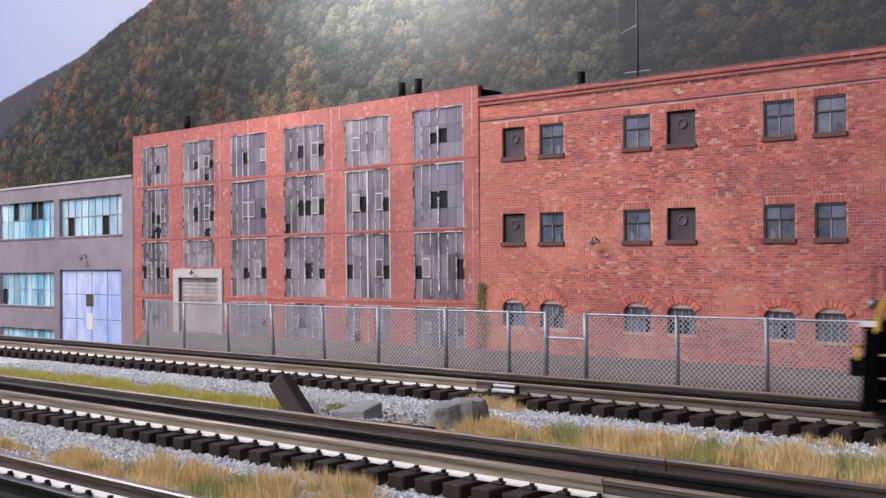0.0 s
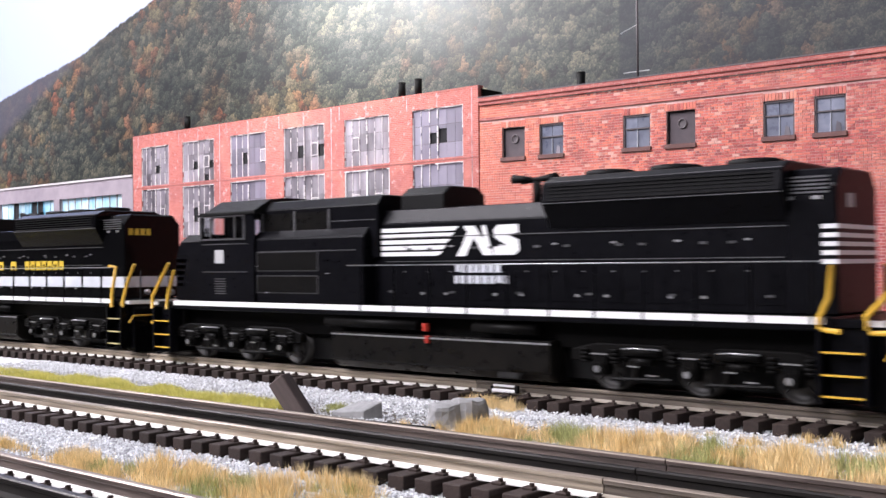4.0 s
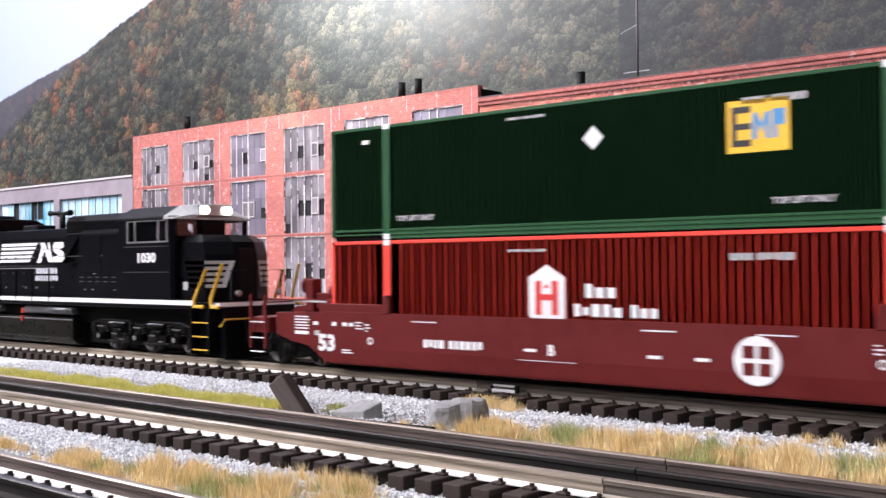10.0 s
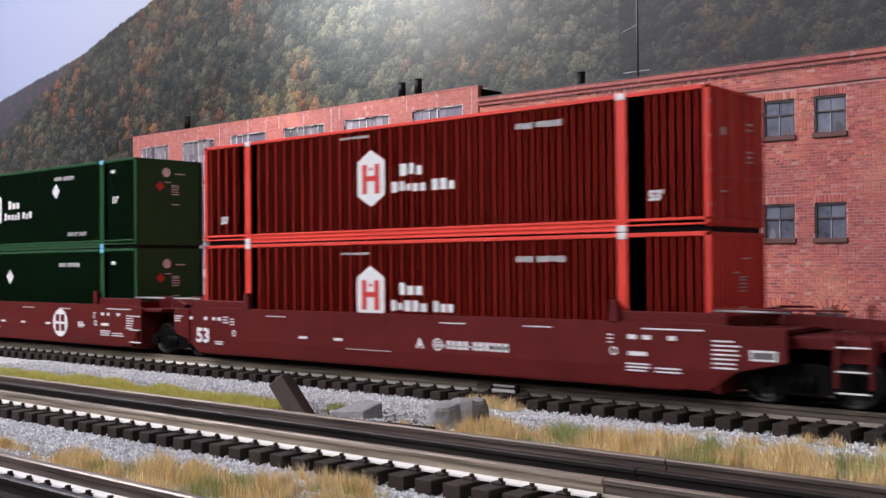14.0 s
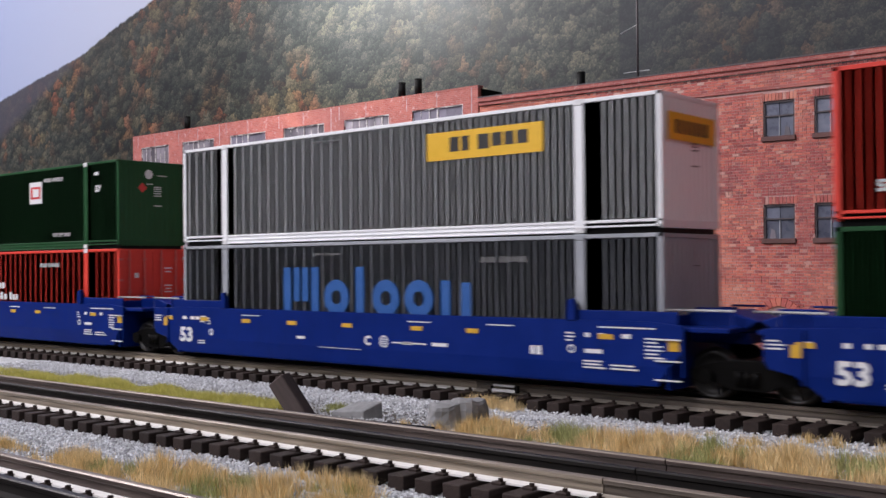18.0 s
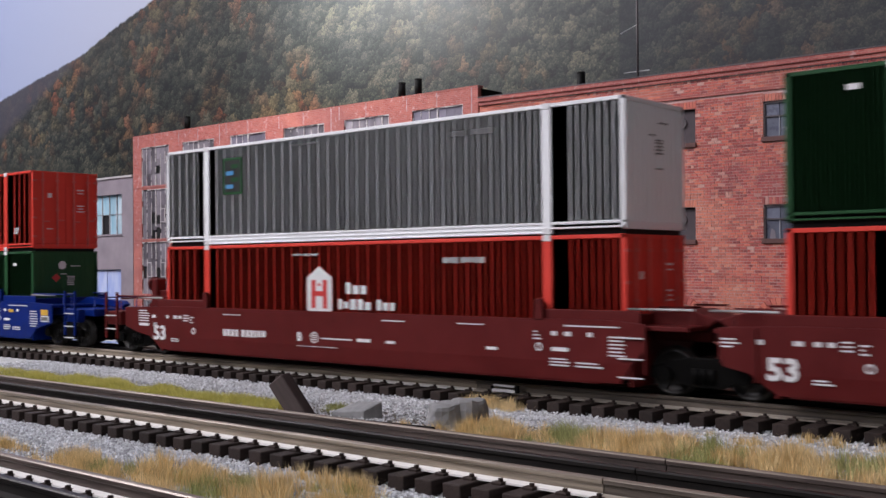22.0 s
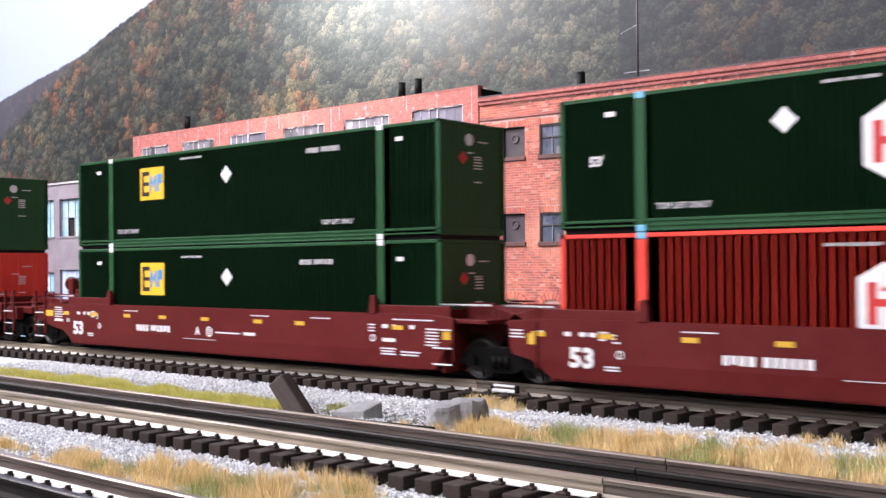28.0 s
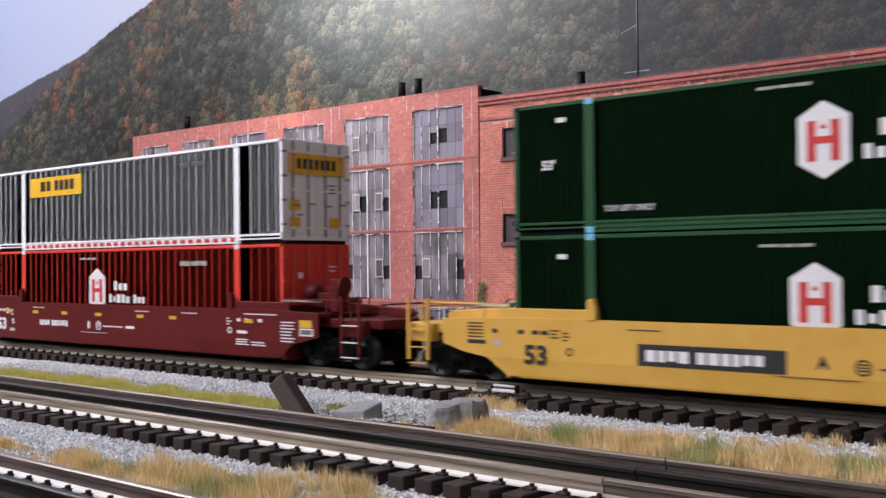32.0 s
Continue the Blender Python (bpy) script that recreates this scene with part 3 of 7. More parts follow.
def factory():
    t = thing("brick_factory", (0, 0, 0), "red brick factory with tall steel windows, many panes broken", "factory building")
    x0, x1, top = -1017, -527, 206
    holes = []
    for i, (a, b) in enumerate(BAYS):
        for j, (lo, hi) in enumerate(FLOORS):
            if i == 1 and j == 0:
                continue
            if i == 1 and j == 1:
                lo = 62
            holes.append((a, b, lo, hi))
    holes.append((-932, -865, -6, 51))
    part("wall", opened_wall(bm_new(), x0, x1, -34, top, holes, WALL_Y, WALL_Y + 6), M_PILASTER, t)
    bm = bm_new()
    for z in (30, 91.5, 149):
        box(bm, x0, x1, WALL_Y - 0.3, WALL_Y - 0.02, z - 0.45, z + 0.25)
    part("string_course", bm, surf("stained_string_course", (0.15, 0.06, 0.055), (0.30, 0.14, 0.12), 200, 0.9), t)
    joints = bm_new()
    for i, (a, b) in enumerate(BAYS):
        for u in ((a + b) / 2, a - 6):
            box(joints, u - 0.25, u + 0.25, WALL_Y - 0.12, WALL_Y - 0.02, 194, top)
        if i % 2:
            box(joints, b + 9, b + 9.6, WALL_Y - 0.12, WALL_Y - 0.02, 33, top)
    part("panel_joint", joints, M_BARDARK, t)
    part("parapet_coping", box(bm_new(), x0, x1, WALL_Y - 0.25, WALL_Y + 7, top, top + 1.2), M_PILASTER, t)
    shell(t, x0, x1, 32, top + 2, M_BLACK_FLAT, M_BLACK_FLAT)
    for i, (a, b) in enumerate(BAYS):
        for j, (lo, hi) in enumerate(FLOORS):
            if i == 1 and j == 0:
                continue
            if i == 1 and j == 1:
                lo = 62
            tall_window(t, a, b, lo, hi, i in (2, 5) and j != 1, i == 4 and j in (1, 2), 100 + i * 10 + j)
    d = part("roller_door", box(bm_new(), -932, -865, WALL_Y + 3, WALL_Y + 4, -6, 51), M_ROLLDOOR, t, "weathered pale roller door")
    for k in range(14):
        part("slat", box(bm_new(), -931.5, -865.5, WALL_Y + 2.2, WALL_Y + 3, -5 + k * 4, -1.4 + k * 4, 0.3), M_ROLLDOOR, d)
    bm = bm_new()
    box(bm, -941, -932, WALL_Y - 2, WALL_Y + 2, -8, 60)
    box(bm, -865, -858, WALL_Y - 2, WALL_Y + 2, -8, 60)
    box(bm, -932, -865, WALL_Y - 2, WALL_Y + 2, 51, 60)
    part("door_surround", bm, M_COPING, t, "pale concrete door surround")
    part("side_door", box(bm_new(), -664, -646, WALL_Y + 0.6, WALL_Y + 1.6, -6, 26), M_PILASTER, t, "red side door")
    for x, y, h in ((-925, 246, 14), (-616, 246, 13), (-597, 246, 14)):
        roof_pipe(x, y, 207, h, 3.3)
    wall_lamp(-902, 55, "small dark goose-neck lamp over the roller door")


def grey_works():
    t = thing("grey_workshop", (0, 0, 0), "two-storey mauve-grey workshop with aqua windows and a blue door", "workshop building")
    x0, x1, top = -1720, -1018, 163
    holes = []
    for k in range(5):
        o = -k * 147
        holes += [(-1174 + o, -1040 + o, 100, 145), (-1174 + o, -1040 + o, 16, 57) if k else (-1174, -1042, -28, 60)]
        if k:
            holes.append((-1174 + o, -1040 + o, -24, -13))
    holes = [h for h in holes if h[0] > x0]
    part("wall", opened_wall(bm_new(), x0, x1, -34, top, holes, WALL_Y, WALL_Y + 6), M_GREYWALL, t)
    part("parapet_coping", box(bm_new(), x0, x1, WALL_Y - 1.5, WALL_Y + 8, top, top + 2.2), M_COPING, t)
    shell(t, x0, x1, 34, top, M_GREYWALL, M_BLACK_FLAT)
    for i, h in enumerate(holes):
        if h[2] < 0 and h[3] > 50:
            continue
        rows = 2 if h[3] - h[2] > 20 else 1
        glazing(t, *h, 9, rows, M_GLASSAQUA, M_GLASSAQUA if i else M_STEELFRAME, 300 + i, y=WALL_Y + 3.4, bar=0.7, dark=0.12)
        part("window_sill", box(bm_new(), h[0] - 1, h[1] + 1, WALL_Y - 1.2, WALL_Y + 3, h[2] - 1.8, h[2] - 0.1), M_GREYWALL, t)
    d = part("sliding_door", box(bm_new(), -1174, -1042, WALL_Y + 4, WALL_Y + 5, -28, 60), M_DOORBLUE, t, "pale blue panelled door")
    for k in range(4):
        for j in range(3):
            part("door_panel", box(bm_new(), -1173 + k * 33, -1141.5 + k * 33, WALL_Y + 3.0, WALL_Y + 4, -27 + j * 29, 1 + j * 29, 0.4), M_DOORBLUE, d)
    part("door_window", box(bm_new(), -1120, -1104, WALL_Y + 2.6, WALL_Y + 3.0, 17, 31), M_DARKFRAME, d)
    part("door_notice", box(bm_new(), -1119, -1106, WALL_Y + 2.7, WALL_Y + 3.0, -10, 9), M_WHITE, d, "worn white notice")
    wall_lamp(-1114, 72, "small dark goose-neck lamp over the blue door")


WARE_WINDOWS = [(-504, -482), (-468, -446), (-394, -372), (-359, -337), (-288, -267), (-254, -234), (-184, -163), (-150, -129)]


def paired_sash(o, h, row, seed):
    """A dim window in a dark frame: a short top light over two tall panes, with a thin pale upright bar."""
    rnd = random.Random(seed)
    y = WALL_Y + 1.5
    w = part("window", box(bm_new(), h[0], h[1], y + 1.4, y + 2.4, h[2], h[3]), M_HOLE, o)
    split = h[2] + (h[3] - h[2]) * (0.62 if row < 2 else 0.55)
    cols = 2 if row < 2 else 4
    step = (h[1] - h[0]) / cols
    for c in range(cols):
        for z0, z1 in ((h[2], split), (split, h[3])):
            if row == 2 and z1 == split and rnd.random() < 0.3:
                continue
            part("pane", box(bm_new(), h[0] + c * step + 0.2, h[0] + (c + 1) * step - 0.2, y + 0.5, y + 0.8, z0 + 0.2, z1 - 0.2), M_GLASSBLUE, w)
    if row < 2 and rnd.random() < 0.5:
        c = h[0] + step * rnd.choice((0.55, 1.5))
        part("curtain_scrap", prism(bm_new(), [(c - 2.4, h[2] + 2.5), (c + 1.8, h[2] + 2.5), (c + 1.2, h[2] + 8), (c - 1.2, h[2] + 9.5)], "y", y + 0.3, y + 0.5), M_GLASSGREY, w, "pale scrap behind the glass")
    fr = bm_new()
    for q in ((h[0], h[0] + 1.1, h[2], h[3]), (h[1] - 1.1, h[1], h[2], h[3]), (h[0], h[1], h[3] - 1.3, h[3]), (h[0], h[1], split - 0.45, split + 0.45)):
        box(fr, q[0], q[1], y - 0.6, y + 0.5, q[2], q[3])
    part("window_frame", fr, M_DARKFRAME, w)
    br = bm_new()
    for c in range(1, cols):
        box(br, h[0] + c * step - 0.3, h[0] + c * step + 0.3, y - 0.2, y + 0.45, h[2], h[3] if row == 2 else split)
    part("glazing_bar", br, M_BARPALE, w, "thin pale bar")


def warehouse():
    t = thing("brick_warehouse", (-527, 0, 60), "weathered orange-red brick warehouse with three rows of paired windows", "warehouse building")
    t.matrix_basis = pose(-0.527, 0, 0.060, 0, 0.55, 0)
    x0, x1, z0, top = 0.5, 520, -75, 128
    holes = []
    for a, b in WARE_WINDOWS:
        a, b = a + 527, b + 527
        holes += [(a, b, 84, 110), (a, b, 17, 42), (a, b, -46, -28)]
    part("wall", opened_wall(bm_new(), x0, x1, z0, top, holes, WALL_Y + 0.28, WALL_Y + 6), M_MORTAR, t)
    part("side_wall", box(bm_new(), x0, x0 + 2, WALL_Y + 6, WALL_Y + 34, z0, top - 3), M_BRICK, t)
    part("side_wall", box(bm_new(), x1 - 2, x1, WALL_Y + 6, WALL_Y + 34, z0, top - 3), M_BRICK, t)
    part("roof", box(bm_new(), x0 + 2, x1 - 2, WALL_Y + 6, WALL_Y + 34, top - 6, top - 3), M_BLACK_FLAT, t)
    bm = bm_new()
    box(bm, x0, x1, WALL_Y - 1.0, WALL_Y + 0.5, 117.5, 119.5)
    part("string_course", bm, M_PILASTER, t)
    bm = bm_new()
    box(bm, x0, x1, WALL_Y - 1.6, WALL_Y + 0.5, 130, 132.5)
    box(bm, x0, x1, WALL_Y - 2.8, WALL_Y + 7, 132.5, 136, 0.4)
    part("cornice", bm, M_PILASTER, t)
    part("roof_edge", box(bm_new(), x0, x1, WALL_Y - 3.0, WALL_Y + 8, 136, 136.8), M_DARKFRAME, t, "dark roofing felt edge")
    for i, h in enumerate(holes):
        row = i % 3
        fan = row < 2 and i // 3 in (0, 3)
        if fan:
            w = part("window", box(bm_new(), h[0], h[1], WALL_Y + 3, WALL_Y + 4, h[2], h[3]), M_PANEL, t, "boarded window with a round fan")
            part("fan_ring", lathe(bm_new(), [(0, 3.6), (-0.8, 3.6), (-0.8, 2.7), (0.1, 2.7), (0.1, 0.2)], 18, "y", ((h[0] + h[1]) / 2, WALL_Y + 2.95, (h[2] + h[3]) / 2 + 4)), M_DARKFRAME, w)
            bm = bm_new()
            for q in ((h[0], h[0] + 1, h[2], h[3]), (h[1] - 1, h[1], h[2], h[3]), (h[0], h[1], h[3] - 1, h[3])):
                box(bm, q[0], q[1], WALL_Y + 2, WALL_Y + 3, q[2], q[3])
            part("window_frame", bm, M_HOLE, w)
        else:
            paired_sash(t, h, row, 500 + i)
        if row < 2:
            part("window_sill", box(bm_new(), h[0] - 1, h[1] + 1, WALL_Y - 1.4, WALL_Y + 2, h[2] - 0.6, h[2] + 2.6, 0.3), M_SILL, t, "soot-darkened sill")
        else:
            bm = bm_new()
            c, n = (h[0] + h[1]) / 2, 9
            for k in range(n):
                a0 = math.radians(150 - 120 * k / n)
                a1 = math.radians(150 - 120 * (k + 0.9) / n)
                r0, r1 = 12.2, 17.5
                zc = h[3] - 8.6
                q = [(c + r0 * math.cos(a0), zc + r0 * math.sin(a0)), (c + r0 * math.cos(a1), zc + r0 * math.sin(a1)), (c + r1 * math.cos(a1), zc + r1 * math.sin(a1)), (c + r1 * math.cos(a0), zc + r1 * math.sin(a0))]
                prism(bm, q, "y", WALL_Y - 0.9, WALL_Y + 0.6)
            part("brick_arch", bm, M_BRICK, t)
    roof_pipe(-435, 250, 190, 17, 3.2)
    wall_lamp(-416, 76, "small rusty goose-neck lamp on the brick wall")
    return holes


def bricks(holes):
    """Courses of single bricks on the warehouse front; the nearest stretch is made of separate pieces."""
    ware = bpy.data.objects["brick_warehouse"]
    course, length = 1.95, 5.1
    rnd = random.Random(5)
    verts, faces, singles = [], [], []
    k = 0
    z = -75
    while z < 129:
        if not (117 < z + 1 < 120):
            header = k % 5 == 4
            ln = length * (0.5 if header else 1)
            x = 0.6 - (ln / 2 if k % 2 else 0)
            while x < 518:
                runs = [(max(0.6, x), min(519, x + ln - 0.44))]
                for h in holes:
                    arch = h[3] < 0
                    if z + course > h[2] and z < h[3] + (3 if arch else 5.0):
                        runs = [q for a, b in runs for q in ((a, min(b, h[0] - 0.2)), (max(a, h[1] + 0.2), b))]
                for a, b in runs:
                    if b - a < 0.7:
                        continue
                    y = WALL_Y + rnd.uniform(-0.1, 0.08)
                    if 262 < a < 328 and 44 < z < 82 and b - a > 4.5:
                        singles.append((a, b, y, z))
                        continue
                    i = len(verts)
                    h = course - 0.44
                    verts += [(a, y, z), (b, y, z), (b, y, z + h), (a, y, z + h), (a, WALL_Y + 0.4, z), (b, WALL_Y + 0.4, z), (b, WALL_Y + 0.4, z + h), (a, WALL_Y + 0.4, z + h)]
                    faces += [(i, i + 1, i + 2, i + 3), (i, i + 4, i + 5, i + 1), (i + 3, i + 2, i + 6, i + 7), (i, i + 3, i + 7, i + 4), (i + 1, i + 5, i + 6, i + 2)]
                x += ln
        z += course
        k += 1
    # soldier bricks over the windows
    for h in holes:
        if h[3] > 0:
            x = h[0] - 1
            while x < h[1]:
                i = len(verts)
                a, b, y, z0, z1 = x, x + 2.0, WALL_Y - 0.1, h[3] + 0.3, h[3] + 4.9
                verts += [(a, y, z0), (b, y, z0), (b, y, z1), (a, y, z1), (a, WALL_Y + 0.4, z0), (b, WALL_Y + 0.4, z0), (b, WALL_Y + 0.4, z1), (a, WALL_Y + 0.4, z1)]
                faces += [(i, i + 1, i + 2, i + 3), (i, i + 4, i + 5, i + 1), (i + 3, i + 2, i + 6, i + 7), (i, i + 3, i + 7, i + 4), (i + 1, i + 5, i + 6, i + 2)]
                x += 2.4
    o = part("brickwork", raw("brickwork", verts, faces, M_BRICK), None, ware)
    o["kind"] = "stuff"
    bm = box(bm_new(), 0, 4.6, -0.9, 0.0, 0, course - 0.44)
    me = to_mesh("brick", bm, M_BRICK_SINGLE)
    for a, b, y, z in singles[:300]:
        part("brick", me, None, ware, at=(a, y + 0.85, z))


M_SILL = surf("sooty_brick_sill", (0.10, 0.05, 0.045), (0.18, 0.09, 0.08), 200, 0.85)
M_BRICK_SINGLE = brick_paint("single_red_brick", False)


def ivy():
    rnd = np.random.RandomState(11)
    verts, faces = [], []
    for k in range(260):
        z = rnd.uniform(-6, 48)
        x = -524 + rnd.normal(0, 2.2 + 2.0 * (1 - (z + 6) / 58)) + 2 * math.sin(z * 0.15)
        y = WALL_Y - rnd.uniform(0.5, 2.5)
        s, a = rnd.uniform(0.6, 1.3), rnd.uniform(0, 6.28)
        i = len(verts)
        for q in range(4):
            verts.append((x + s * math.cos(a + q * 1.57), y + rnd.uniform(-0.5, 0.5), z + s * math.sin(a + q * 1.57)))
        faces.append((i, i + 1, i + 2, i + 3))
    o = part("ivy", raw("ivy", verts, faces, M_LEAF), None)
    tagged(o, "thin green ivy climbing where the two brick buildings meet", "ivy", kind="stuff")


# ---- fence ----
def fence():
    t = thing("chain_link_fence", (0, 97, -6), "galvanised chain-link fence with round posts along the track", "fence")
    posts = [-777, -725, -668, -614, -558, -503, -442, -391, -363, -335, -276, -225, -172, -118, -64, -10, 44]
    for i, x in enumerate(posts):
        lean = 1.5 if i in (2, 3, 4) else 0
        r = 1.25 if x not in (-363, -335, -442) else 1.5
        part("post", rod(bm_new(), (x + lean, 0, 0), (x - lean, 0, 39.5), r, 10), M_GALV, t)
    for a, b in zip(posts, posts[1:]):
        if (a, b) != (-363, -335):
            part("top_rail", rod(bm_new(), (a, 0, 38.6), (b, 0, 38.6), 0.62, 6), M_GALV, t)
    bm = bm_new()
    rod(bm, (-363, 0, 24), (-335, 0, 24), 0.6, 6)
    part("gate_rail", bm, M_GALV, t)
    verts, faces = [], []
    pitch, h, w = 3.0, 37.5, 0.17
    a0, a1 = posts[0], posts[-1]
    x = a0 - h
    while x < a1:
        for s, yy in ((1, -0.2), (-1, 0.2)):
            xa, xb = (x, x + h) if s == 1 else (x + h, x)
            za, zb = 1.0, 1.0 + h
            # clip each wire to the run of the fence
            def clip(xv, zv, xo, zo):
                if xv < a0:
                    k = (a0 - xv) / (xo - xv)
                    return a0, zv + (zo - zv) * k
                if xv > a1:
                    k = (xv - a1) / (xv - xo)
                    return a1, zv + (zo - zv) * k
                return xv, zv
            (xa2, za2), (xb2, zb2) = clip(xa, za, xb, zb), clip(xb, zb, xa, za)
            i = len(verts)
            d = w * 0.707
            verts += [(xa2 - d, yy, za2 + s * d), (xa2 + d, yy, za2 - s * d), (xb2 + d, yy, zb2 - s * d), (xb2 - d, yy, zb2 + s * d)]
            verts += [(p[0], p[1] + 0.3, p[2]) for p in verts[i:i + 4]]
            faces += [(i, i + 1, i + 2, i + 3), (i + 4, i + 7, i + 6, i + 5), (i, i + 3, i + 7, i + 4), (i + 1, i + 5, i + 6, i + 2)]
        x += pitch
    part("wire_mesh", raw("wire_mesh", verts, faces, M_WIRE), None, t)["kind"] = "stuff"


# ---- loose things beside the rails ----
def debris():
    t = thing("wooden_post", (-356, -103, -6.5), "grey-brown squared timber leaning beside the track", "timber")
    bm = box(bm_new(), -4.6, 4.6, -3.6, 3.6, 0, 23, 0.5)
    o = part("timber", bm, M_WOOD, t)
    o.matrix_basis = pose(0, 0, -0.001, 4, -36, 12)
    t = thing("concrete_block", (-331, -92, -6.5), "broken grey concrete block with a slanting top", "concrete block")
    bm = bm_new()
    plan = [(-12.3, -7.4), (4.2, -3.3), (8.9, 4.3), (-7.0, 4.6)]
    lo = [bm.verts.new((x, y, -0.4)) for x, y in plan]
    hi = [bm.verts.new((x * 0.97, y * 0.97, z)) for (x, y), z in zip(plan, (3.9, 4.9, 9.0, 7.6))]
    bm.faces.new(hi)
    bm.faces.new(lo[::-1])
    for k in range(4):
        bm.faces.new((lo[k], lo[(k + 1) % 4], hi[(k + 1) % 4], hi[k]))
    bmesh.ops.recalc_face_normals(bm, faces=bm.faces[:])
    bmesh.ops.bevel(bm, geom=bm.edges[:], offset=0.35, segments=1, affect="EDGES")
    part("block", bm, M_CONCRETE, t)
    t = thing("concrete_lump", (-281, -86, -6.5), "rough concrete footing in two joined lobes, standing in the gravel", "concrete footing")
    bm = lathe(bm_new(), [(0, 8.6), (3, 8.5), (6, 8.3), (9, 8.0), (10.6, 7.6), (11.4, 6.2), (11.2, 4), (11.5, 1.5)], 18, "z", (-3.4, -2.5, 0))
    lathe(bm, [(0, 8.2), (4, 8.1), (8, 7.9), (11, 7.6), (12.2, 6.9), (12.6, 4), (12.5, 1.5)], 18, "z", (2.6, 4.5, 0))
    for f in bm.faces:
        f.smooth = False
    for v in bm.verts:
        v.co += Vector(noise.noise_vector(v.co * 0.12)) * 1.3 + Vector(noise.noise_vector(v.co * 0.5)) * 0.6
    part("footing", bm, M_CONCRETE, t)
    t = thing("steel_bar", (-300, -112, -6), "dark rusty flat bar lying in the gravel", "metal bar")
    part("bar", box(bm_new(), -26, 26, -2, 2, 0, 4, 0.4), M_UNDER, t).matrix_basis = pose(0, 0, 0, 0, 0, 6)
    t = thing("rail_joiner_clip", (-305, -21.5, 1.0), "small silver clip on the rail foot", "track clip")
    bm = box(bm_new(), -7, 7, -1.0, 1.0, 0, 1.4, 0.2)
    box(bm, -6.5, 6.5, -0.6, 0.6, 2.6, 3.6, 0.2)
    part("clip", bm, M_WHITE, t)
    bm = box(bm_new(), 6.6, 8.4, -0.9, 0.9, 0, 3.6, 0.2)
    box(bm, -8, -6.8, -0.7, 0.7, 0, 2.8, 0.2)
    part("bracket", bm, M_BLACK_FLAT, t)


def scatter(name, regions, count, material, maker, label, category, seed):
    rnd = np.random.RandomState(seed)
    verts, faces = [], []
    per = max(1, count // len(regions))
    for reg in regions:
        maker(rnd, reg, int(per * reg[4]), verts, faces)
    o = part(name, raw(name, verts, faces, material), None)
    return tagged(o, label, category, kind="stuff")


def make_stones(rnd, reg, n, verts, faces):
    x0, x1, y0, y1 = reg[:4]
    base = np.array([(1, 0, 0), (-1, 0, 0), (0, 1, 0), (0, -1, 0), (0, 0, 1), (0, 0, -1)], float)
    f8 = [(0, 2, 4), (2, 1, 4), (1, 3, 4), (3, 0, 4), (2, 0, 5), (1, 2, 5), (3, 1, 5), (0, 3, 5)]
    for _ in range(n):
        c = np.array((rnd.uniform(x0, x1), rnd.uniform(y0, y1), reg[5] + rnd.uniform(-0.5, 0.7)))
        s = rnd.uniform(0.45, 0.95)
        a, b = rnd.uniform(0, 6.28), rnd.uniform(-0.8, 0.8)
        m = np.array([(math.cos(a), -math.sin(a), 0), (math.sin(a), math.cos(a), 0), (0, 0, 1)]) @ np.array([(1, 0, 0), (0, math.cos(b), -math.sin(b)), (0, math.sin(b), math.cos(b))])
        p = (base * rnd.uniform(0.6, 1.2, (6, 3)) * s * (1, 0.85, 0.7)) @ m.T + c
        i = len(verts)
        verts += p.tolist()
        faces += [tuple(i + k for k in f) for f in f8]


def make_blades(rnd, reg, n, verts, faces):
    x0, x1, y0, y1 = reg[:4]
    h = reg[6]
    for _ in range(n):
        for _try in range(8):
            x, y = rnd.uniform(x0, x1), rnd.uniform(y0, y1)
            ex, ey = (x - (x0 + x1) / 2) / (x1 - x0) * 2, (y - (y0 + y1) / 2) / (y1 - y0) * 2
            d = ex * ex * ex * ex + ey * ey
            c = noise.noise((x * 0.055, y * 0.055, h)) + 0.5 * noise.noise((x * 0.16, y * 0.16, h))
            if d < 1 and (len(reg) > 7 or c > 0.02 + 0.35 * (d - 0.5)):
                break
        a = rnd.uniform(0, 6.28)
        hh = h * rnd.uniform(0.5, 1.1) * max(0.3, 0.85 - 0.3 * d + 1.1 * max(-0.3, min(0.45, c)))
        lx, ly = rnd.normal(0, 0.28) * hh, rnd.normal(0, 0.28) * hh
        wx, wy = math.cos(a) * 0.14, math.sin(a) * 0.14
        i = len(verts)
        verts += [(x - wx, y - wy, reg[5]), (x + wx, y + wy, reg[5]), (x + wx * 0.8 + lx * 0.35, y + wy * 0.8 + ly * 0.35, reg[5] + hh * 0.55),
                  (x - wx * 0.8 + lx * 0.35, y - wy * 0.8 + ly * 0.35, reg[5] + hh * 0.55), (x + lx, y + ly, reg[5] + hh)]
        faces += [(i, i + 1, i + 2, i + 3), (i + 3, i + 2, i + 4)]


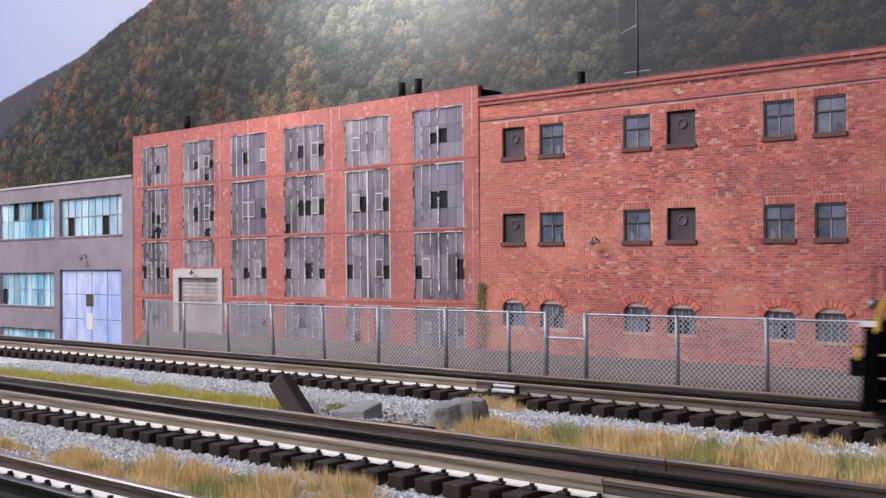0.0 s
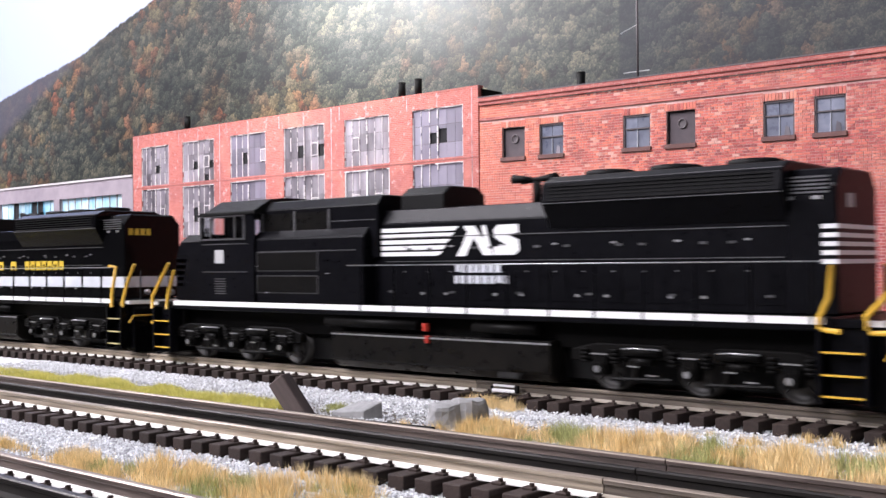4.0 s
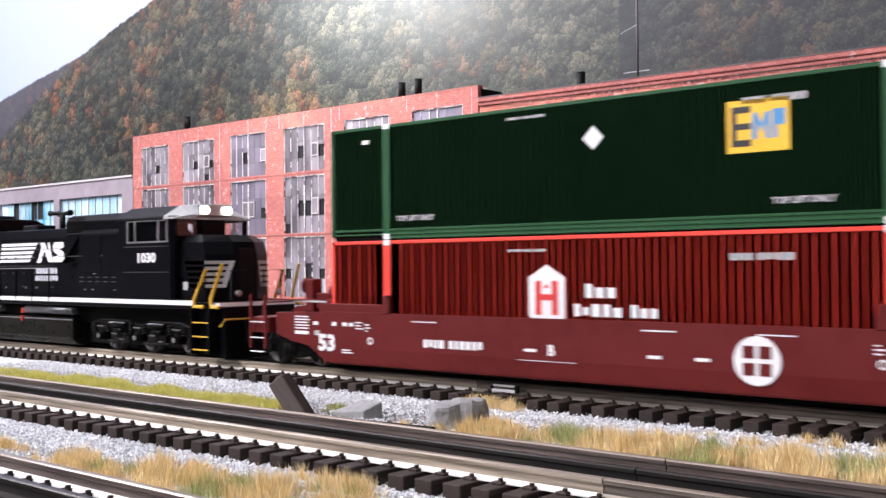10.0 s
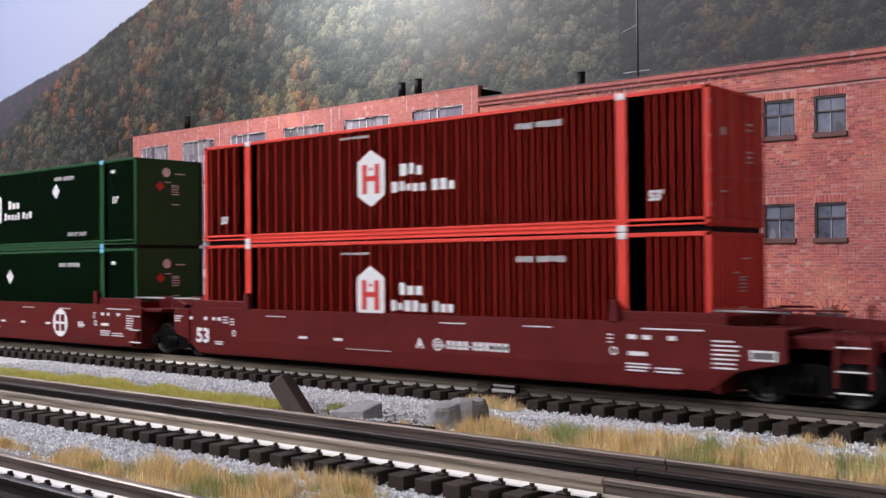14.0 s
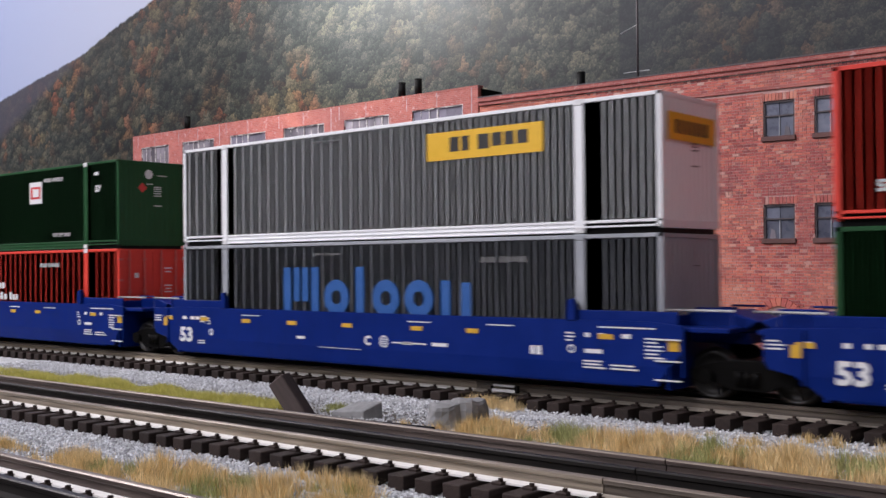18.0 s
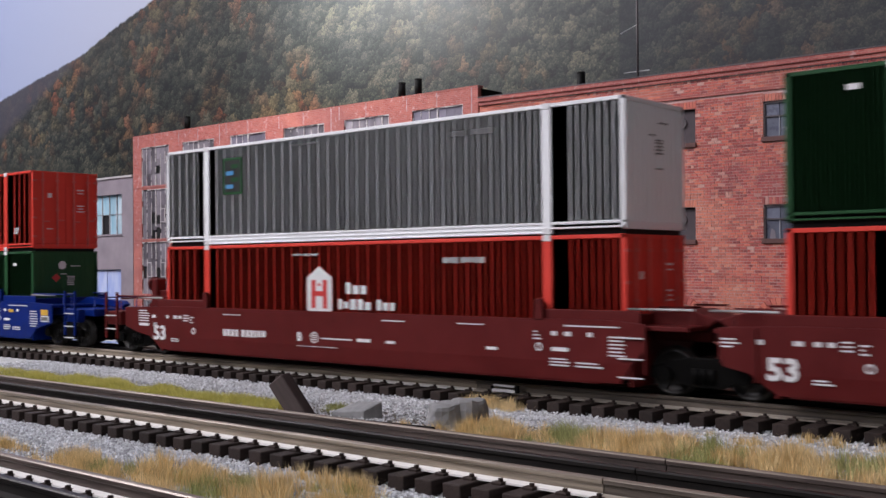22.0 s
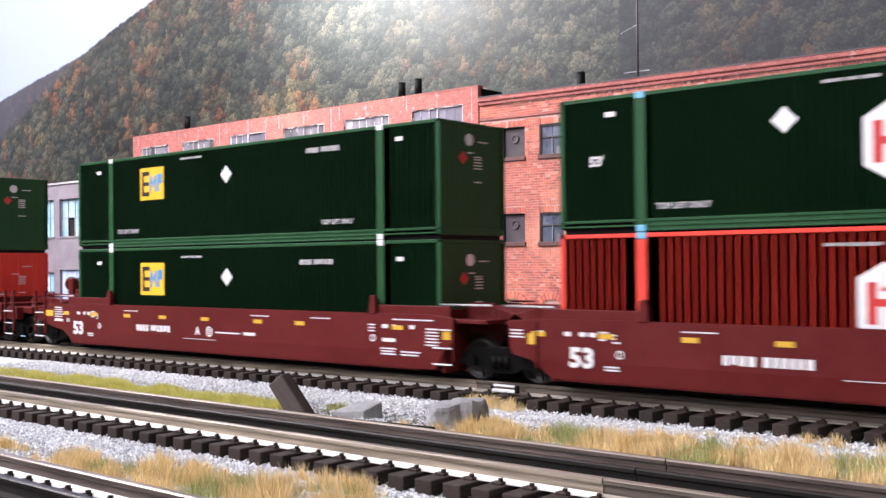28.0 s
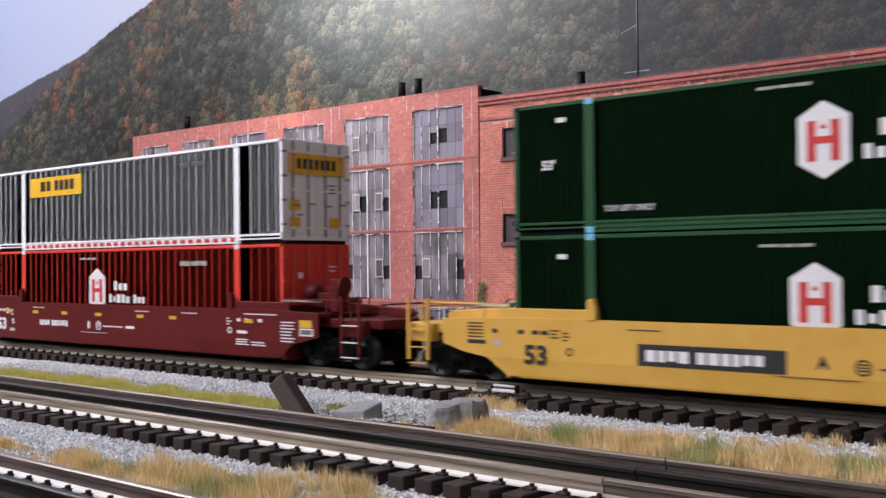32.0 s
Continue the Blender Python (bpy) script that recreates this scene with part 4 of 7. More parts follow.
def make_tufts(rnd, reg, n, verts, faces):
    """Clumps of blades that lean out from their root."""
    x0, x1, y0, y1 = reg[:4]
    for _ in range(n):
        cx, cy = rnd.uniform(x0, x1), rnd.uniform(y0, y1)
        edge = max(abs(cx - (x0 + x1) / 2) / (x1 - x0), abs(cy - (y0 + y1) / 2) / (y1 - y0)) * 2
        h = reg[6] * rnd.uniform(0.75, 1.2) * (1.1 - 0.3 * edge)
        bow = rnd.uniform(-0.25, 0.25)
        for _b in range(int(rnd.uniform(130, 210))):
            a, r = rnd.uniform(0, 6.28), abs(rnd.normal(0, 2.6))
            x, y = cx + r * math.cos(a) * 1.4, cy + r * math.sin(a)
            hh = h * rnd.uniform(0.45, 1.1) * max(0.4, 1 - 0.07 * r)
            lx = (math.cos(a) * 0.05 * r + bow + rnd.normal(0, 0.16)) * hh
            ly = (math.sin(a) * 0.05 * r + rnd.normal(0, 0.16)) * hh
            w = rnd.uniform(0, 6.28)
            wx, wy = math.cos(w) * 0.09, math.sin(w) * 0.09
            i = len(verts)
            verts += [(x - wx, y - wy, reg[5]), (x + wx, y + wy, reg[5]), (x + wx * 0.8 + lx * 0.35, y + wy * 0.8 + ly * 0.35, reg[5] + hh * 0.55),
                      (x - wx * 0.8 + lx * 0.35, y - wy * 0.8 + ly * 0.35, reg[5] + hh * 0.55), (x + lx, y + ly, reg[5] + hh)]
            faces += [(i, i + 1, i + 2, i + 3), (i + 3, i + 2, i + 4)]


def plants():
    scatter("ballast_stones", [(-720, -100, -72, -28, 0.9, -4.7), (-720, -100, -118, -60, 0.9, -5.3), (-480, -80, -214, -190, 0.8, -4.7), (-480, -80, -240, -208, 0.6, -5.2), (-720, -100, -34, 40, 0.6, -4.7), (-560, -80, -200, -128, 0.7, -4.7)], 90000, M_GRAVEL, make_stones,
            "pale grey crushed stone ballast between the tracks", "ballast", 3)
    z = -6
    scatter("dry_grass", [(-270, -232, -108, -78, 26, z, 9.5), (-218, -166, -108, -78, 40, z, 9.5), (-205, -175, -84, -72, 6, z, 8), (-158, -118, -110, -74, 42, z, 10), (-112, -84, -112, -72, 26, z, 10), (-300, -120, -112, -92, 16, z, 5.5), (-316, -286, -42, -34, 9, -4.6, 7), (-190, -100, -66, -46, 6, z, 5.5), (-150, -100, -46, -36, 6, -4.6, 7),
                          (-390, -366, -242, -228, 7, z, 7.5), (-346, -312, -242, -222, 18, z, 8), (-306, -264, -240, -214, 30, z, 9), (-254, -208, -236, -200, 32, z, 9)], 1, M_GRASS_TAN, make_tufts,
            "tufts of dry tan grass growing in the ballast", "grass", 4)
    scatter("green_grass", [(-238, -214, -108, -76, 13, z, 9), (-172, -154, -110, -70, 13, z, 9.5), (-124, -106, -112, -68, 13, z, 10), (-262, -90, -112, -90, 9, z, 6), (-366, -345, -86, -70, 7, z, 4.5),
                            (-316, -300, -242, -226, 5, z, 6.5), (-276, -246, -238, -214, 11, z, 7.5), (-236, -212, -226, -204, 3, z, 6.5)], 1, M_GRASS_GREEN, make_tufts,
            "green grass mixed among the dry tufts", "grass", 6)
    scatter("verge_grass", [(-1250, -440, -112, -76, 0.9, z, 4.8, 1), (-640, -380, -108, -82, 0.8, z, 4.8, 1), (-420, -372, -102, -84, 0.1, z, 4.0, 1)], 132000, M_GRASS_YELLOW, make_blades, "short yellow-green grass verge between the tracks", "grass", 7)


# ---- printed backdrop board ----
def backdrop():
    m = bpy.data.materials.new("printed_backdrop")
    m.use_nodes = True
    n, l = m.node_tree.nodes, m.node_tree.links
    b = n["Principled BSDF"]
    b.inputs["Roughness"].default_value = 0.5
    b.inputs["Specular IOR Level"].default_value = 0.3
    tc = n.new("ShaderNodeTexCoord")
    sep = n.new("ShaderNodeSeparateXYZ")
    l.new(tc.outputs["Object"], sep.inputs[0])

    def ma(op, a, c, clamp=False):
        q = n.new("ShaderNodeMath")
        q.operation, q.use_clamp = op, clamp
        for i, v in enumerate((a, c)):
            if isinstance(v, (int, float)):
                q.inputs[i].default_value = v
            else:
                l.new(v, q.inputs[i])
        return q.outputs[0]

    def nz(scale, detail=5, stretch=(1, 1, 1), rough=0.6):
        mp = n.new("ShaderNodeMapping")
        mp.inputs["Scale"].default_value = stretch
        l.new(tc.outputs["Object"], mp.inputs[0])
        t = n.new("ShaderNodeTexNoise")
        t.inputs["Scale"].default_value, t.inputs["Detail"].default_value, t.inputs["Roughness"].default_value = scale, detail, rough
        l.new(mp.outputs[0], t.inputs[0])
        return t.outputs[0]

    def ramp(src, stops):
        r = n.new("ShaderNodeValToRGB")
        e = r.color_ramp.elements
        while len(e) < len(stops):
            e.new(0.5)
        for q, (p, c) in zip(e, stops):
            q.position, q.color = p, (*c, 1)
        l.new(src, r.inputs[0])
        return r.outputs[0]

    def mix(f, a, c, kind="MIX"):
        q = n.new("ShaderNodeMix")
        q.data_type, q.blend_type = "RGBA", kind
        if isinstance(f, (int, float)):
            q.inputs[0].default_value = f
        else:
            l.new(f, q.inputs[0])
        for i, v in ((6, a), (7, c)):
            if isinstance(v, tuple):
                q.inputs[i].default_value = (*v, 1)
            else:
                l.new(v, q.inputs[i])
        return q.outputs[2]

    x, z = sep.outputs[0], sep.outputs[2]
    # crowns: cells lit from above, each with its own tone, broken up by leaves
    def crowns(scale, warp_by):
        warp = n.new("ShaderNodeTexNoise")
        warp.inputs["Scale"].default_value, warp.inputs["Detail"].default_value = scale * 2.2, 3
        l.new(tc.outputs["Object"], warp.inputs[0])
        add = n.new("ShaderNodeVectorMath")
        add.operation = "MULTIPLY_ADD"
        l.new(warp.outputs[1], add.inputs[0])
        add.inputs[1].default_value = (warp_by, 0, warp_by)
        flat = n.new("ShaderNodeCombineXYZ")
        l.new(x, flat.inputs[0])
        l.new(z, flat.inputs[2])
        l.new(flat.outputs[0], add.inputs[2])
        v = n.new("ShaderNodeTexVoronoi")
        v.inputs["Scale"].default_value = scale
        l.new(add.outputs[0], v.inputs[0])
        sub = n.new("ShaderNodeVectorMath")
        sub.operation = "SUBTRACT"
        l.new(add.outputs[0], sub.inputs[0])
        l.new(v.outputs["Position"], sub.inputs[1])
        sp = n.new("ShaderNodeSeparateXYZ")
        l.new(sub.outputs[0], sp.inputs[0])
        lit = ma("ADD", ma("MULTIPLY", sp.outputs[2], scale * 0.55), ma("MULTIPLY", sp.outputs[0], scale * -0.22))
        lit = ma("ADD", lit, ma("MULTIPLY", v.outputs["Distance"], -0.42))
        tone = n.new("ShaderNodeSeparateColor")
        l.new(v.outputs["Color"], tone.inputs[0])
        return lit, tone.outputs

    big, tone = crowns(72, 0.021)
    small, tone2 = crowns(170, 0.006)
    leaf = nz(520, 6, rough=0.75)
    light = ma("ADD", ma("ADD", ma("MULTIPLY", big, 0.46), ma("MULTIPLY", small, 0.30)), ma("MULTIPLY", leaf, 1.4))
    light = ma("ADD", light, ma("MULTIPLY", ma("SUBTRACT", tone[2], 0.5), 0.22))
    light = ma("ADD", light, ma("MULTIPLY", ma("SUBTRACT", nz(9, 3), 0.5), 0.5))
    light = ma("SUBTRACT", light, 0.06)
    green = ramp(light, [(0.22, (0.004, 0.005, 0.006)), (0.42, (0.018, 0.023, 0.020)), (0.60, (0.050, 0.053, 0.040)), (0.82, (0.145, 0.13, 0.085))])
    autumn = ramp(tone[0], [(0.0, (0.34, 0.085, 0.03)), (0.3, (0.25, 0.105, 0.035)), (0.65, (0.16, 0.115, 0.045)), (1.0, (0.11, 0.095, 0.05))])
    patch = ma("MULTIPLY", ma("MULTIPLY", ma("SUBTRACT", nz(6, 4), 0.46), 7, True), ma("MULTIPLY", ma("SUBTRACT", tone[1], 0.30), 4, True), True)
    trees = mix(ma("MULTIPLY", patch, 0.54), green, mix(1.0, autumn, ramp(light, [(0.25, (0.10, 0.10, 0.10)), (0.55, (0.8, 0.8, 0.8)), (0.8, (1.8, 1.8, 1.8))]), "MULTIPLY"))
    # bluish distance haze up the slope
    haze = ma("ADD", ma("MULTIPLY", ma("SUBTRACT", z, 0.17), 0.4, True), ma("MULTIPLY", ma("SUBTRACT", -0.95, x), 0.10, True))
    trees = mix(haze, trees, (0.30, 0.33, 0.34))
    # printed misty veil over the middle slope, with the lamp's glare painted in
    mist_glare = ma("MULTIPLY", ma("MULTIPLY", ma("SUBTRACT", z, 0.195), 6, True), ma("SUBTRACT", 1.0, ma("MULTIPLY", ma("ABSOLUTE", ma("ADD", x, 0.62), 0), 3.4), True))
    trees = mix(ma("MULTIPLY", ma("MULTIPLY", mist_glare, nz(11, 4)), 0.42), trees, (0.34, 0.37, 0.40))
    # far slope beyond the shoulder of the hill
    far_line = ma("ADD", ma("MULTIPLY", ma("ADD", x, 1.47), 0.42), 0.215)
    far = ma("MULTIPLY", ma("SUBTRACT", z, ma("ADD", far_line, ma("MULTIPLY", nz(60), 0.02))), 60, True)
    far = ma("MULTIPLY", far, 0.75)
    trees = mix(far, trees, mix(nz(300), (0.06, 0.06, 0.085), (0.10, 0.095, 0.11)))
    sky = ramp(ma("MULTIPLY", ma("ADD", x, 1.5), 2.0, True), [(0.0, (0.34, 0.40, 0.58)), (1.0, (0.48, 0.52, 0.62))])
    # crest of the mountain
    fc = n.new("ShaderNodeFloatCurve")
    pts = [(0.0, 0.20), (0.20, 0.268), (0.31, 0.293), (0.405, 0.310), (0.52, 0.329), (0.60, 0.352), (0.70, 0.379), (0.85, 0.43), (1.0, 0.48)]
    cv = fc.mapping.curves[0]
    while len(cv.points) < len(pts):
        cv.points.new(0.5, 0.5)
    for p, (a, c) in zip(cv.points, pts):
        p.location, p.handle_type = (a, c), "AUTO"
    fc.mapping.update()
    l.new(ma("ADD", x, 1.75, True), fc.inputs[1])
    crest = ma("ADD", fc.outputs[0], ma("MULTIPLY", nz(90, 4), 0.008))
    up = ma("MULTIPLY", ma("SUBTRACT", z, crest), 400, True)
    # a second sheet, printed darker and darkened further for weaker light, butts against the first
    second = ma("MULTIPLY", ma("ADD", x, 0.4316), 900, True)
    trees = mix(ma("MULTIPLY", second, 0.52), trees, (0.012, 0.016, 0.024))
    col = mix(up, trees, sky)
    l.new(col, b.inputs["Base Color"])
    o = part("backdrop", box(bm_new(), -8000, 8000, 300, 306, -20, 1100), m)
    tagged(o, "printed backdrop board of a wooded autumn mountain under pale sky", "backdrop", kind="structure")


def rooftop_mast():
    t = thing("roof_antenna", (-393, 262, 186), "thin grey antenna mast with short cross arms on the roof", "antenna")
    part("mast", rod(bm_new(), (0, 0, 0), (0, 0, 95), 0.9, 8), M_DARKFRAME, t)
    part("cross_arm", rod(bm_new(), (-12, 0, 18), (10, 0, 18), 0.5, 6), M_SILVER, t)
    part("cross_arm", rod(bm_new(), (-14, 0, 48), (0, 0, 53), 0.5, 6), M_SILVER, t)
# ---- the train ----
MOVING = []      # (thing, x at the start in mm)
WHEELS = []      # (wheelset, radius in mm)
WELL_TOP = 37.5
_shared = {}


def shared(key, make):
    if key not in _shared:
        _shared[key] = make()
    return _shared[key]


def wheelset(parent, x, r, half=16.4):
    def make():
        bm = bm_new()
        for s in (-1, 1):
            lathe(bm, [(s * (half - 2.6), 2), (s * (half - 2.6), r + 1.0), (s * (half - 1.9), r + 1.0), (s * (half - 1.4), r), (s * (half + 1.4), r - 0.2), (s * (half + 1.4), r - 1.6), (s * (half + 0.6), r - 2.0), (s * (half + 0.6), 3.4), (s * (half + 1.6), 3.0), (s * (half + 1.6), 0.8)], 22)
        rod(bm, (0, -half, 0), (0, half, 0), 2.0, 8)
        for k in range(4):
            a = math.pi * k / 2
            for s in (-1, 1):
                rod(bm, (3.4 * math.cos(a), s * (half + 0.9), 3.4 * math.sin(a)), ((r - 2) * math.cos(a), s * (half + 0.9), (r - 2) * math.sin(a)), 0.45, 5)
        return to_mesh("wheelset", bm, M_WHEEL)
    o = part("wheelset", shared(("wheels", r), make), None, parent, at=(x, 0, r))
    WHEELS.append((o, r))
    return o


def loco_truck(parent, x):
    """A three-axle truck: side frames with springs and axle boxes."""
    def make():
        bm = bm_new()
        for s in (-1, 1):
            y0, y1 = (s * 24.5, s * 28.5) if s > 0 else (-28.5, -24.5)
            out = [(-58, 14), (-58, 19), (-46, 22), (-12, 22), (-8, 19), (8, 19), (12, 22), (46, 22), (58, 19), (58, 14), (50, 14), (44, 16.5), (-44, 16.5), (-50, 14)]
            prism(bm, out, "y", y0, y1, 0.4)
            for a in (-43, 0, 43):
                box(bm, a - 3.6, a + 3.6, min(y0, y1) - 1.0, max(y0, y1) + 1.0, 8, 17, 0.6)
                rod(bm, (a, s * 29.6, 11), (a, s * 31.4, 11), 3.0, 12)
                for d in (-7.5, 7.5):
                    for zz in range(4):
                        rod(bm, (a + d, s * 28.2, 13.5 + zz * 1.7), (a + d, s * 28.2, 14.6 + zz * 1.7), 2.3, 8)
            for a in (-22, 22):
                rod(bm, (a - 9, s * 29, 19), (a + 9, s * 29, 19), 1.9, 10)
                rod(bm, (a - 5, s * 29, 15), (a + 5, s * 29, 15), 1.6, 10)
                rod(bm, (a - 14, s * 29.5, 7), (a + 14, s * 29.5, 8), 0.8, 6)
        box(bm, -50, 50, -24, 24, 15, 20)
        box(bm, -56, 56, -12.5, 12.5, 4, 16)
        return to_mesh("side_frame", bm, M_UNDER)
    # Silver bits added to put the truck's glints into colour.
    def bright():
        bm = bm_new()
        for s in (-1, 1):
            for a in (-43, 0, 43):
                rod(bm, (a, s * 31.3, 11), (a, s * 31.9, 11), 1.5, 10)
                box(bm, a - 4, a + 4, s * 29.9 - 0.15, s * 29.9 + 0.15, 17.2, 17.8)
            for a in (-22, 22):
                pipe(bm, [(a - 9, s * 30.8, 20.2), (a - 3, s * 30.8, 20.6), (a + 9, s * 30.8, 20.4)], 0.4, 5)
                box(bm, a - 6, a - 1, s * 30.6 - 0.2, s * 30.6 + 0.2, 12.6, 13.2)
                box(bm, a + 3, a + 8, s * 30.6 - 0.2, s * 30.6 + 0.2, 9.2, 9.8)
        return to_mesh("linkage_glints", bm, M_SILVER)
    t = part("truck", shared("loco_truck", make), None, parent, "dark six-wheel truck", at=(x, 0, 5.3))
    part("linkage_glints", shared("loco_truck_bits", bright), None, t, "thin silver bits standing for glints on the truck")["kind"] = "stuff"
    for a in (-43, 0, 43):
        wheelset(t, a, 11.1)
    return t


def coupler(parent, x, s, z=21, length=14):
    bm = bm_new()
    box(bm, min(x, x + s * length), max(x, x + s * length), -2.2, 2.2, z - 2.5, z + 2, 0.4)
    box(bm, min(x + s * (length - 5), x + s * (length + 2)), max(x + s * (length - 5), x + s * (length + 2)), -3.6, 3.2, z - 4, z + 3.4, 0.8)
    return part("coupler", bm, M_UNDER, parent)


def bars(name, words, h, material, parent, x, y, z, gap=0.28, narrow=0.62, lower=False):
    """A word that is not spelled: one small block per letter, of its size and colour."""
    bm = bm_new()
    rnd = random.Random(int(x * 7 + z * 13 + h * 101))
    for n_letters in words:
        for _ in range(n_letters):
            w = h * narrow * rnd.uniform(0.75, 1.15)
            lo = 0 if rnd.random() < 0.8 else h * 0.12
            top = h if (_ == 0 or not lower or rnd.random() < 0.25) else h * 0.74
            box(bm, x, x + w, y, y + 0.1, z + lo, z + top)
            x += w + h * gap * 0.55
        x += h * 0.55
    o = part(name, bm, material, parent)
    o["kind"] = "stuff"
    return o, x


def hoop(bm, cx, cz, r0, r1, y0, y1, n=28):
    """A flat ring that faces -y."""
    loops = []
    for y, r in ((y0, r1), (y0, r0), (y1, r0), (y1, r1)):
        loops.append([bm.verts.new((cx + r * math.cos(2 * math.pi * i / n), y, cz + r * math.sin(2 * math.pi * i / n))) for i in range(n)])
    for a, b in zip(loops, loops[1:] + loops[:1]):
        for i in range(n):
            bm.faces.new((a[i], a[(i + 1) % n], b[(i + 1) % n], b[i]))
    bmesh.ops.recalc_face_normals(bm, faces=bm.faces[:])
    return bm


def plate(name, x0, x1, z0, z1, material, parent, y, label=""):
    return part(name, box(bm_new(), x0, x1, y, y + 0.1, z0, z1), material, parent, label)


# reach of the hood, steps from and to, edge of the platform, and the two grab rails (along, up) at each end
END_FIT = {
    ("gold", 1): (218, 202, 218, 226, [(204.5, 36), (203, 45), (200, 56), (198, 61)], [(219.5, 36), (218.5, 44), (208, 63.5)]),
    ("gold", -1): (214, 211, 226, 231, [(214, 36), (214.5, 45), (216.4, 63), (208, 63.4)], [(226.6, 36), (227.5, 41), (232, 52), (238, 64.5)]),
    ("second", 1): (223, 207, 223, 229, [(211.5, 36), (210.5, 43), (205.5, 60.5)], [(227, 36), (226.5, 44), (212, 65)]),
    ("second", -1): (207, 204, 220, 226, [(211, 36), (203.2, 37), (203.2, 41), (207, 49), (207.7, 61)], [(229, 36.2), (221, 36), (220.5, 42), (239, 61.5)]),
    ("standard", 1): (223, 223, 237, 243, [(222, 35), (224, 45), (227.5, 60)], [(233.5, 36), (234, 43), (247.5, 54.6), (252.5, 62.6)]),
    ("standard", -1): (237, 233, 247, 251, [(233, 35.5), (231.5, 44), (227.2, 60)], [(241.5, 36), (241.7, 41), (236.8, 54), (239.4, 61)]),
    ("sd", 1): (218, 213, 229, 236, [(223, 38), (213.5, 38), (213.6, 42), (223.7, 60.5)], [(238, 38), (230.8, 38), (230.2, 42.5), (239.4, 64)]),
    ("sd", -1): (206, 202.5, 216, 220, [(205.8, 36), (205, 48), (203.7, 60.6)], [(218, 36), (217.5, 42), (210, 63.5)]),
}


def locomotive(x_mid, face, number, scheme, label, spread="six", lights=False):
    """face: -1 runs cab first to -x, +1 has its cab to +x. Lengths are from the middle, cab end positive."""
    t = thing("diesel_locomotive", (x_mid, 0, 0), label, "locomotive", "locomotives")
    MOVING.append((t, x_mid))
    f = face
    m_body = M_GLOSSBLACK if scheme == "gold" else M_BLACK
    # window from, window to, front of the cab, reach of the nose
    w0, w1, cab1, nose1 = {"gold": (132, 172, 174, 215), "standard": (146, 188, 192, 229)}.get(scheme, (137, 177, 179, 220) if face < 0 else (140, 183, 187, 224))
    kind = "second" if scheme == "sd" and face < 0 else scheme
    tail = END_FIT[(kind, -1)][0]

    def bx(bm, u0, u1, y0, y1, z0, z1, bev=0.0):
        return box(bm, min(f * u0, f * u1), max(f * u0, f * u1), y0, y1, z0, z1, bev)

    def pr(bm, outline, axis, lo, hi, bev=0.0):
        if axis == "y":
            return prism(bm, [(f * a, b) for a, b in outline], axis, lo, hi, bev)
        return prism(bm, outline, axis, min(f * lo, f * hi), max(f * lo, f * hi), bev)

    # frame and walkways
    head_step = END_FIT[(kind, 1)][1]
    part("sill", bx(bm_new(), -tail - 1, head_step, -31.5, 31.5, 36, 41.3, 0.5), m_body, t)
    bm = bm_new()
    for y in (-31.75, 31.55):
        bx(bm, -tail + 2, head_step - 2, y, y + 0.2, 38.6, 41.5)
    part("sill_stripe", bm, M_WHITE, t, "white stripe along the sill")
    part("underframe", bx(bm_new(), -tail - 4, 225, -20, 20, 24, 36), M_UNDER, t)
    # Dark block added to stand for the shade below the underframe.
    part("under_filler", bx(bm_new(), -tail + 12, 205, -15, 15, 9, 24, 0.8), M_BLACK_FLAT, t)
    for s in (-1, 1):
        hood_end, st0, st1, edge, rail_in, rail_out = END_FIT[(kind, s)]
        part("end_platform", bx(bm_new(), s * (st0 - 1), s * edge, -30, 30, 37.3, 40.6, 0.4), m_body, t)
        part("end_stripe", bx(bm_new(), s * edge, s * (edge + 0.2), -30, 30, 38.0, 40.6), M_WHITE, t)
        part("side_stripe", bx(bm_new(), s * (st1 + 1), s * edge, -30.2, -30.0, 38.2, 40.5), M_WHITE, t)
        part("pilot", pr(bm_new(), [(s * (edge - 8), 8), (s * (edge + 2), 6), (s * edge, 37), (s * (edge - 6), 37)], "y", -27, 27, 0.5), m_body, t)
        part("pilot_block", bx(bm_new(), s * (edge - 24), s * (edge - 8), -24, 24, 20, 37, 0.6), M_BLACK_FLAT, t)
        coupler(t, f * s * (edge - 2), f * s)
        for y in (-1, 1):
            for z in (11.5, 19.5, 28):
                part("step", bx(bm_new(), s * st0, s * st1, y * 31 - 2.2, y * 31 + 2.2, z, z + 0.5), M_UNDER, t)
                part("step_edge", bx(bm_new(), s * st0, s * st1, y * 33.3 - 0.15, y * 33.3 + 0.15, z, z + 0.75), M_STEPGOLD if scheme == "gold" else M_YELLOW, t, "painted step edge")
            sp = bm_new()
            bx(sp, s * (st0 - 1.5), s * st0, y * 31 - 3, y * 31 + 3, 9, 37)
            bx(sp, s * st1, s * (st1 + 1.5), y * 31 - 3, y * 31 + 3, 9, 37)
            bx(sp, s * st0, s * st1, y * 28 - 0.5, y * 28 + 0.5, 10, 37)
            part("step_side", sp, m_body, t)
            for run in (rail_in, rail_out):
                hr = bm_new()
                pipe(hr, [(f * s * u, y * (32.4 - max(0, z - 48) * 0.12), z) for u, z in run], 1.1, 7)
                part("grab_rail", hr, M_YELLOW, t, "yellow grab rail")
        er = bm_new()
        q = f * s * (edge - 2)
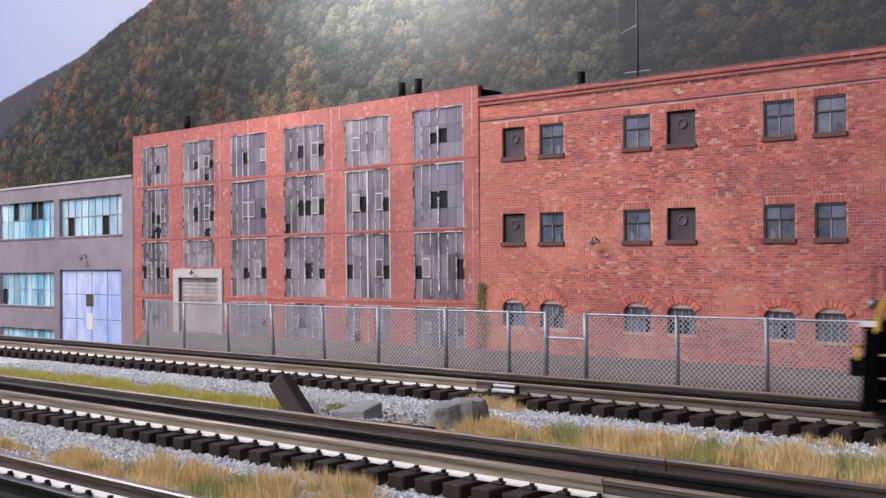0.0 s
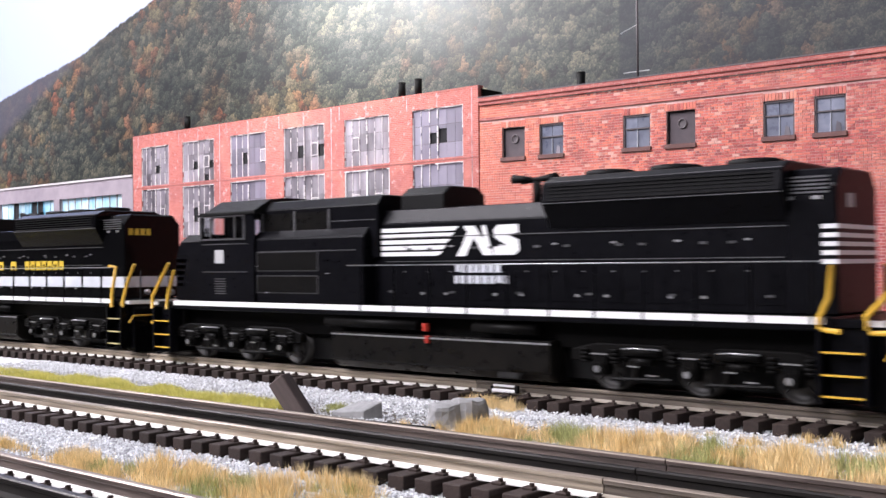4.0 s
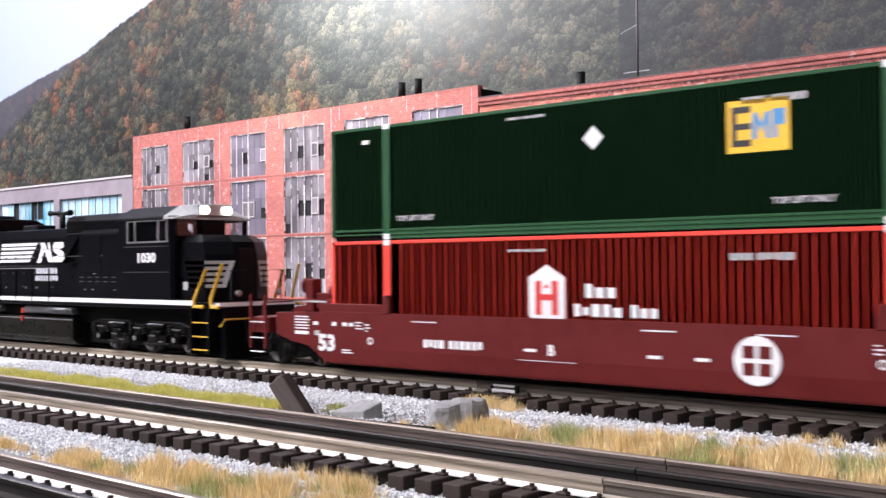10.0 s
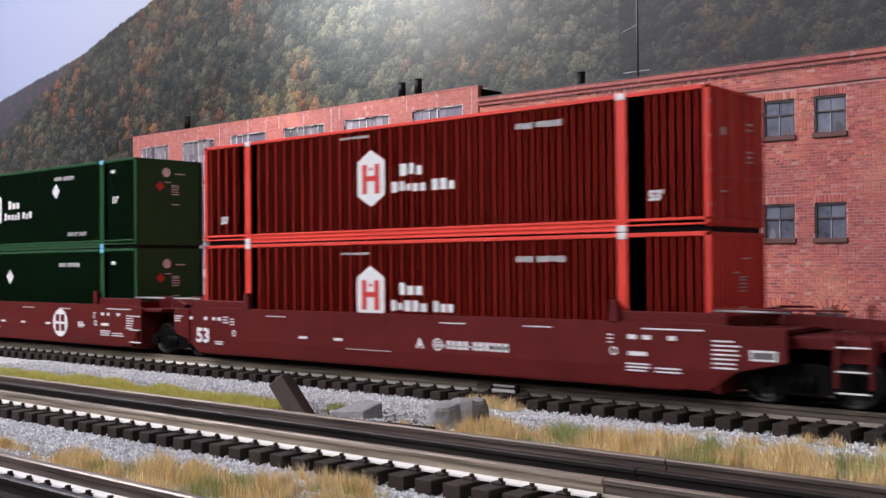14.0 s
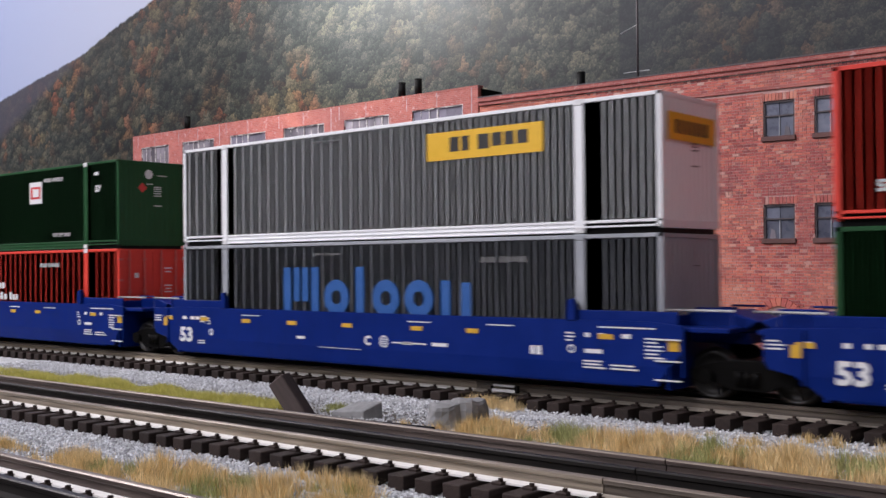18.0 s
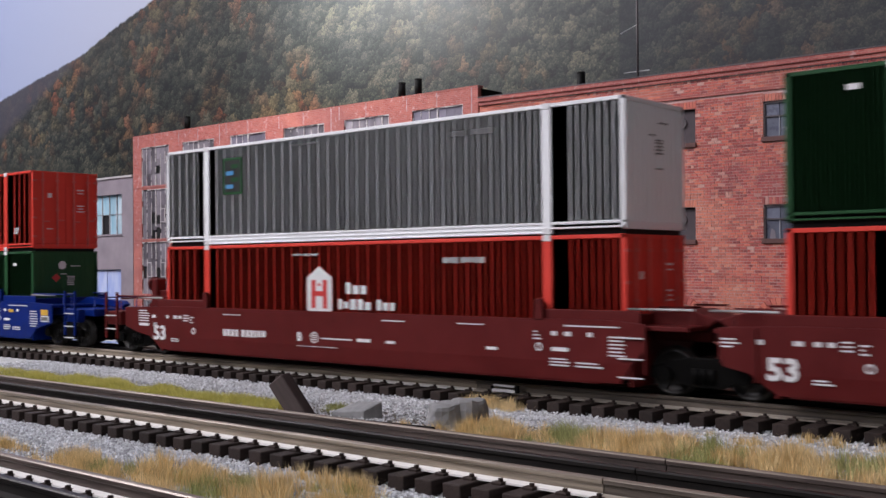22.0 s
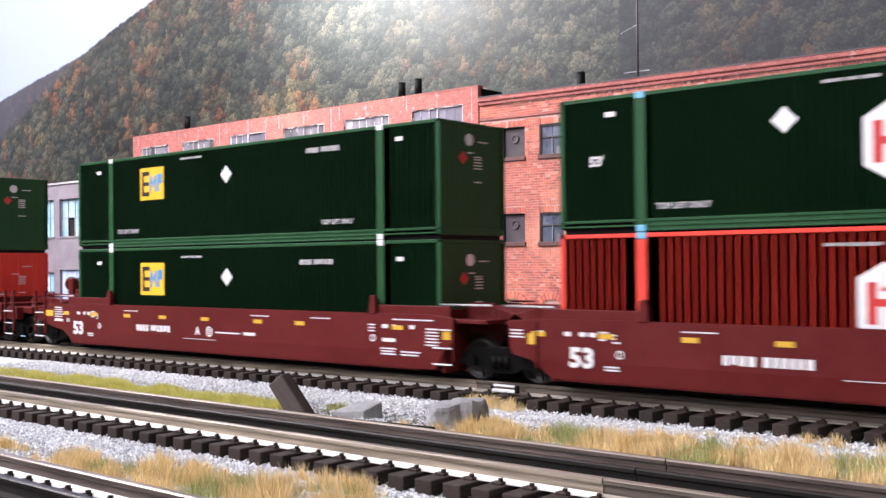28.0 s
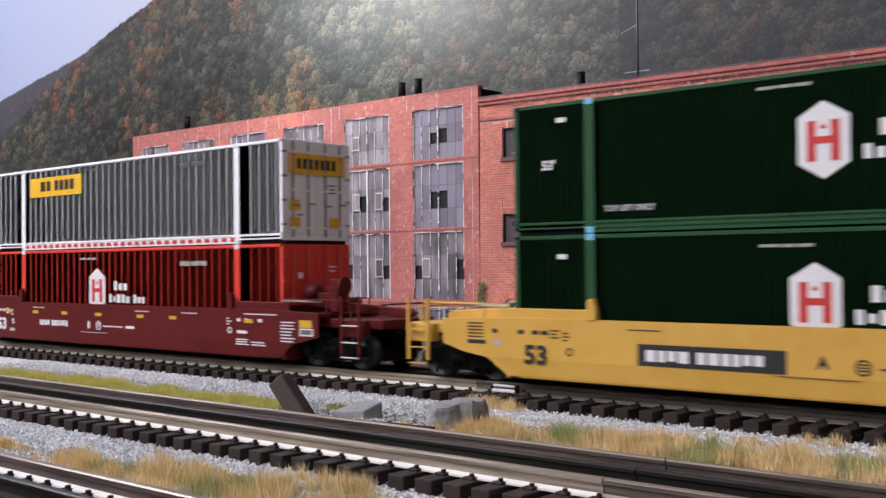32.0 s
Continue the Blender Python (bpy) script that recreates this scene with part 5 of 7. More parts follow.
        pipe(er, [(q, -20, 41), (q, -20, 60), (q, -6, 60), (q, -5, 46), (q, 5, 46), (q, 6, 60), (q, 20, 60), (q, 20, 41)], 0.5, 6)
        part("end_rail", er, m_body, t)
        hs = bm_new()
        for y in (-13, -9, 9, 13):
            pipe(hs, [(f * s * (edge + 2), y, 31), (f * s * (edge + 5), y, 22), (f * s * (edge + 4), y, 12 + abs(y) * 0.3)], 0.75, 6)
        part("air_hose", hs, M_BLACK_FLAT, t)
        lv = bm_new()
        pipe(lv, [(f * s * (edge + 1), -31, 26), (f * s * (edge + 2.5), -28, 30.5), (f * s * (edge + 3), -8, 30.5), (f * s * (edge + 3), 0, 27.5)], 0.55, 6)
        part("uncoupling_lever", lv, M_YELLOW, t, "thin yellow uncoupling lever")
        for y in (-16, 16):
            part("ditch_light", lathe(bm_new(), [(f * s * (edge - 1), 1.7), (f * s * (edge + 1), 2.0), (f * s * (edge + 1.2), 1.2)], 12, "x", (0, y, 46)), M_SILVER, t)
    # fuel tank, air tanks
    tank = [(-28, 27), (-28, 12), (-22, 7.5), (22, 7.5), (28, 12), (28, 27)]
    part("fuel_tank", pr(bm_new(), tank, "x", -78, 66, 0.8), M_TANK, t)
    for y in (-28, 28):
        part("air_tank", rod(bm_new(), (f * -71, y, 32), (f * -34, y, 32), 2.6, 14), M_TANKMETAL if face > 0 else M_UNDER, t)
        part("air_tank", rod(bm_new(), (f * 2, y, 32), (f * 69, y, 32), 2.6, 14), M_TANKMETAL if face > 0 else M_UNDER, t)
        part("tank_trim", bx(bm_new(), -78, 66, y * 1.004 - 0.15, y * 1.004 + 0.15, 25.2, 26.0), M_SILVER, t)
        bm = bm_new()
        bx(bm, -4, -1.5, y - 1.6, y + 1.6, 29, 33, 0.4)
        bx(bm, -5, -3, y - 1.6, y + 1.6, 23, 27, 0.4)
        part("fuel_filler", bm, M_REDFIT, t, "red fuel filler")
    # hood
    body = bm_new()
    low = [(-21.5, 41.5), (-21.5, 84), (-18, 91.5), (18, 91.5), (21.5, 84), (21.5, 41.5)]
    pr(body, low, "x", -tail + 0.5, 128, 0.5)
    part("hood", body, m_body, t)
    high = bm_new()
    s0 = 34 if face < 0 else (18 if scheme == "standard" else 50)
    pr(high, [(-24, 66), (-24, 95), (-19, 100), (19, 100), (24, 95), (24, 66)], "x", s0, 131, 0.6)
    part("upper_cabinet", high, m_body, t)
    if face < 0:
        part("exhaust_housing", pr(bm_new(), [(-17, 91), (-17, 99), (-11, 103), (11, 103), (17, 99), (17, 91)], "x", -6, 24, 0.6), M_BLACK_FLAT, t)
    else:
        part("exhaust_housing", bx(bm_new(), -42, -20, -8, 8, 91, 96, 0.8), M_BLACK_FLAT, t)
    if face < 0:
        part("side_cabinet", pr(bm_new(), [(-29, 41.5), (-29, 78), (-24, 83), (24, 83), (29, 78), (29, 41.5)], "x", 40, 131, 0.6), m_body, t)
    else:
        part("side_cabinet", pr(bm_new(), [(-28, 41.5), (-28, 86), (-24, 89), (24, 89), (28, 86), (28, 41.5)], "x", 74, 131, 0.6), m_body, t)
        for y in (-28.3, 28.1):
            part("cabinet_slope", prism(bm_new(), [(f * 52, 66), (f * 54, 66), (f * 76, 86), (f * 74, 86)], "y", min(y, y * 0.87), max(y, y * 0.87)), m_body, t)
    if scheme == "sd" and face < 0:
        for z0, z1 in ((47.5, 56.5), (60, 70)):
            part("recess_frame", bx(bm_new(), 75, 127.5, -29.15, -28.9, z0 - 0.6, z1 + 0.6), M_SEAMDARK, t)
            part("recess_panel", bx(bm_new(), 76, 126.5, -29.3, -29.1, z0, z1), M_UNDER, t)
    r0, r1 = -188, -74
    rad = bm_new()
    pr(rad, [(-21.6, 78), (-29, 90), (-28, 99), (-20, 102.5), (20, 102.5), (28, 99), (29, 90), (21.6, 78)], "x", r0, r1, 0.7)
    part("radiator_housing", rad, m_body, t)
    for y in (-1, 1):
        g = bm_new()
        for k in range(5):
            bx(g, r0 + 4, r1 - 4, y * 28.75 - 0.35, y * 28.75 + 0.35, 90.8 + k * 1.6, 91.3 + k * 1.6)
        part("radiator_grille", g, M_BLACK_FLAT, t)
        gl = bm_new()
        for z in (89.6, 99.2):
            bx(gl, r0, r1, y * 28.9 - 0.2, y * 28.9 + 0.2, z, z + 0.35)
        part("radiator_trim", gl, M_SEAM, t)
    for u in (-165, -128, -94):
        part("roof_fan", lathe(bm_new(), [(102, 12), (105, 12), (105.6, 10), (104.5, 3), (105.2, 0.5)], 20, "z", (f * u, 0, 0)), M_BLACK_FLAT, t)
    part("rear_hood", pr(bm_new(), [(-22.5, 41.6), (-22.5, 92), (-17, 98.8), (17, 98.8), (22.5, 92), (22.5, 41.6)], "x", -tail, -187, 0.7), m_body, t)
    # doors and details along the hood
    for k in range(15):
        u = -185 + k * 14.6
        for y in (-21.75, 21.55):
            part("hood_door", bx(bm_new(), u, u + 13.6, y, y + 0.2, 45, 63, 0.05), m_body, t)
    seam = bm_new()
    for y in (-21.9, 21.7):
        bx(seam, -186, 30, y, y + 0.2, 64.0, 64.35)
    for y in (-24.2, 24.0):
        bx(seam, s0 + 2, 128, y, y + 0.2, 86.6, 87.0)
    part("hood_seam", seam, M_SEAM, t)
    lat = bm_new()
    for k in range(16):
        u = -180 + k * 13.7 + random.uniform(-2, 2)
        bx(lat, u, u + 3.2, -22.05, -21.85, 70 if k % 3 else 48, 71.1 if k % 3 else 49.1)
    part("door_latch", lat, M_TANKMETAL, t)["kind"] = "stuff"
    rr = random.Random(int(x_mid))
    mk = bm_new()
    for k in range(13):
        u = -172 + k * 15.6
        if k % 2 == 0:
            bx(mk, u, u + 2.6, -22.0, -21.85, 71.2, 72.0)
        if k % 3:
            bx(mk, u + 4, u + 6.2, -22.0, -21.85, 47.2, 48.4)
        bx(mk, u + 1, u + 2.2, -22.0, -21.85, 58.6, 59.0)
    for u in (-tail + 6, -tail + 17):
        bx(mk, u, u + 3.6, -22.8, -22.6, 86.4, 87.8)
    cy = -29.2 if face < 0 else -28.2
    for k in range(7):
        u, z = rr.uniform(78 if face > 0 else 42, 126), rr.choice((47, 58, 62, 64.5))
        bx(mk, u, u + rr.uniform(1.5, 3.5), cy - 0.05, cy + 0.1, z, z + rr.uniform(0.4, 0.7))
    part("fitting_mark", mk, M_SILVER, t, "small worn metal fittings and stencils")["kind"] = "stuff"
    for k, (u0, u1, z) in enumerate(((46, 126, 70.5), (134, cab1 - 2, 59.0), (134, cab1 - 2, 75.6), (-200, 36, 76.4))):
        yy = (cy if k == 0 else (-30.6 if k < 3 else -21.95))
        part("panel_edge", bx(bm_new(), u0, u1, yy - 0.05, yy + 0.12, z, z + 0.4), M_SEAM, t)
    if face > 0:
        gr = bm_new()
        for k in range(9):
            bx(gr, 53, 77, -24.5, -24.1, 87.4 + k * 1.25, 88.1 + k * 1.25)
        part("louvre", gr, M_UNDER, t)
        part("cabinet_door", bx(bm_new(), 80, 103, -28.35, -28.0, 60, 85, 0.1), m_body, t)
        part("cabinet_door", bx(bm_new(), 105, 127, -28.35, -28.0, 60, 85, 0.1), m_body, t)
        vents = bm_new()
        for u in (76, 86, 96, 106, 116):
            for z in (52.5, 55.5):
                bx(vents, u, u + 5, -28.4, -28.0, z, z + 0.7)
        part("vent_slot", vents, M_SEAM, t)
    for k in range(5):
        part("rear_louvre", bx(bm_new(), -tail + 3, -tail + 25, -22.9, -22.6, 88.8 + k * 1.5, 89.5 + k * 1.5), M_SEAM if face < 0 else M_BLACK_FLAT, t)
    if face < 0:
        for u in (71, 99, 127):
            part("cabinet_post", bx(bm_new(), u - 0.7, u + 0.7, -24.9, -24.0, 77, 93.5), M_SEAM, t)
        part("cabinet_glass", bx(bm_new(), 73, 126, -24.35, -24.05, 78, 92.5), M_TANK, t)
    # handrail along the walkway
    for y in (-31.5, 31.5):
        hr = bm_new()
        pipe(hr, [(f * (-tail + 2), y, 62.4), (f * 50, y, 62.4)], 0.28, 6)
        part("handrail", hr, M_SILVER, t)
        for k in range(11):
            u = -200 + k * 24
            part("stanchion", rod(bm_new(), (f * u, y, 37), (f * u, y, 62), 0.65, 6), m_body, t)
    # cab and nose
    for y0 in (-30.5, 29.3):
        side = opened_wall(bm_new(), min(f * 128, f * cab1), max(f * 128, f * cab1), 41.5, 95, [(min(f * w0, f * w1), max(f * w0, f * w1), 79, 92.3)], y0, y0 + 1.2)
        part("cab_side", side, m_body, t)
    front = opened_wall(bm_new(), -29.3, 29.3, 41.5, 95, [(-27, -11, 81, 92.5), (11, 27, 81, 92.5)], -1.0, 1.0)
    fo = part("cab_front", front, m_body, t)
    fo.matrix_basis = pose(f * (cab1 + 1) * MM, 0, 0, 0, 0, 90)
    part("cab_floor", bx(bm_new(), 128, cab1, -29.2, 29.2, 60, 62), M_BLACK_FLAT, t)
    part("cab_seat", bx(bm_new(), 146, 156, -20, -8, 62, 78, 1.0), M_BLACK_FLAT, t)
    crown = [(-31.5, 93), (-31.5, 95), (-19, 102), (-8, 103), (8, 103), (19, 102), (31.5, 95), (31.5, 93)]
    part("cab_roof", pr(bm_new(), crown, "x", 126, cab1 - 6, 0.4), M_BLACK_FLAT, t)
    brow = bm_new()
    rear = [brow.verts.new((f * (cab1 - 6), y, z)) for y, z in crown]
    fore = [brow.verts.new((f * (cab1 + 4), y * 0.97, 93 + (z - 93) * 0.32)) for y, z in crown]
    for k in range(len(crown)):
        brow.faces.new((rear[k], rear[(k + 1) % len(crown)], fore[(k + 1) % len(crown)], fore[k]))
    brow.faces.new(fore)
    bmesh.ops.recalc_face_normals(brow, faces=brow.faces[:])
    part("roof_front", brow, M_PALEGREY if face > 0 else M_BLACK_FLAT, t, "pale grey sloping front of the cab roof" if face > 0 else "")
    # the nose narrows to its front in two slanting faces
    corner = nose1 - 9
    nose = bm_new()
    rings = []
    for z, back, k in ((41.5, 0, 1.0), (70, 0.5, 1.0), (78, 3, 0.97), (82.5, 8, 0.86)):
        plan = [(cab1 + 1, -25), (corner, -25), (nose1, -9), (nose1, 9), (corner, 25), (cab1 + 1, 25)]
        rings.append([nose.verts.new((f * (u - (back if u > cab1 + 1 else 0)), y * k, z)) for u, y in plan])
    for lo, hi in zip(rings, rings[1:]):
        for k in range(6):
            nose.faces.new((lo[k], lo[(k + 1) % 6], hi[(k + 1) % 6], hi[k]))
    nose.faces.new(rings[-1])
    nose.faces.new(rings[0][::-1])
    bmesh.ops.recalc_face_normals(nose, faces=nose.faces[:])
    part("nose", nose, m_body, t)
    door = bm_new()
    bx(door, nose1 - 0.3, nose1 + 0.3, -6, 6, 44, 74, 0.3)
    part("nose_door", door, M_BLACK_FLAT, t)
    ns = bm_new()
    pr(ns, [(-9, 78), (-9, 89), (-6, 92), (6, 92), (9, 89), (9, 78)], "x", cab1 - 1, cab1 + 4)
    part("number_board", ns, m_body, t)
    for y in (-30.9, 30.6):
        for u0, u1 in ((w0, w0 + 7), (w0 + 9, w1 - 10), (w1 - 8, w1)):
            part("side_window", bx(bm_new(), u0, u1, y + 0.5, y + 0.8, 79, 92.3), M_WINDOW, t)
        fr = bm_new()
        bx(fr, w0 - 1.2, w1 + 1.2, y - 0.25, y + 0.55, 78.2, 79.2)
        bx(fr, w0 - 1.2, w1 + 1.2, y - 0.25, y + 0.55, 92.1, 92.6)
        for u in (w0 - 1.2, w0 + 7.4, w1 - 9.6, w1):
            bx(fr, u, u + 1.2, y - 0.25, y + 0.55, 79.1, 92.2)
        part("window_frame", fr, M_SILVER if face > 0 else M_TANKMETAL, t, "silver window frame")
    for y0, y1 in ((-27, -11), (11, 27)):
        part("windscreen", bx(bm_new(), cab1 + 0.8, cab1 + 1.2, y0, y1, 81, 92.5), M_WINDOW, t)
    if lights:
        hy, hz, hu = (15, 67.5, nose1 - 5) if scheme == "standard" else (9, 99, cab1 + 5)
        for y in (-hy, hy):
            part("headlight", lathe(bm_new(), [(f * hu, 2.2), (f * (hu + 3), 2.8), (f * (hu + 3.4), 1.9)], 14, "x", (0, y, hz)), M_LAMP, t, "lit headlight")
        part("headlight_housing", bx(bm_new(), cab1 - 2, cab1 + 6, -13, 13, 95, 103, 0.6), M_SILVER if number == "1030" else M_PALEGREY, t)
    # horn, grilles on the nose side
    h = bm_new()
    hu = -52 if face < 0 else 4
    rod(h, (f * hu, 0, 91), (f * hu, 0, 103), 2.2, 8)
    for k, d in enumerate((-1, 1, -1)):
        rod(h, (f * hu - 2, (k - 1) * 3.5, 104), (f * hu + d * 12, (k - 1) * 3.5, 104.5), 0.9, 8, 2.4)
    part("horn", h, M_BLACK_FLAT, t)
    for s in (-148, 148):
        loco_truck(t, f * s)
    # livery
    if scheme == "gold":
        bm = bm_new()
        for y in (-29.2, 29.1):
            bx(bm, 40, 131, y, y + 0.12, 48.5, 56.5)
        for y in (-30.7, 30.6):
            bx(bm, 130, cab1, y, y + 0.12, 48.5, 56.5)
        for y in (-25.2, 25.1):
            bx(bm, cab1 + 3, nose1 - 9, y, y + 0.12, 48.8, 56.2)
        for y in (-22.7, 22.6):
            bx(bm, -tail, 40, y, y + 0.12, 48.8, 56.2)
        bx(bm, -tail - 0.12, -tail, -22, 22, 48.8, 56.2)
        part("body_stripe", bm, M_STRIPEGREY, t, "broad pale grey stripe along the body")
        for u0, u1, count in ((24.5, -47.1, 8), (-56.8, -67.1, 1), (-78.7, -136.4, 7)):
            step = (u0 - u1) / count
            for k in range(count):
                part("lettering", bx(bm_new(), u0 - k * step - 1.0, u0 - (k + 1) * step + 1.0, -22.35, -22.25, 61.0, 67.6), M_GOLD, t)
                part("lettering_shade", bx(bm_new(), u0 - k * step - 3.2, u0 - (k + 1) * step + 3.0, -22.42, -22.33, 62.4, 65.4 if k % 2 else 64.0), m_body, t)
        lettering("road_number", number, 6.4, M_GOLD, t, (-163, -30.65, 62.4), 1.3)
        bm = bm_new()
        for k in range(4):
            bx(bm, -tail - 0.14, -tail, -19 + k * 4.6, -15.6 + k * 4.6, 84.5, 89)
        part("end_number", bm, M_GOLD, t, "yellow number on the end")
    else:
        sx = {"sd": (-38, 62), "standard": (-85, 10)}[scheme] if face > 0 else (-38, 62)
        if face > 0 and scheme == "sd":
            sx = (-51, 47)
        a0 = sx[0] - 1.1
        bm = bm_new()
        for k in range(5):
            z = 67 + k * 3.1
            cut = 48 + k * 2.2
            prism(bm, [(a0 + 0.8 * k, z), (a0 + cut - 3 + 0.5 * k, z), (a0 + cut + 0.5 * k, z + 2.1), (a0 + 0.8 * k + 0.6, z + 2.1)], "y", -21.85, -21.7)
        part("emblem_stripe", bm, M_WHITE, t, "white speed stripes")
        bm = bm_new()
        x = a0 + 56
        prism(bm, [(x + 1, 66.5), (x + 7, 66.5), (x + 12.5, 76), (x + 12.5, 81.4), (x + 5.5, 81.4), (x + 8, 78.5), (x + 4.5, 71.5)], "y", -21.88, -21.7)
        prism(bm, [(x + 12.6, 81.4), (x + 12.6, 75), (x + 18, 66.8), (x + 24, 66.8), (x + 19.5, 81.4), (x + 17.2, 81.4), (x + 18.2, 74.5)], "y", -21.88, -21.7)
        prism(bm, [(x + 24.6, 66.8), (x + 37, 66.8), (x + 40, 69), (x + 39.4, 74), (x + 33, 76.4), (x + 39.5, 77.4), (x + 39, 81.4), (x + 27, 81.4), (x + 24.4, 79.2), (x + 25, 75.2), (x + 32, 71.6), (x + 24, 70.6)], "y", -21.88, -21.7)
        part("emblem", bm, M_WHITE, t, "white company emblem")
        bars("lettering", (7,), 3.9, M_STRIPEGREY, t, x + 1, -22.3, 58.4, 0.5, 0.86)
        bars("lettering", (8,), 3.9, M_STRIPEGREY, t, x, -22.3, 53.0, 0.5, 0.84)
        if face > 0:
            lettering("road_number", number, 6.7 if scheme == "standard" else 6.0, M_WHITE, t, (w0 + 9, -30.65, 66.4 if scheme == "standard" else 65.7), 1.28)
        else:
            plate("number_patch", -164.5, -156, 64.4, 72.3, M_PALEGREY, t, -30.75)
            for k in range(7):
                plate("louvre", -164.5, -154, 46 + k * 1.45, 46.6 + k * 1.45, M_TANKMETAL, t, -30.75)
        z0, dz_, start, shift, thick = {"standard": (45.3, 4.25, 211.5, 1.5, 2.4), "sd": (49.4, 3.65, 199.5, 1.2, 2.1), "second": (50.2, 3.75, 204.5, 1.1, 2.2)}[kind]
        for side in (-1, 1):
            for k in range(5):
                z = z0 + k * dz_
                bm = bm_new()
                for (ua, ya), (ub, yb) in (((start - k * shift, 25.15), (corner + 0.1, 25.15)), ((corner + 0.1, 25.15), (nose1 - 3.2 + k * 0.7, 14.7 - k * 1.25))):
                    bm.faces.new([bm.verts.new((f * u, side * y, zz)) for u, y, zz in ((ua, ya, z), (ub, yb, z), (ub, yb, z + thick), (ua, ya, z + thick))])
                bmesh.ops.solidify(bm, geom=bm.faces[:], thickness=0.08)
                part("nose_stripe", bm, M_WHITE, t, "white end stripe")
            bm = bm_new()
            low_u, low_y, top_u, top_y = nose1 - 3.4, 15.0, nose1 - 0.6, 10.0
            bm.faces.new([bm.verts.new((f * u, side * (y + 0.1), zz)) for u, y, zz in ((low_u - 1.2, low_y + 1.6, z0), (low_u + 0.8, low_y - 1.0, z0), (top_u + 0.9, top_y - 1.0, z0 + dz_ * 4 + thick), (top_u - 1.1, top_y + 1.6, z0 + dz_ * 4 + thick))])
            bmesh.ops.solidify(bm, geom=bm.faces[:], thickness=0.08)
            part("nose_stripe", bm, M_WHITE, t, "white end stripe")
        rz0, rdz, rlong = (45.4, 3.95, 7.4) if scheme == "standard" else (61.4, 3.4, 6.0)
        for k in range(5):
            z = rz0 + k * rdz
            part("rear_stripe", bx(bm_new(), -tail - 0.15, -tail + rlong, -22.7, -22.45, z, z + rdz * 0.52), M_WHITE, t, "white end stripe")
            part("rear_stripe", bx(bm_new(), -tail - 0.2, -tail - 0.05, -22.4, 22, z, z + rdz * 0.52), M_WHITE, t, "white end stripe")
        part("end_patch", bx(bm_new(), -tail - 0.2, -tail - 0.05, -12, -4, 83.5, 89), M_PALEGREY, t)
        if kind == "sd":
            plate("data_plate", f * 193, f * 197.5, 47.8, 53, M_PALEGREY, t, -25.3)
        if kind == "standard":
            plate("number_patch", 94, 101, 85.4, 91, M_PALEGREY, t, -28.3)
    return t


# ---- well cars ----
def car_truck(parent, x):
    def make():
        bm = bm_new()
        for s in (-1, 1):
            y0, y1 = min(s * 20.5, s * 24), max(s * 20.5, s * 24)
            prism(bm, [(-25, 8), (-25, 13), (-16, 15.5), (-6, 17.5), (6, 17.5), (16, 15.5), (25, 13), (25, 8), (14, 8.5), (8, 5), (-8, 5), (-14, 8.5)], "y", y0, y1, 0.4)
            for a in (-17.7, 17.7):
                rod(bm, (a, s * 23.5, 10.3), (a, s * 26, 10.3), 3.2, 12)
            for a in (-3.6, 0, 3.6):
                rod(bm, (a, s * 24, 7), (a, s * 24, 13), 1.5, 8)
        box(bm, -6, 6, -21, 21, 9, 17, 0.6)
        # Filler block added to darken the space between the wheels.
        box(bm, -26, 26, -11, 11, 4.5, 15)
        return to_mesh("truck", bm, M_UNDER)
    t = part("truck", shared("car_truck", make), None, parent, "dark four-wheel truck", at=(x, 0, 5.3))
    for a in (-17.7, 17.7):
        wheelset(t, a, 10.3)
    return t


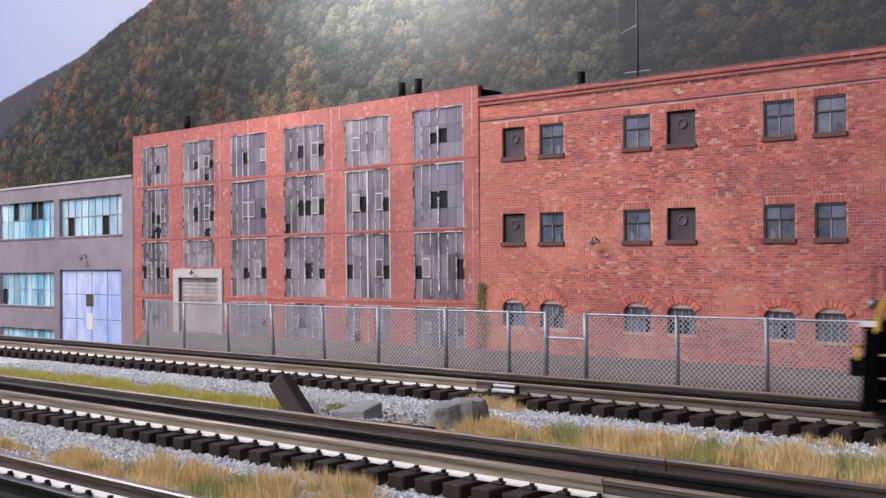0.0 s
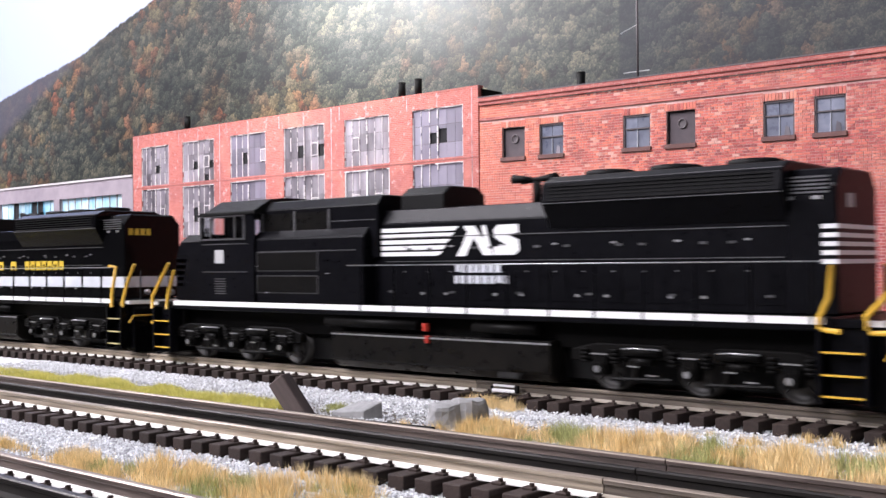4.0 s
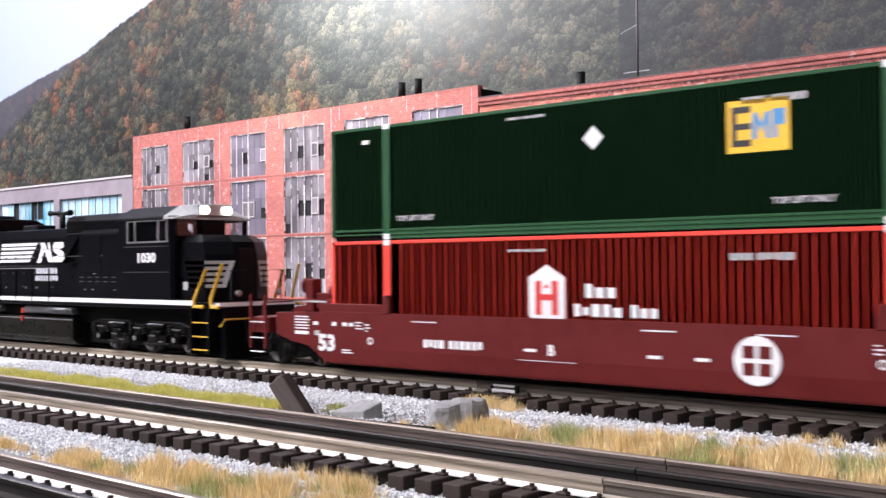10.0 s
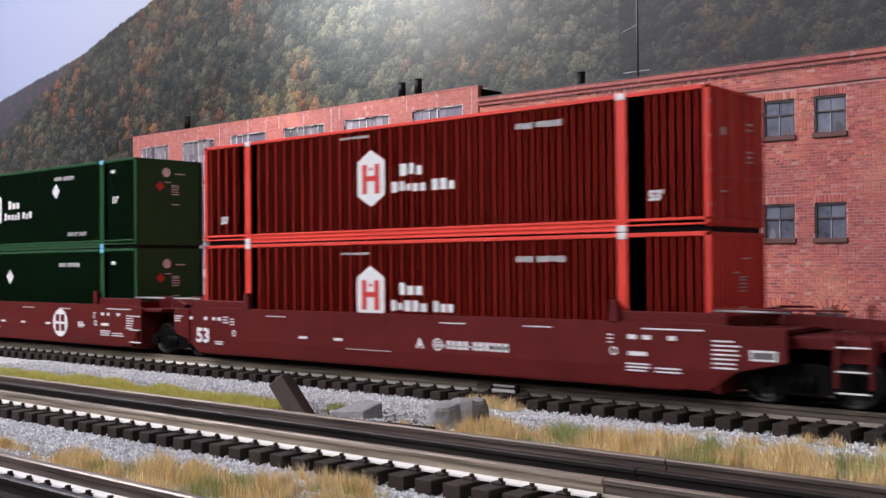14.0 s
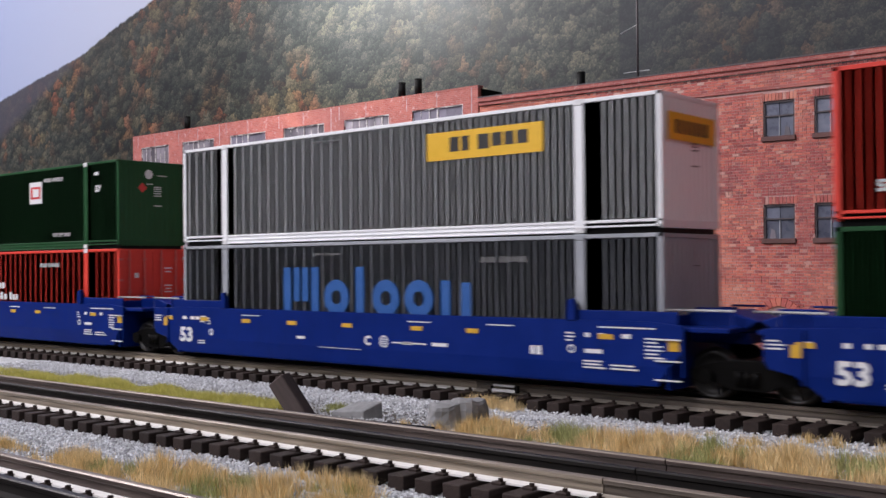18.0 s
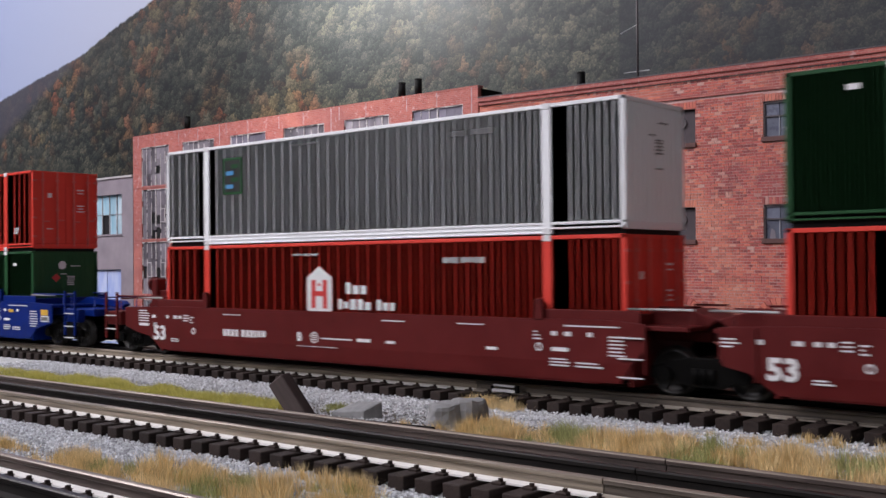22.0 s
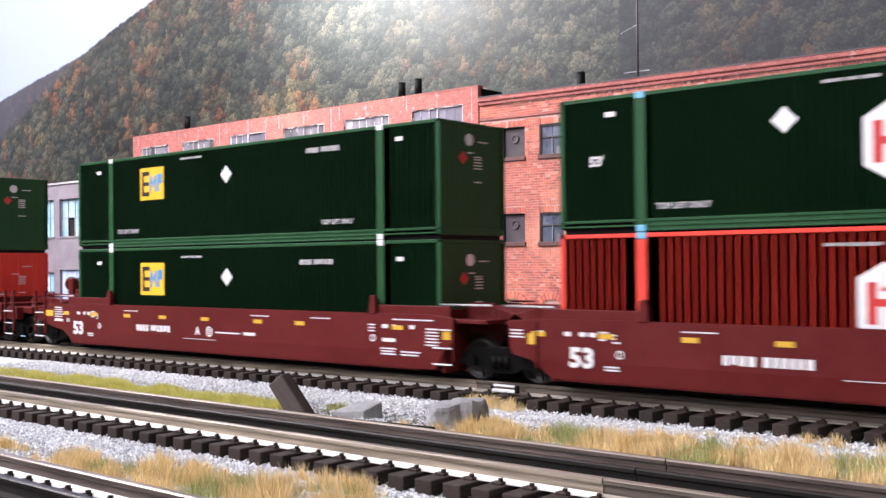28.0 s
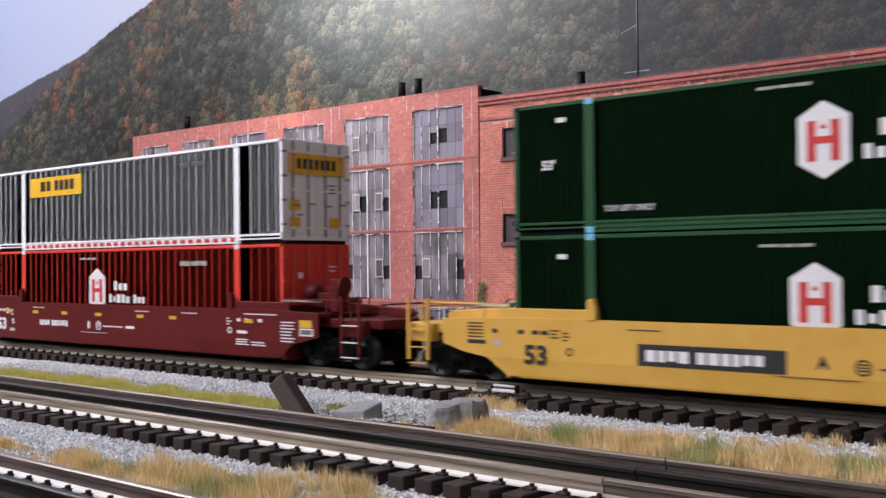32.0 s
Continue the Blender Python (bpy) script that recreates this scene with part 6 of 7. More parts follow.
def well_car(s0, paint, label, left_end, right_end, seed, marks=M_WHITE, yellow_marks=False, medallion=None, num="53", reporting=(4, 6), dark_panel=False, rep=70, unit=("B", 147), dashes=(), num_at=-8, stands=(True, False)):
    """s0: x of the left end of its containers at the start. Ends: length to the coupler face, or 0 where it shares a truck."""
    L, mid = 336.4, 168.2
    t = thing("well_car", (s0 + mid, 0, 0), label, "well car", "well cars")
    MOVING.append((t, s0 + mid))
    a, b = -mid, mid
    for s in (-1, 1):
        xl, xr = (a - 42 if left_end else a - 27), (b + 33 if right_end else b + 11)
        bend = b + 12 if right_end else b + 4
        out = [(xl, 24), (xl, 36.3), (a + 6, WELL_TOP), (b - 6, WELL_TOP), (xr, 36.3), (xr, 23 if right_end else 25.5), (bend, 18.4), (a - 15, 18.4), (max(xl + 2, a - 29), 20.5)]
        y0, y1 = min(s * 29.2, s * 30.4), max(s * 29.2, s * 30.4)
        part("side_sill", prism(bm_new(), out, "y", y0, y1, 0.3), paint, t)
        # the lower part of the side leans inwards
        bm = bm_new()
        rim = [(a - 15, 30.4, 18.7), (bend, 30.4, 18.7), (bend - (12 if right_end else 6), 29.4, 10.3), (a - 3, 29.4, 10.3)]
        outer = [bm.verts.new((x, s * y, z)) for x, y, z in rim]
        inner = [bm.verts.new((x, s * (y - 1.2), z)) for x, y, z in rim]
        bm.faces.new(outer)
        bm.faces.new(list(reversed(inner)))
        for k in range(4):
            bm.faces.new((outer[k], inner[k], inner[(k + 1) % 4], outer[(k + 1) % 4]))
        bmesh.ops.recalc_face_normals(bm, faces=bm.faces[:])
        part("lower_panel", bm, paint, t)
        part("bottom_flange", box(bm_new(), a + 2, b - 12, min(s * 26.6, s * 29.0), max(s * 26.6, s * 29.0), 9.6, 10.4), paint, t)
        for u0, u1 in ((a - 8, a + 47), (b - 47, b + 8)):
            part("raised_side", box(bm_new(), u0, u1, min(s * 28.2, s * 29.2), max(s * 28.2, s * 29.2), 35, 41.8, 0.3), paint, t)
        for u in (a + 44, b - 44):
            part("guide_post", prism(bm_new(), [(u - 2.6, 37), (u + 2.6, 37), (u + 2.6, 43), (u + 1.2, 47), (u - 1.8, 46.2)], "y", min(s * 28.0, s * 31), max(s * 28.0, s * 31), 0.4), paint, t)
    part("well_floor", box(bm_new(), a, b, -28, 28, 10.5, 12), M_UNDER, t)
    for e, s in ((a, -1), (b, 1)):
        part("bulkhead", box(bm_new(), min(e - s * -2, e + s * 4), max(e - s * -2, e + s * 4), -29, 29, 9, 40, 0.3), paint, t)
        end = (left_end if s < 0 else right_end)
        reach = end - 8 if end else 30
        plat = bm_new()
        lo, hi = min(e, e + s * reach), max(e, e + s * reach)
        box(plat, lo, hi, -20 if end else -9, 20 if end else 9, 28, 33, 0.4)
        box(plat, min(e, e + s * 30), max(e, e + s * 30), -28.5, 28.5, 33.5, 35.5, 0.3)
        part("end_platform", plat, paint, t)
        for y in (-17, 17):
            part("end_rail", pipe(bm_new(), [(e + s * 26, y, 35), (e + s * 26, y, 43), (e + s * 10, y, 43)], 0.55, 6), paint, t)
        part("corner_rail", pipe(bm_new(), [(e + s * 2, -29, 42.6), (e + s * 32, -27, 42.6)], 0.55, 6), M_PALEGREY, t)
        lx = e + s * (4 if s > 0 else 18) if not end else e + s * (reach - 14)
        for z in (13, 21, 30) if end or s > 0 else ():
            part("ladder_rung", box(bm_new(), lx - 6, lx + 6, -31.5, -30.2, z, z + 0.55), M_WHITE if paint is not M_CARYELLOW else paint, t)
        sd = bm_new()
        for u in (lx - 7, lx + 6) if end else (lx + 6.5,):
            box(sd, u, u + (1.5 if end else 0.8), -31.2, -30.0, 15, 36 if not end else 46)
        part("ladder_side", sd, paint, t)
        if end:
            part("draft_gear", box(bm_new(), min(e + s * 20, e + s * (end - 10)), max(e + s * 20, e + s * (end - 10)), -7, 7, 16, 28, 0.5), M_UNDER, t)
            coupler(t, e + s * (end - 14), s, 20, 10)
            for y in (-26, 26):
                part("corner_step", box(bm_new(), lx - 8, lx + 8, y - 2.5, y + 2.5, 24, 33, 0.4), paint, t)
            top_rail = bm_new()
            pipe(top_rail, [(e + s * 3, -28, 35), (e + s * 3, -28, 43.5), (e + s * (reach - 16), -28, 43.5), (e + s * (reach - 16), -28, 33)], 0.5, 6)
            pipe(top_rail, [(e + s * (reach - 4), -17, 33), (e + s * (reach - 4), -17, 41), (e + s * (reach - 4), 17, 41), (e + s * (reach - 4), 17, 33)], 0.5, 6)
            part("platform_rail", top_rail, paint, t)
            part("end_arm", prism(bm_new(), [(e + s * 6, 36), (e + s * 20, 40.5), (e + s * (reach - 6), 38), (e + s * (reach - 2), 35.5), (e + s * (reach - 6), 33)], "y", 6, 11, 0.4), paint, t)
        if end and stands[0 if s < 0 else 1]:
            bp = bm_new()
            box(bp, min(e + s * 27, e + s * 34), max(e + s * 27, e + s * 34), -16, -8, 36, 55, 0.8)
            rod(bp, (e + s * 33.8, -12, 51), (e + s * 36, -12, 51), 5.0, 16)
            part("brake_stand", bp, paint, t)
            part("brake_arm", prism(bm_new(), [(e + s * 27, 38), (e + s * 27, 47), (e + s * 12, 47), (e + s * 6, 44), (e + s * 6, 40)], "y", -14, -9, 0.5), paint, t)
            part("brake_cylinder", lathe(bm_new(), [(e + s * 15, 2.5), (e + s * 14, 4.4), (e + s * 6, 5.2), (e + s * 5, 3)], 16, "x", (0, -12, 47.5)), paint, t)
        if not end:
            part("end_ledge", prism(bm_new(), [(e + s * 4, 34), (e + s * 30, 34), (e + s * 36, 38), (e + s * 22, 42), (e + s * 4, 41)], "y", -13, 13, 0.5), paint, t)
    car_truck(t, a - 36.5)
    if right_end:
        car_truck(t, b + 36.5)
    # stencils along the near side
    rnd = random.Random(seed)
    y = -30.55
    m53 = M_BLACKMARK if paint is M_CARYELLOW else M_WHITE
    lettering("size_mark", num, 8.4, m53, t, (a + num_at, y, 16.6), 1.12)
    def lines(u0, u1, z0, step, n):
        for k in range(n):
            plate("stencil", u0, u1 - rnd.uniform(0, 3), z0 + k * step, z0 + k * step + 0.65, m53, t, y)
    if not dark_panel:
        lines(a + num_at + 18.5, a + num_at + 27, 15.6, 1.3, 2)
    for u in (a - 11, a + 4, a + 12, a + 17, b - 37, b - 30, b - 18):
        plate("stencil", u, u + rnd.uniform(2.6, 4.2), 30.0, 31.9, m53, t, y)
    lines(a + 22, a + 28, 28.6, 1.6, 3)
    lines(a + 29, a + 33, 27.6, 1.6, 3)
    part("stencil_ring", hoop(bm_new(), a + 32.5, 22.8, 1.2, 1.9, y, y + 0.1, 16), m53, t)
    part("stencil_ring", hoop(bm_new(), b - 44, 24.6, 1.2, 1.9, y, y + 0.1, 16), m53, t)
    lines(b - 47, b - 42, 28.0, 1.6, 3)
    plate("stencil", b - 37, b - 28, 23.0, 24.8, m53, t, y)
    lines(b - 38, b - 26, 16.4, 1.4, 3)
    lines(b - 24, b - 10, 16.4, 1.5, 2)
    plate("stencil", b - 30, b - 2, 34.3, 34.9, m53, t, y)
    if left_end:
        lines(a - 26, a - 14, 27.6, 1.6, 5)
        plate("stencil", a - 26, a - 15, 24.6, 26.4, m53, t, y)
        plate("stencil", a - 10, a - 6, 24.4, 27.0, M_PALEGREY, t, y)
    else:
        lines(a - 26, a - 18, 28.4, 1.5, 3)
    if right_end:
        lines(b + 2, b + 14, 19.5, 1.8, 7)
        plate("inspection_panel", b + 18, b + 29, 23.4, 27.6, m53, t, y, "framed inspection stencil")
        plate("inspection_mark", b + 19, b + 28, 24.2, 26.8, M_DGREY, t, y - 0.12)
    else:
        lines(b - 7, b + 2, 22, 1.6, 6)
    for u in (a + 62, mid * 0.15, b - 92):
        plate("stencil", u, u + 16, 33.5, 34.0, m53, t, y)
    if dark_panel:
        plate("number_panel", a + 67, a + 132, 18.8, 28, M_BLACKMARK, t, y, "black reporting panel")
        bars("reporting_mark", reporting, 4.8, M_WHITE, t, a + 71, y - 0.12, 20.8, 0.45, 0.86)
        lettering("unit_letter", "A", 4.4, M_BLACKMARK, t, (a + 144, y, 22))
    else:
        bars("reporting_mark", reporting, 4.0, m53, t, a + rep, y, 21.1, 0.5, 0.68)
        lettering("unit_letter", unit[0], 4.6, m53, t, (a + unit[1], y, 20.9))
        for u in dashes:
            plate("stencil", a + u, a + u + 6.5, 22.0, 23.4, m53, t, y)
    plate("stencil", a + 128, a + 160, 17.9, 18.15, m53, t, y - 0.1)
    if yellow_marks:
        for u in (a - 14, a + 22, a + 62, a + 102, a + 146, a + 196, a + 232, b - 30):
            plate("reflector", u, u + 7.5, 29.4, 31.6, M_YELLOW, t, y - 0.12, "yellow reflector strip")
        for u in ([a - 38] if left_end else []) + ([b + 18] if right_end else []):
            plate("end_placard", u, u + 10, 28.0, 32.2, M_YELLOW, t, y - 0.14, "yellow placard")
        for u in ([] if left_end else [a - 16]) + ([] if right_end else [b + 4]):
            plate("end_placard", u, u + 5, 25.5, 30.5, M_YELLOW, t, y - 0.14, "yellow placard")
    if medallion is not None:
        c = a + medallion
        part("medallion", lathe(bm_new(), [(y, 9.8), (y - 0.12, 9.8)], 36, "y", (c, 0, 23.5)), M_WHITE, t, "white round medallion")
        bm = bm_new()
        for dx in (-3.4, 3.4):
            for dz in (-3.4, 3.4):
                box(bm, c + dx - 2.5, c + dx + 2.5, y - 0.3, y - 0.16, 23.5 + dz - 2.5, 23.5 + dz + 2.5, 0.05)
        part("medallion_mark", bm, M_MAROON, t)
    else:
        c = a + unit[1] + 14
        part("plate_mark", hoop(bm_new(), c, 23, 2.4, 3.1, y, y + 0.1, 20), m53, t)
        for k in (-1.1, 0, 1.1):
            plate("plate_mark", c - 1.8, c + 1.8, 22.8 + k, 23.3 + k, m53, t, y)
        plate("stencil", c + 6, c + 29, 22.4, 23.1, m53, t, y)
        plate("stencil", c + 33, c + 43, 22.0, 23.7, m53, t, y)
    return t


# ---- containers ----
def corrugated(L, z0, z1, period, depth, y_out, s, gaps):
    """A folded side panel with its folds cut by flat posts."""
    bm = bm_new()
    pts = []
    x = 2.4
    k = 0
    while x < L - 2.4:
        flat = any(g0 - period < x < g1 for g0, g1 in gaps)
        pts.append((x, 0.0))
        if not flat:
            pts += [(x + period * 0.38, 0.0), (x + period * 0.5, depth), (x + period * 0.88, depth)]
        x += period
    pts.append((L - 2.4, 0.0))
    lo = [bm.verts.new((px, y_out - s * d, z0)) for px, d in pts]
    hi = [bm.verts.new((px, y_out - s * d, z1)) for px, d in pts]
    for i in range(len(pts) - 1):
        bm.faces.new((lo[i], lo[i + 1], hi[i + 1], hi[i]) if s < 0 else (lo[i + 1], lo[i], hi[i], hi[i + 1]))
    # thickness inwards
    ret = bmesh.ops.solidify(bm, geom=bm.faces[:], thickness=0.4)
    return bm


def container(s0, z0, paint, style, logos, label, posts=(41.5, 294.9), caps=M_WHITE, door_right=True, seed=0, dz=0.0):
    """s0: x of its left end at the start; z0: height of its underside."""
    L, W, H = 336.4, 53.4, 60.0
    t = thing("shipping_container", (s0, 0, z0), label, "container", "containers")
    MOVING.append((t, s0))
    fine = paint is M_CGREEN
    period, depth = (3.6, 0.2) if fine else (7.55, 0.38 if paint is M_CWHITE else 0.5)
    gaps = [(p - 3, p + 3) for p in posts]
    for s in (-1, 1):
        key = ("panel", style, s, paint.name, posts)
        me = shared(key, lambda: to_mesh("side_panel", corrugated(L, 5.2, H - 1.6, period, depth, s * (W / 2 - 0.3), s, gaps), paint))
        part("side_panel", me, None, t)
    key = ("frame", style, paint.name, posts)

    def rails():
        bm = bm_new()
        for s in (-1, 1):
            y0, y1 = min(s * (W / 2 - 1.4), s * W / 2), max(s * (W / 2 - 1.4), s * W / 2)
            box(bm, 0, L, y0, y1, H - 1.8, H, 0.2)
            box(bm, 0, L, y0, y1, 4.4, 5.6, 0.15)
            ya, yb = min(s * (W / 2 - 1.6), s * (W / 2 - 0.45)), max(s * (W / 2 - 1.6), s * (W / 2 - 0.45))
            box(bm, posts[0] - 1, posts[1] + 1, ya, yb, 0.5, 5.0)
            box(bm, posts[0] - 1, posts[1] + 1, y0, y1, 0.4, 1.1, 0.15)
            box(bm, 0, L, y0, y1, 2.4, 3.2, 0.1)
            for x0, x1 in ((0, 2.6), (L - 2.6, L)):
                box(bm, x0, x1, y0, y1, 2.2, H, 0.2)
        return to_mesh("frame", bm, paint)
    part("frame", shared(key, rails), None, t)

    def floor():
        # Black block hangs below the floor to paint the gap's shade between tiers.
        return to_mesh("floor", box(bm_new(), 1, L - 1, -W / 2 + 2.4, W / 2 - 2.4, -2.2, 4.4), M_BLACK_FLAT)
    part("floor", shared("container_floor", floor), None, t)
    part("roof", shared(("roof", paint.name), lambda: to_mesh("roof", box(bm_new(), 0.6, L - 0.6, -W / 2 + 0.6, W / 2 - 0.6, H - 1.2, H - 0.5), paint)), None, t)
    for p in posts:
        for s in (-1, 1):
            y0, y1 = min(s * (W / 2 - 1.2), s * (W / 2 + 0.1)), max(s * (W / 2 - 1.2), s * (W / 2 + 0.1))
            part("lifting_post", shared(("post", paint.name, p, s), lambda: to_mesh("lifting_post", box(bm_new(), p - 2.6, p + 2.6, y0, y1, 0.2, H + 0.2, 0.2), paint)), None, t)
        for z in (0.1, H - 2.6):
            part("corner_casting", box(bm_new(), p - 2.3, p + 2.3, -W / 2 - 0.35, -W / 2 + 1.5, z, z + 2.9, 0.25), caps, t)
    m_rod = M_RODRED if paint is M_CRED else M_LOCKROD
    m_end = M_WHITE if paint not in (M_CWHITE, M_CGREY) else M_DGREY
    # ends: plain folded front, doors with lock rods
    for s, e in ((-1, 0), (1, L)):
        doors = (s > 0) == door_right
        x0, x1 = min(e - s * 0.4, e - s * 1.2), max(e - s * 0.4, e - s * 1.2)
        if doors:
            for y0, y1 in ((-W / 2 + 1.4, -0.15), (0.15, W / 2 - 1.4)):
                d = part("door", box(bm_new(), x0, x1, y0, y1, 5.4, H - 1.8, 0.15), paint, t)
                for k in (0.25, 0.72):
                    y = y0 + (y1 - y0) * k
                    part("lock_rod", rod(bm_new(), (e + s * 0.5, y, 3.5), (e + s * 0.5, y, H - 1), 0.62, 6), m_rod, d, "pale lock rod")
                    part("rod_handle", box(bm_new(), min(e + s * 0.6, e + s * 1.2), max(e + s * 0.6, e + s * 1.2), y - 0.4, y + 5.2, 21 + 2 * k, 22 + 2 * k, 0.15), m_rod, d)
                    for z in (8, 30, 52):
                        part("rod_bracket", box(bm_new(), min(e, e + s * 1.1), max(e, e + s * 1.1), y - 1.3, y + 1.3, z, z + 1.5, 0.1), paint if paint is M_CWHITE else m_rod, d)
                hy = y0 if y0 < -1 else y1
                for z in (10, 24, 38, 52):
                    part("hinge", box(bm_new(), min(e - s * 0.5, e + s * 0.5), max(e - s * 0.5, e + s * 0.5), hy - 1.6, hy + 1.6, z, z + 1.4, 0.15), m_rod, d)
                for z, wz, wy in ((46, 1.0, 6), (43.6, 0.8, 5), (34, 0.8, 6), (31.8, 0.8, 4), (29.6, 0.8, 6)) if y0 > -1 else ((40, 3.4, 3.4), (16, 0.8, 5)):
                    yc = y0 + (y1 - y0) * 0.49
                    part("door_stencil", box(bm_new(), min(e, e + s * 0.12) - s * 0.35, max(e, e + s * 0.12) - s * 0.35, yc - wy / 2, yc + wy / 2, z, z + wz), m_end, d)
        else:
            fd = 0.15 if fine else 0.7
            fold, y = [], -W / 2 + 1.4
            while y < W / 2 - 4:
                fold += [(e - s * (0.3 + fd), y), (e - s * 0.3, y + 0.6), (e - s * 0.3, y + 2.4), (e - s * (0.3 + fd), y + 3.0)]
                y += 4.1
            fold += [(e - s * 1.2, W / 2 - 1.4), (e - s * 1.7, W / 2 - 1.4), (e - s * 1.7, -W / 2 + 1.4)]
            bm = prism(bm_new(), fold, "z", 5.2, H - 1.8)
            part("end_wall", bm, paint, t)
            if s > 0:
                ex = L - 0.28
                for yy, zz, wy, wz in ((8, 50, 8, 1.0), (4, 42, 6, 2.2), (4, 36, 6, 7.0), (4, 29, 6, 2.0), (-2, 44, 5, 0.8)) if paint is not M_CGREY else ((4, 47, 6, 0.8),):
                    for k in range(max(1, int(wz / 1.6))):
                        part("end_stencil", box(bm_new(), ex, ex + 0.12, yy - wy / 2, yy + wy / 2, zz + k * 1.6 + dz, zz + k * 1.6 + 0.6 + dz), m_end, t)
                if fine:
                    part("end_placard", prism(bm_new(), [(-8, 38 + dz), (-4.5, 41.5 + dz), (-8, 45 + dz), (-11.5, 41.5 + dz)], "x", ex, ex + 0.12), M_LRED, t)
                    part("end_mark", lathe(bm_new(), [(ex, 3.2), (ex + 0.12, 3.2)], 18, "x", (0, -3, 51 + dz)), M_WHITE, t)
        part("end_beam", box(bm_new(), min(e, e - s * 2.4), max(e, e - s * 2.4), -W / 2 + 1.4, W / 2 - 1.4, 1.6, 5.2, 0.2), paint, t)
        part("end_beam", box(bm_new(), min(e, e - s * 2.4), max(e, e - s * 2.4), -W / 2 + 1.4, W / 2 - 1.4, H - 2.2, H - 0.2, 0.2), paint, t)
    y = -W / 2 + 0.2
    m = M_WHITE if paint is not M_CWHITE and paint is not M_CGREY else M_DGREY
    for kind, *q in logos:
        if len(q) == 2:
            q = (q[0], q[1] + dz)
        if kind == "hub":
            x, zc = q
            hexagon = [(x - 10, zc - 9), (x, zc - 15), (x + 10, zc - 9), (x + 10, zc + 9), (x, zc + 15), (x - 10, zc + 9)]
            part("emblem", prism(bm_new(), hexagon, "y", y, y + 0.2), M_WHITE, t, "white hexagon emblem")
            bm = bm_new()
            for u in (-6.3, 2.9):
                box(bm, x + u, x + u + 3.4, y - 0.14, y - 0.02, zc - 8.2, zc + 7.4)
            box(bm, x - 2.9, x + 2.9, y - 0.14, y - 0.02, zc - 1.5, zc + 1.3)
            prism(bm, [(x - 1.6, zc + 4.2), (x + 1.6, zc + 4.2), (x, zc + 6.4)], "y", y - 0.14, y - 0.02)
            part("emblem_mark", bm, M_LRED, t)
            bars("lettering", (3,), 6.2, M_WHITE, t, x + 21, y, zc + 0.0, 0.5, 0.7, True)
            bars("lettering", (5, 3), 5.6, M_WHITE, t, x + 15, y, zc - 8.4, 0.5, 0.68, True)
        elif kind == "panel":
            x, zc = q
            plate("sign_panel", x - 13, x + 13, zc - 10.5, zc + 10.5, M_SIGN, t, y, "yellow square company panel")
            bm = bm_new()
            box(bm, x - 11, x - 8.8, y - 0.14, y - 0.02, zc - 8, zc + 8)
            for z0, z1 in ((-8, -5.4), (-1.2, 1.2), (5.4, 8)):
                box(bm, x - 8.8, x - 2.8, y - 0.14, y - 0.02, zc + z0, zc + z1)
            part("sign_mark", bm, M_BLACKMARK, t)
            bm = bm_new()
            prism(bm, [(x - 2.4, zc - 5.4), (x - 0.4, zc - 5.4), (x, zc + 1.4), (x + 1.6, zc - 3), (x + 3.2, zc + 1.4), (x + 3.4, zc - 5.4), (x + 5.2, zc - 5.4), (x + 5.2, zc + 5.2), (x + 3.4, zc + 5.2), (x + 1.6, zc + 0.6), (x - 0.4, zc + 5.2), (x - 2, zc + 5.2)], "y", y - 0.14, y - 0.02)
            box(bm, x + 6.2, x + 8.0, y - 0.14, y - 0.02, zc - 5.4, zc + 6)
            box(bm, x + 8.0, x + 11.2, y - 0.14, y - 0.02, zc - 0.4, zc + 6)
            part("sign_mark", bm, M_SIGNBLUE, t)
        elif kind == "diamond":
            x, zc = q
            part("placard", prism(bm_new(), [(x - 5.4, zc), (x, zc - 5.4), (x + 5.4, zc), (x, zc + 5.4)], "y", y, y + 0.2), M_WHITE, t, "white diamond placard")
        elif kind == "banner":
            x0, zc = q
            plate("banner", x0, x0 + 71, zc - 7, zc + 7, M_SIGN, t, y - 0.1, "yellow banner panel")
            bars("lettering", (2, 4), 7.2, M_BLACKMARK, t, x0 + 15, y - 0.2, zc - 3.1, 0.4, 0.85)
            ex = L + 0.7
            part("end_banner", box(bm_new(), ex - 0.2, ex, -22, 22, zc - 6, zc + 6), M_SIGN, t)
            bm = bm_new()
            for k in range(7):
                box(bm, ex, ex + 0.12, -16 + k * 4.6, -13 + k * 4.6, zc - 3, zc + 3)
            part("end_lettering", bm, M_BLACKMARK, t)
        elif kind == "big":
            x0, zb = q
            bm = bm_new()
            for u0, u1, lo, hi in ((0, 6, 0, 26), (8.5, 13.5, 7, 26), (15.5, 20.5, 7, 26), (23, 29, 0, 26), (58, 64, 0, 26), (118, 124, 0, 19), (131, 137, 0, 18)):
                box(bm, x0 + u0, x0 + u1, y - 0.3, y - 0.2, zb + lo, zb + hi)
            part("lettering", bm, M_LBLUE, t, "large blue company lettering")["kind"] = "stuff"
            for c in (43, 80, 103):
                part("lettering", hoop(bm_new(), x0 + c, zb + 9.6, 3.8, 9.6, y - 0.3, y - 0.2), M_LBLUE, t)
        elif kind == "square":
            x, zc = q
            plate("sign_panel", x - 9, x + 9, zc - 8, zc + 8, M_WHITE, t, y, "white square company panel")
            plate("sign_mark", x - 7, x + 7, zc - 4.5, zc + 4.5, M_LRED, t, y - 0.14)
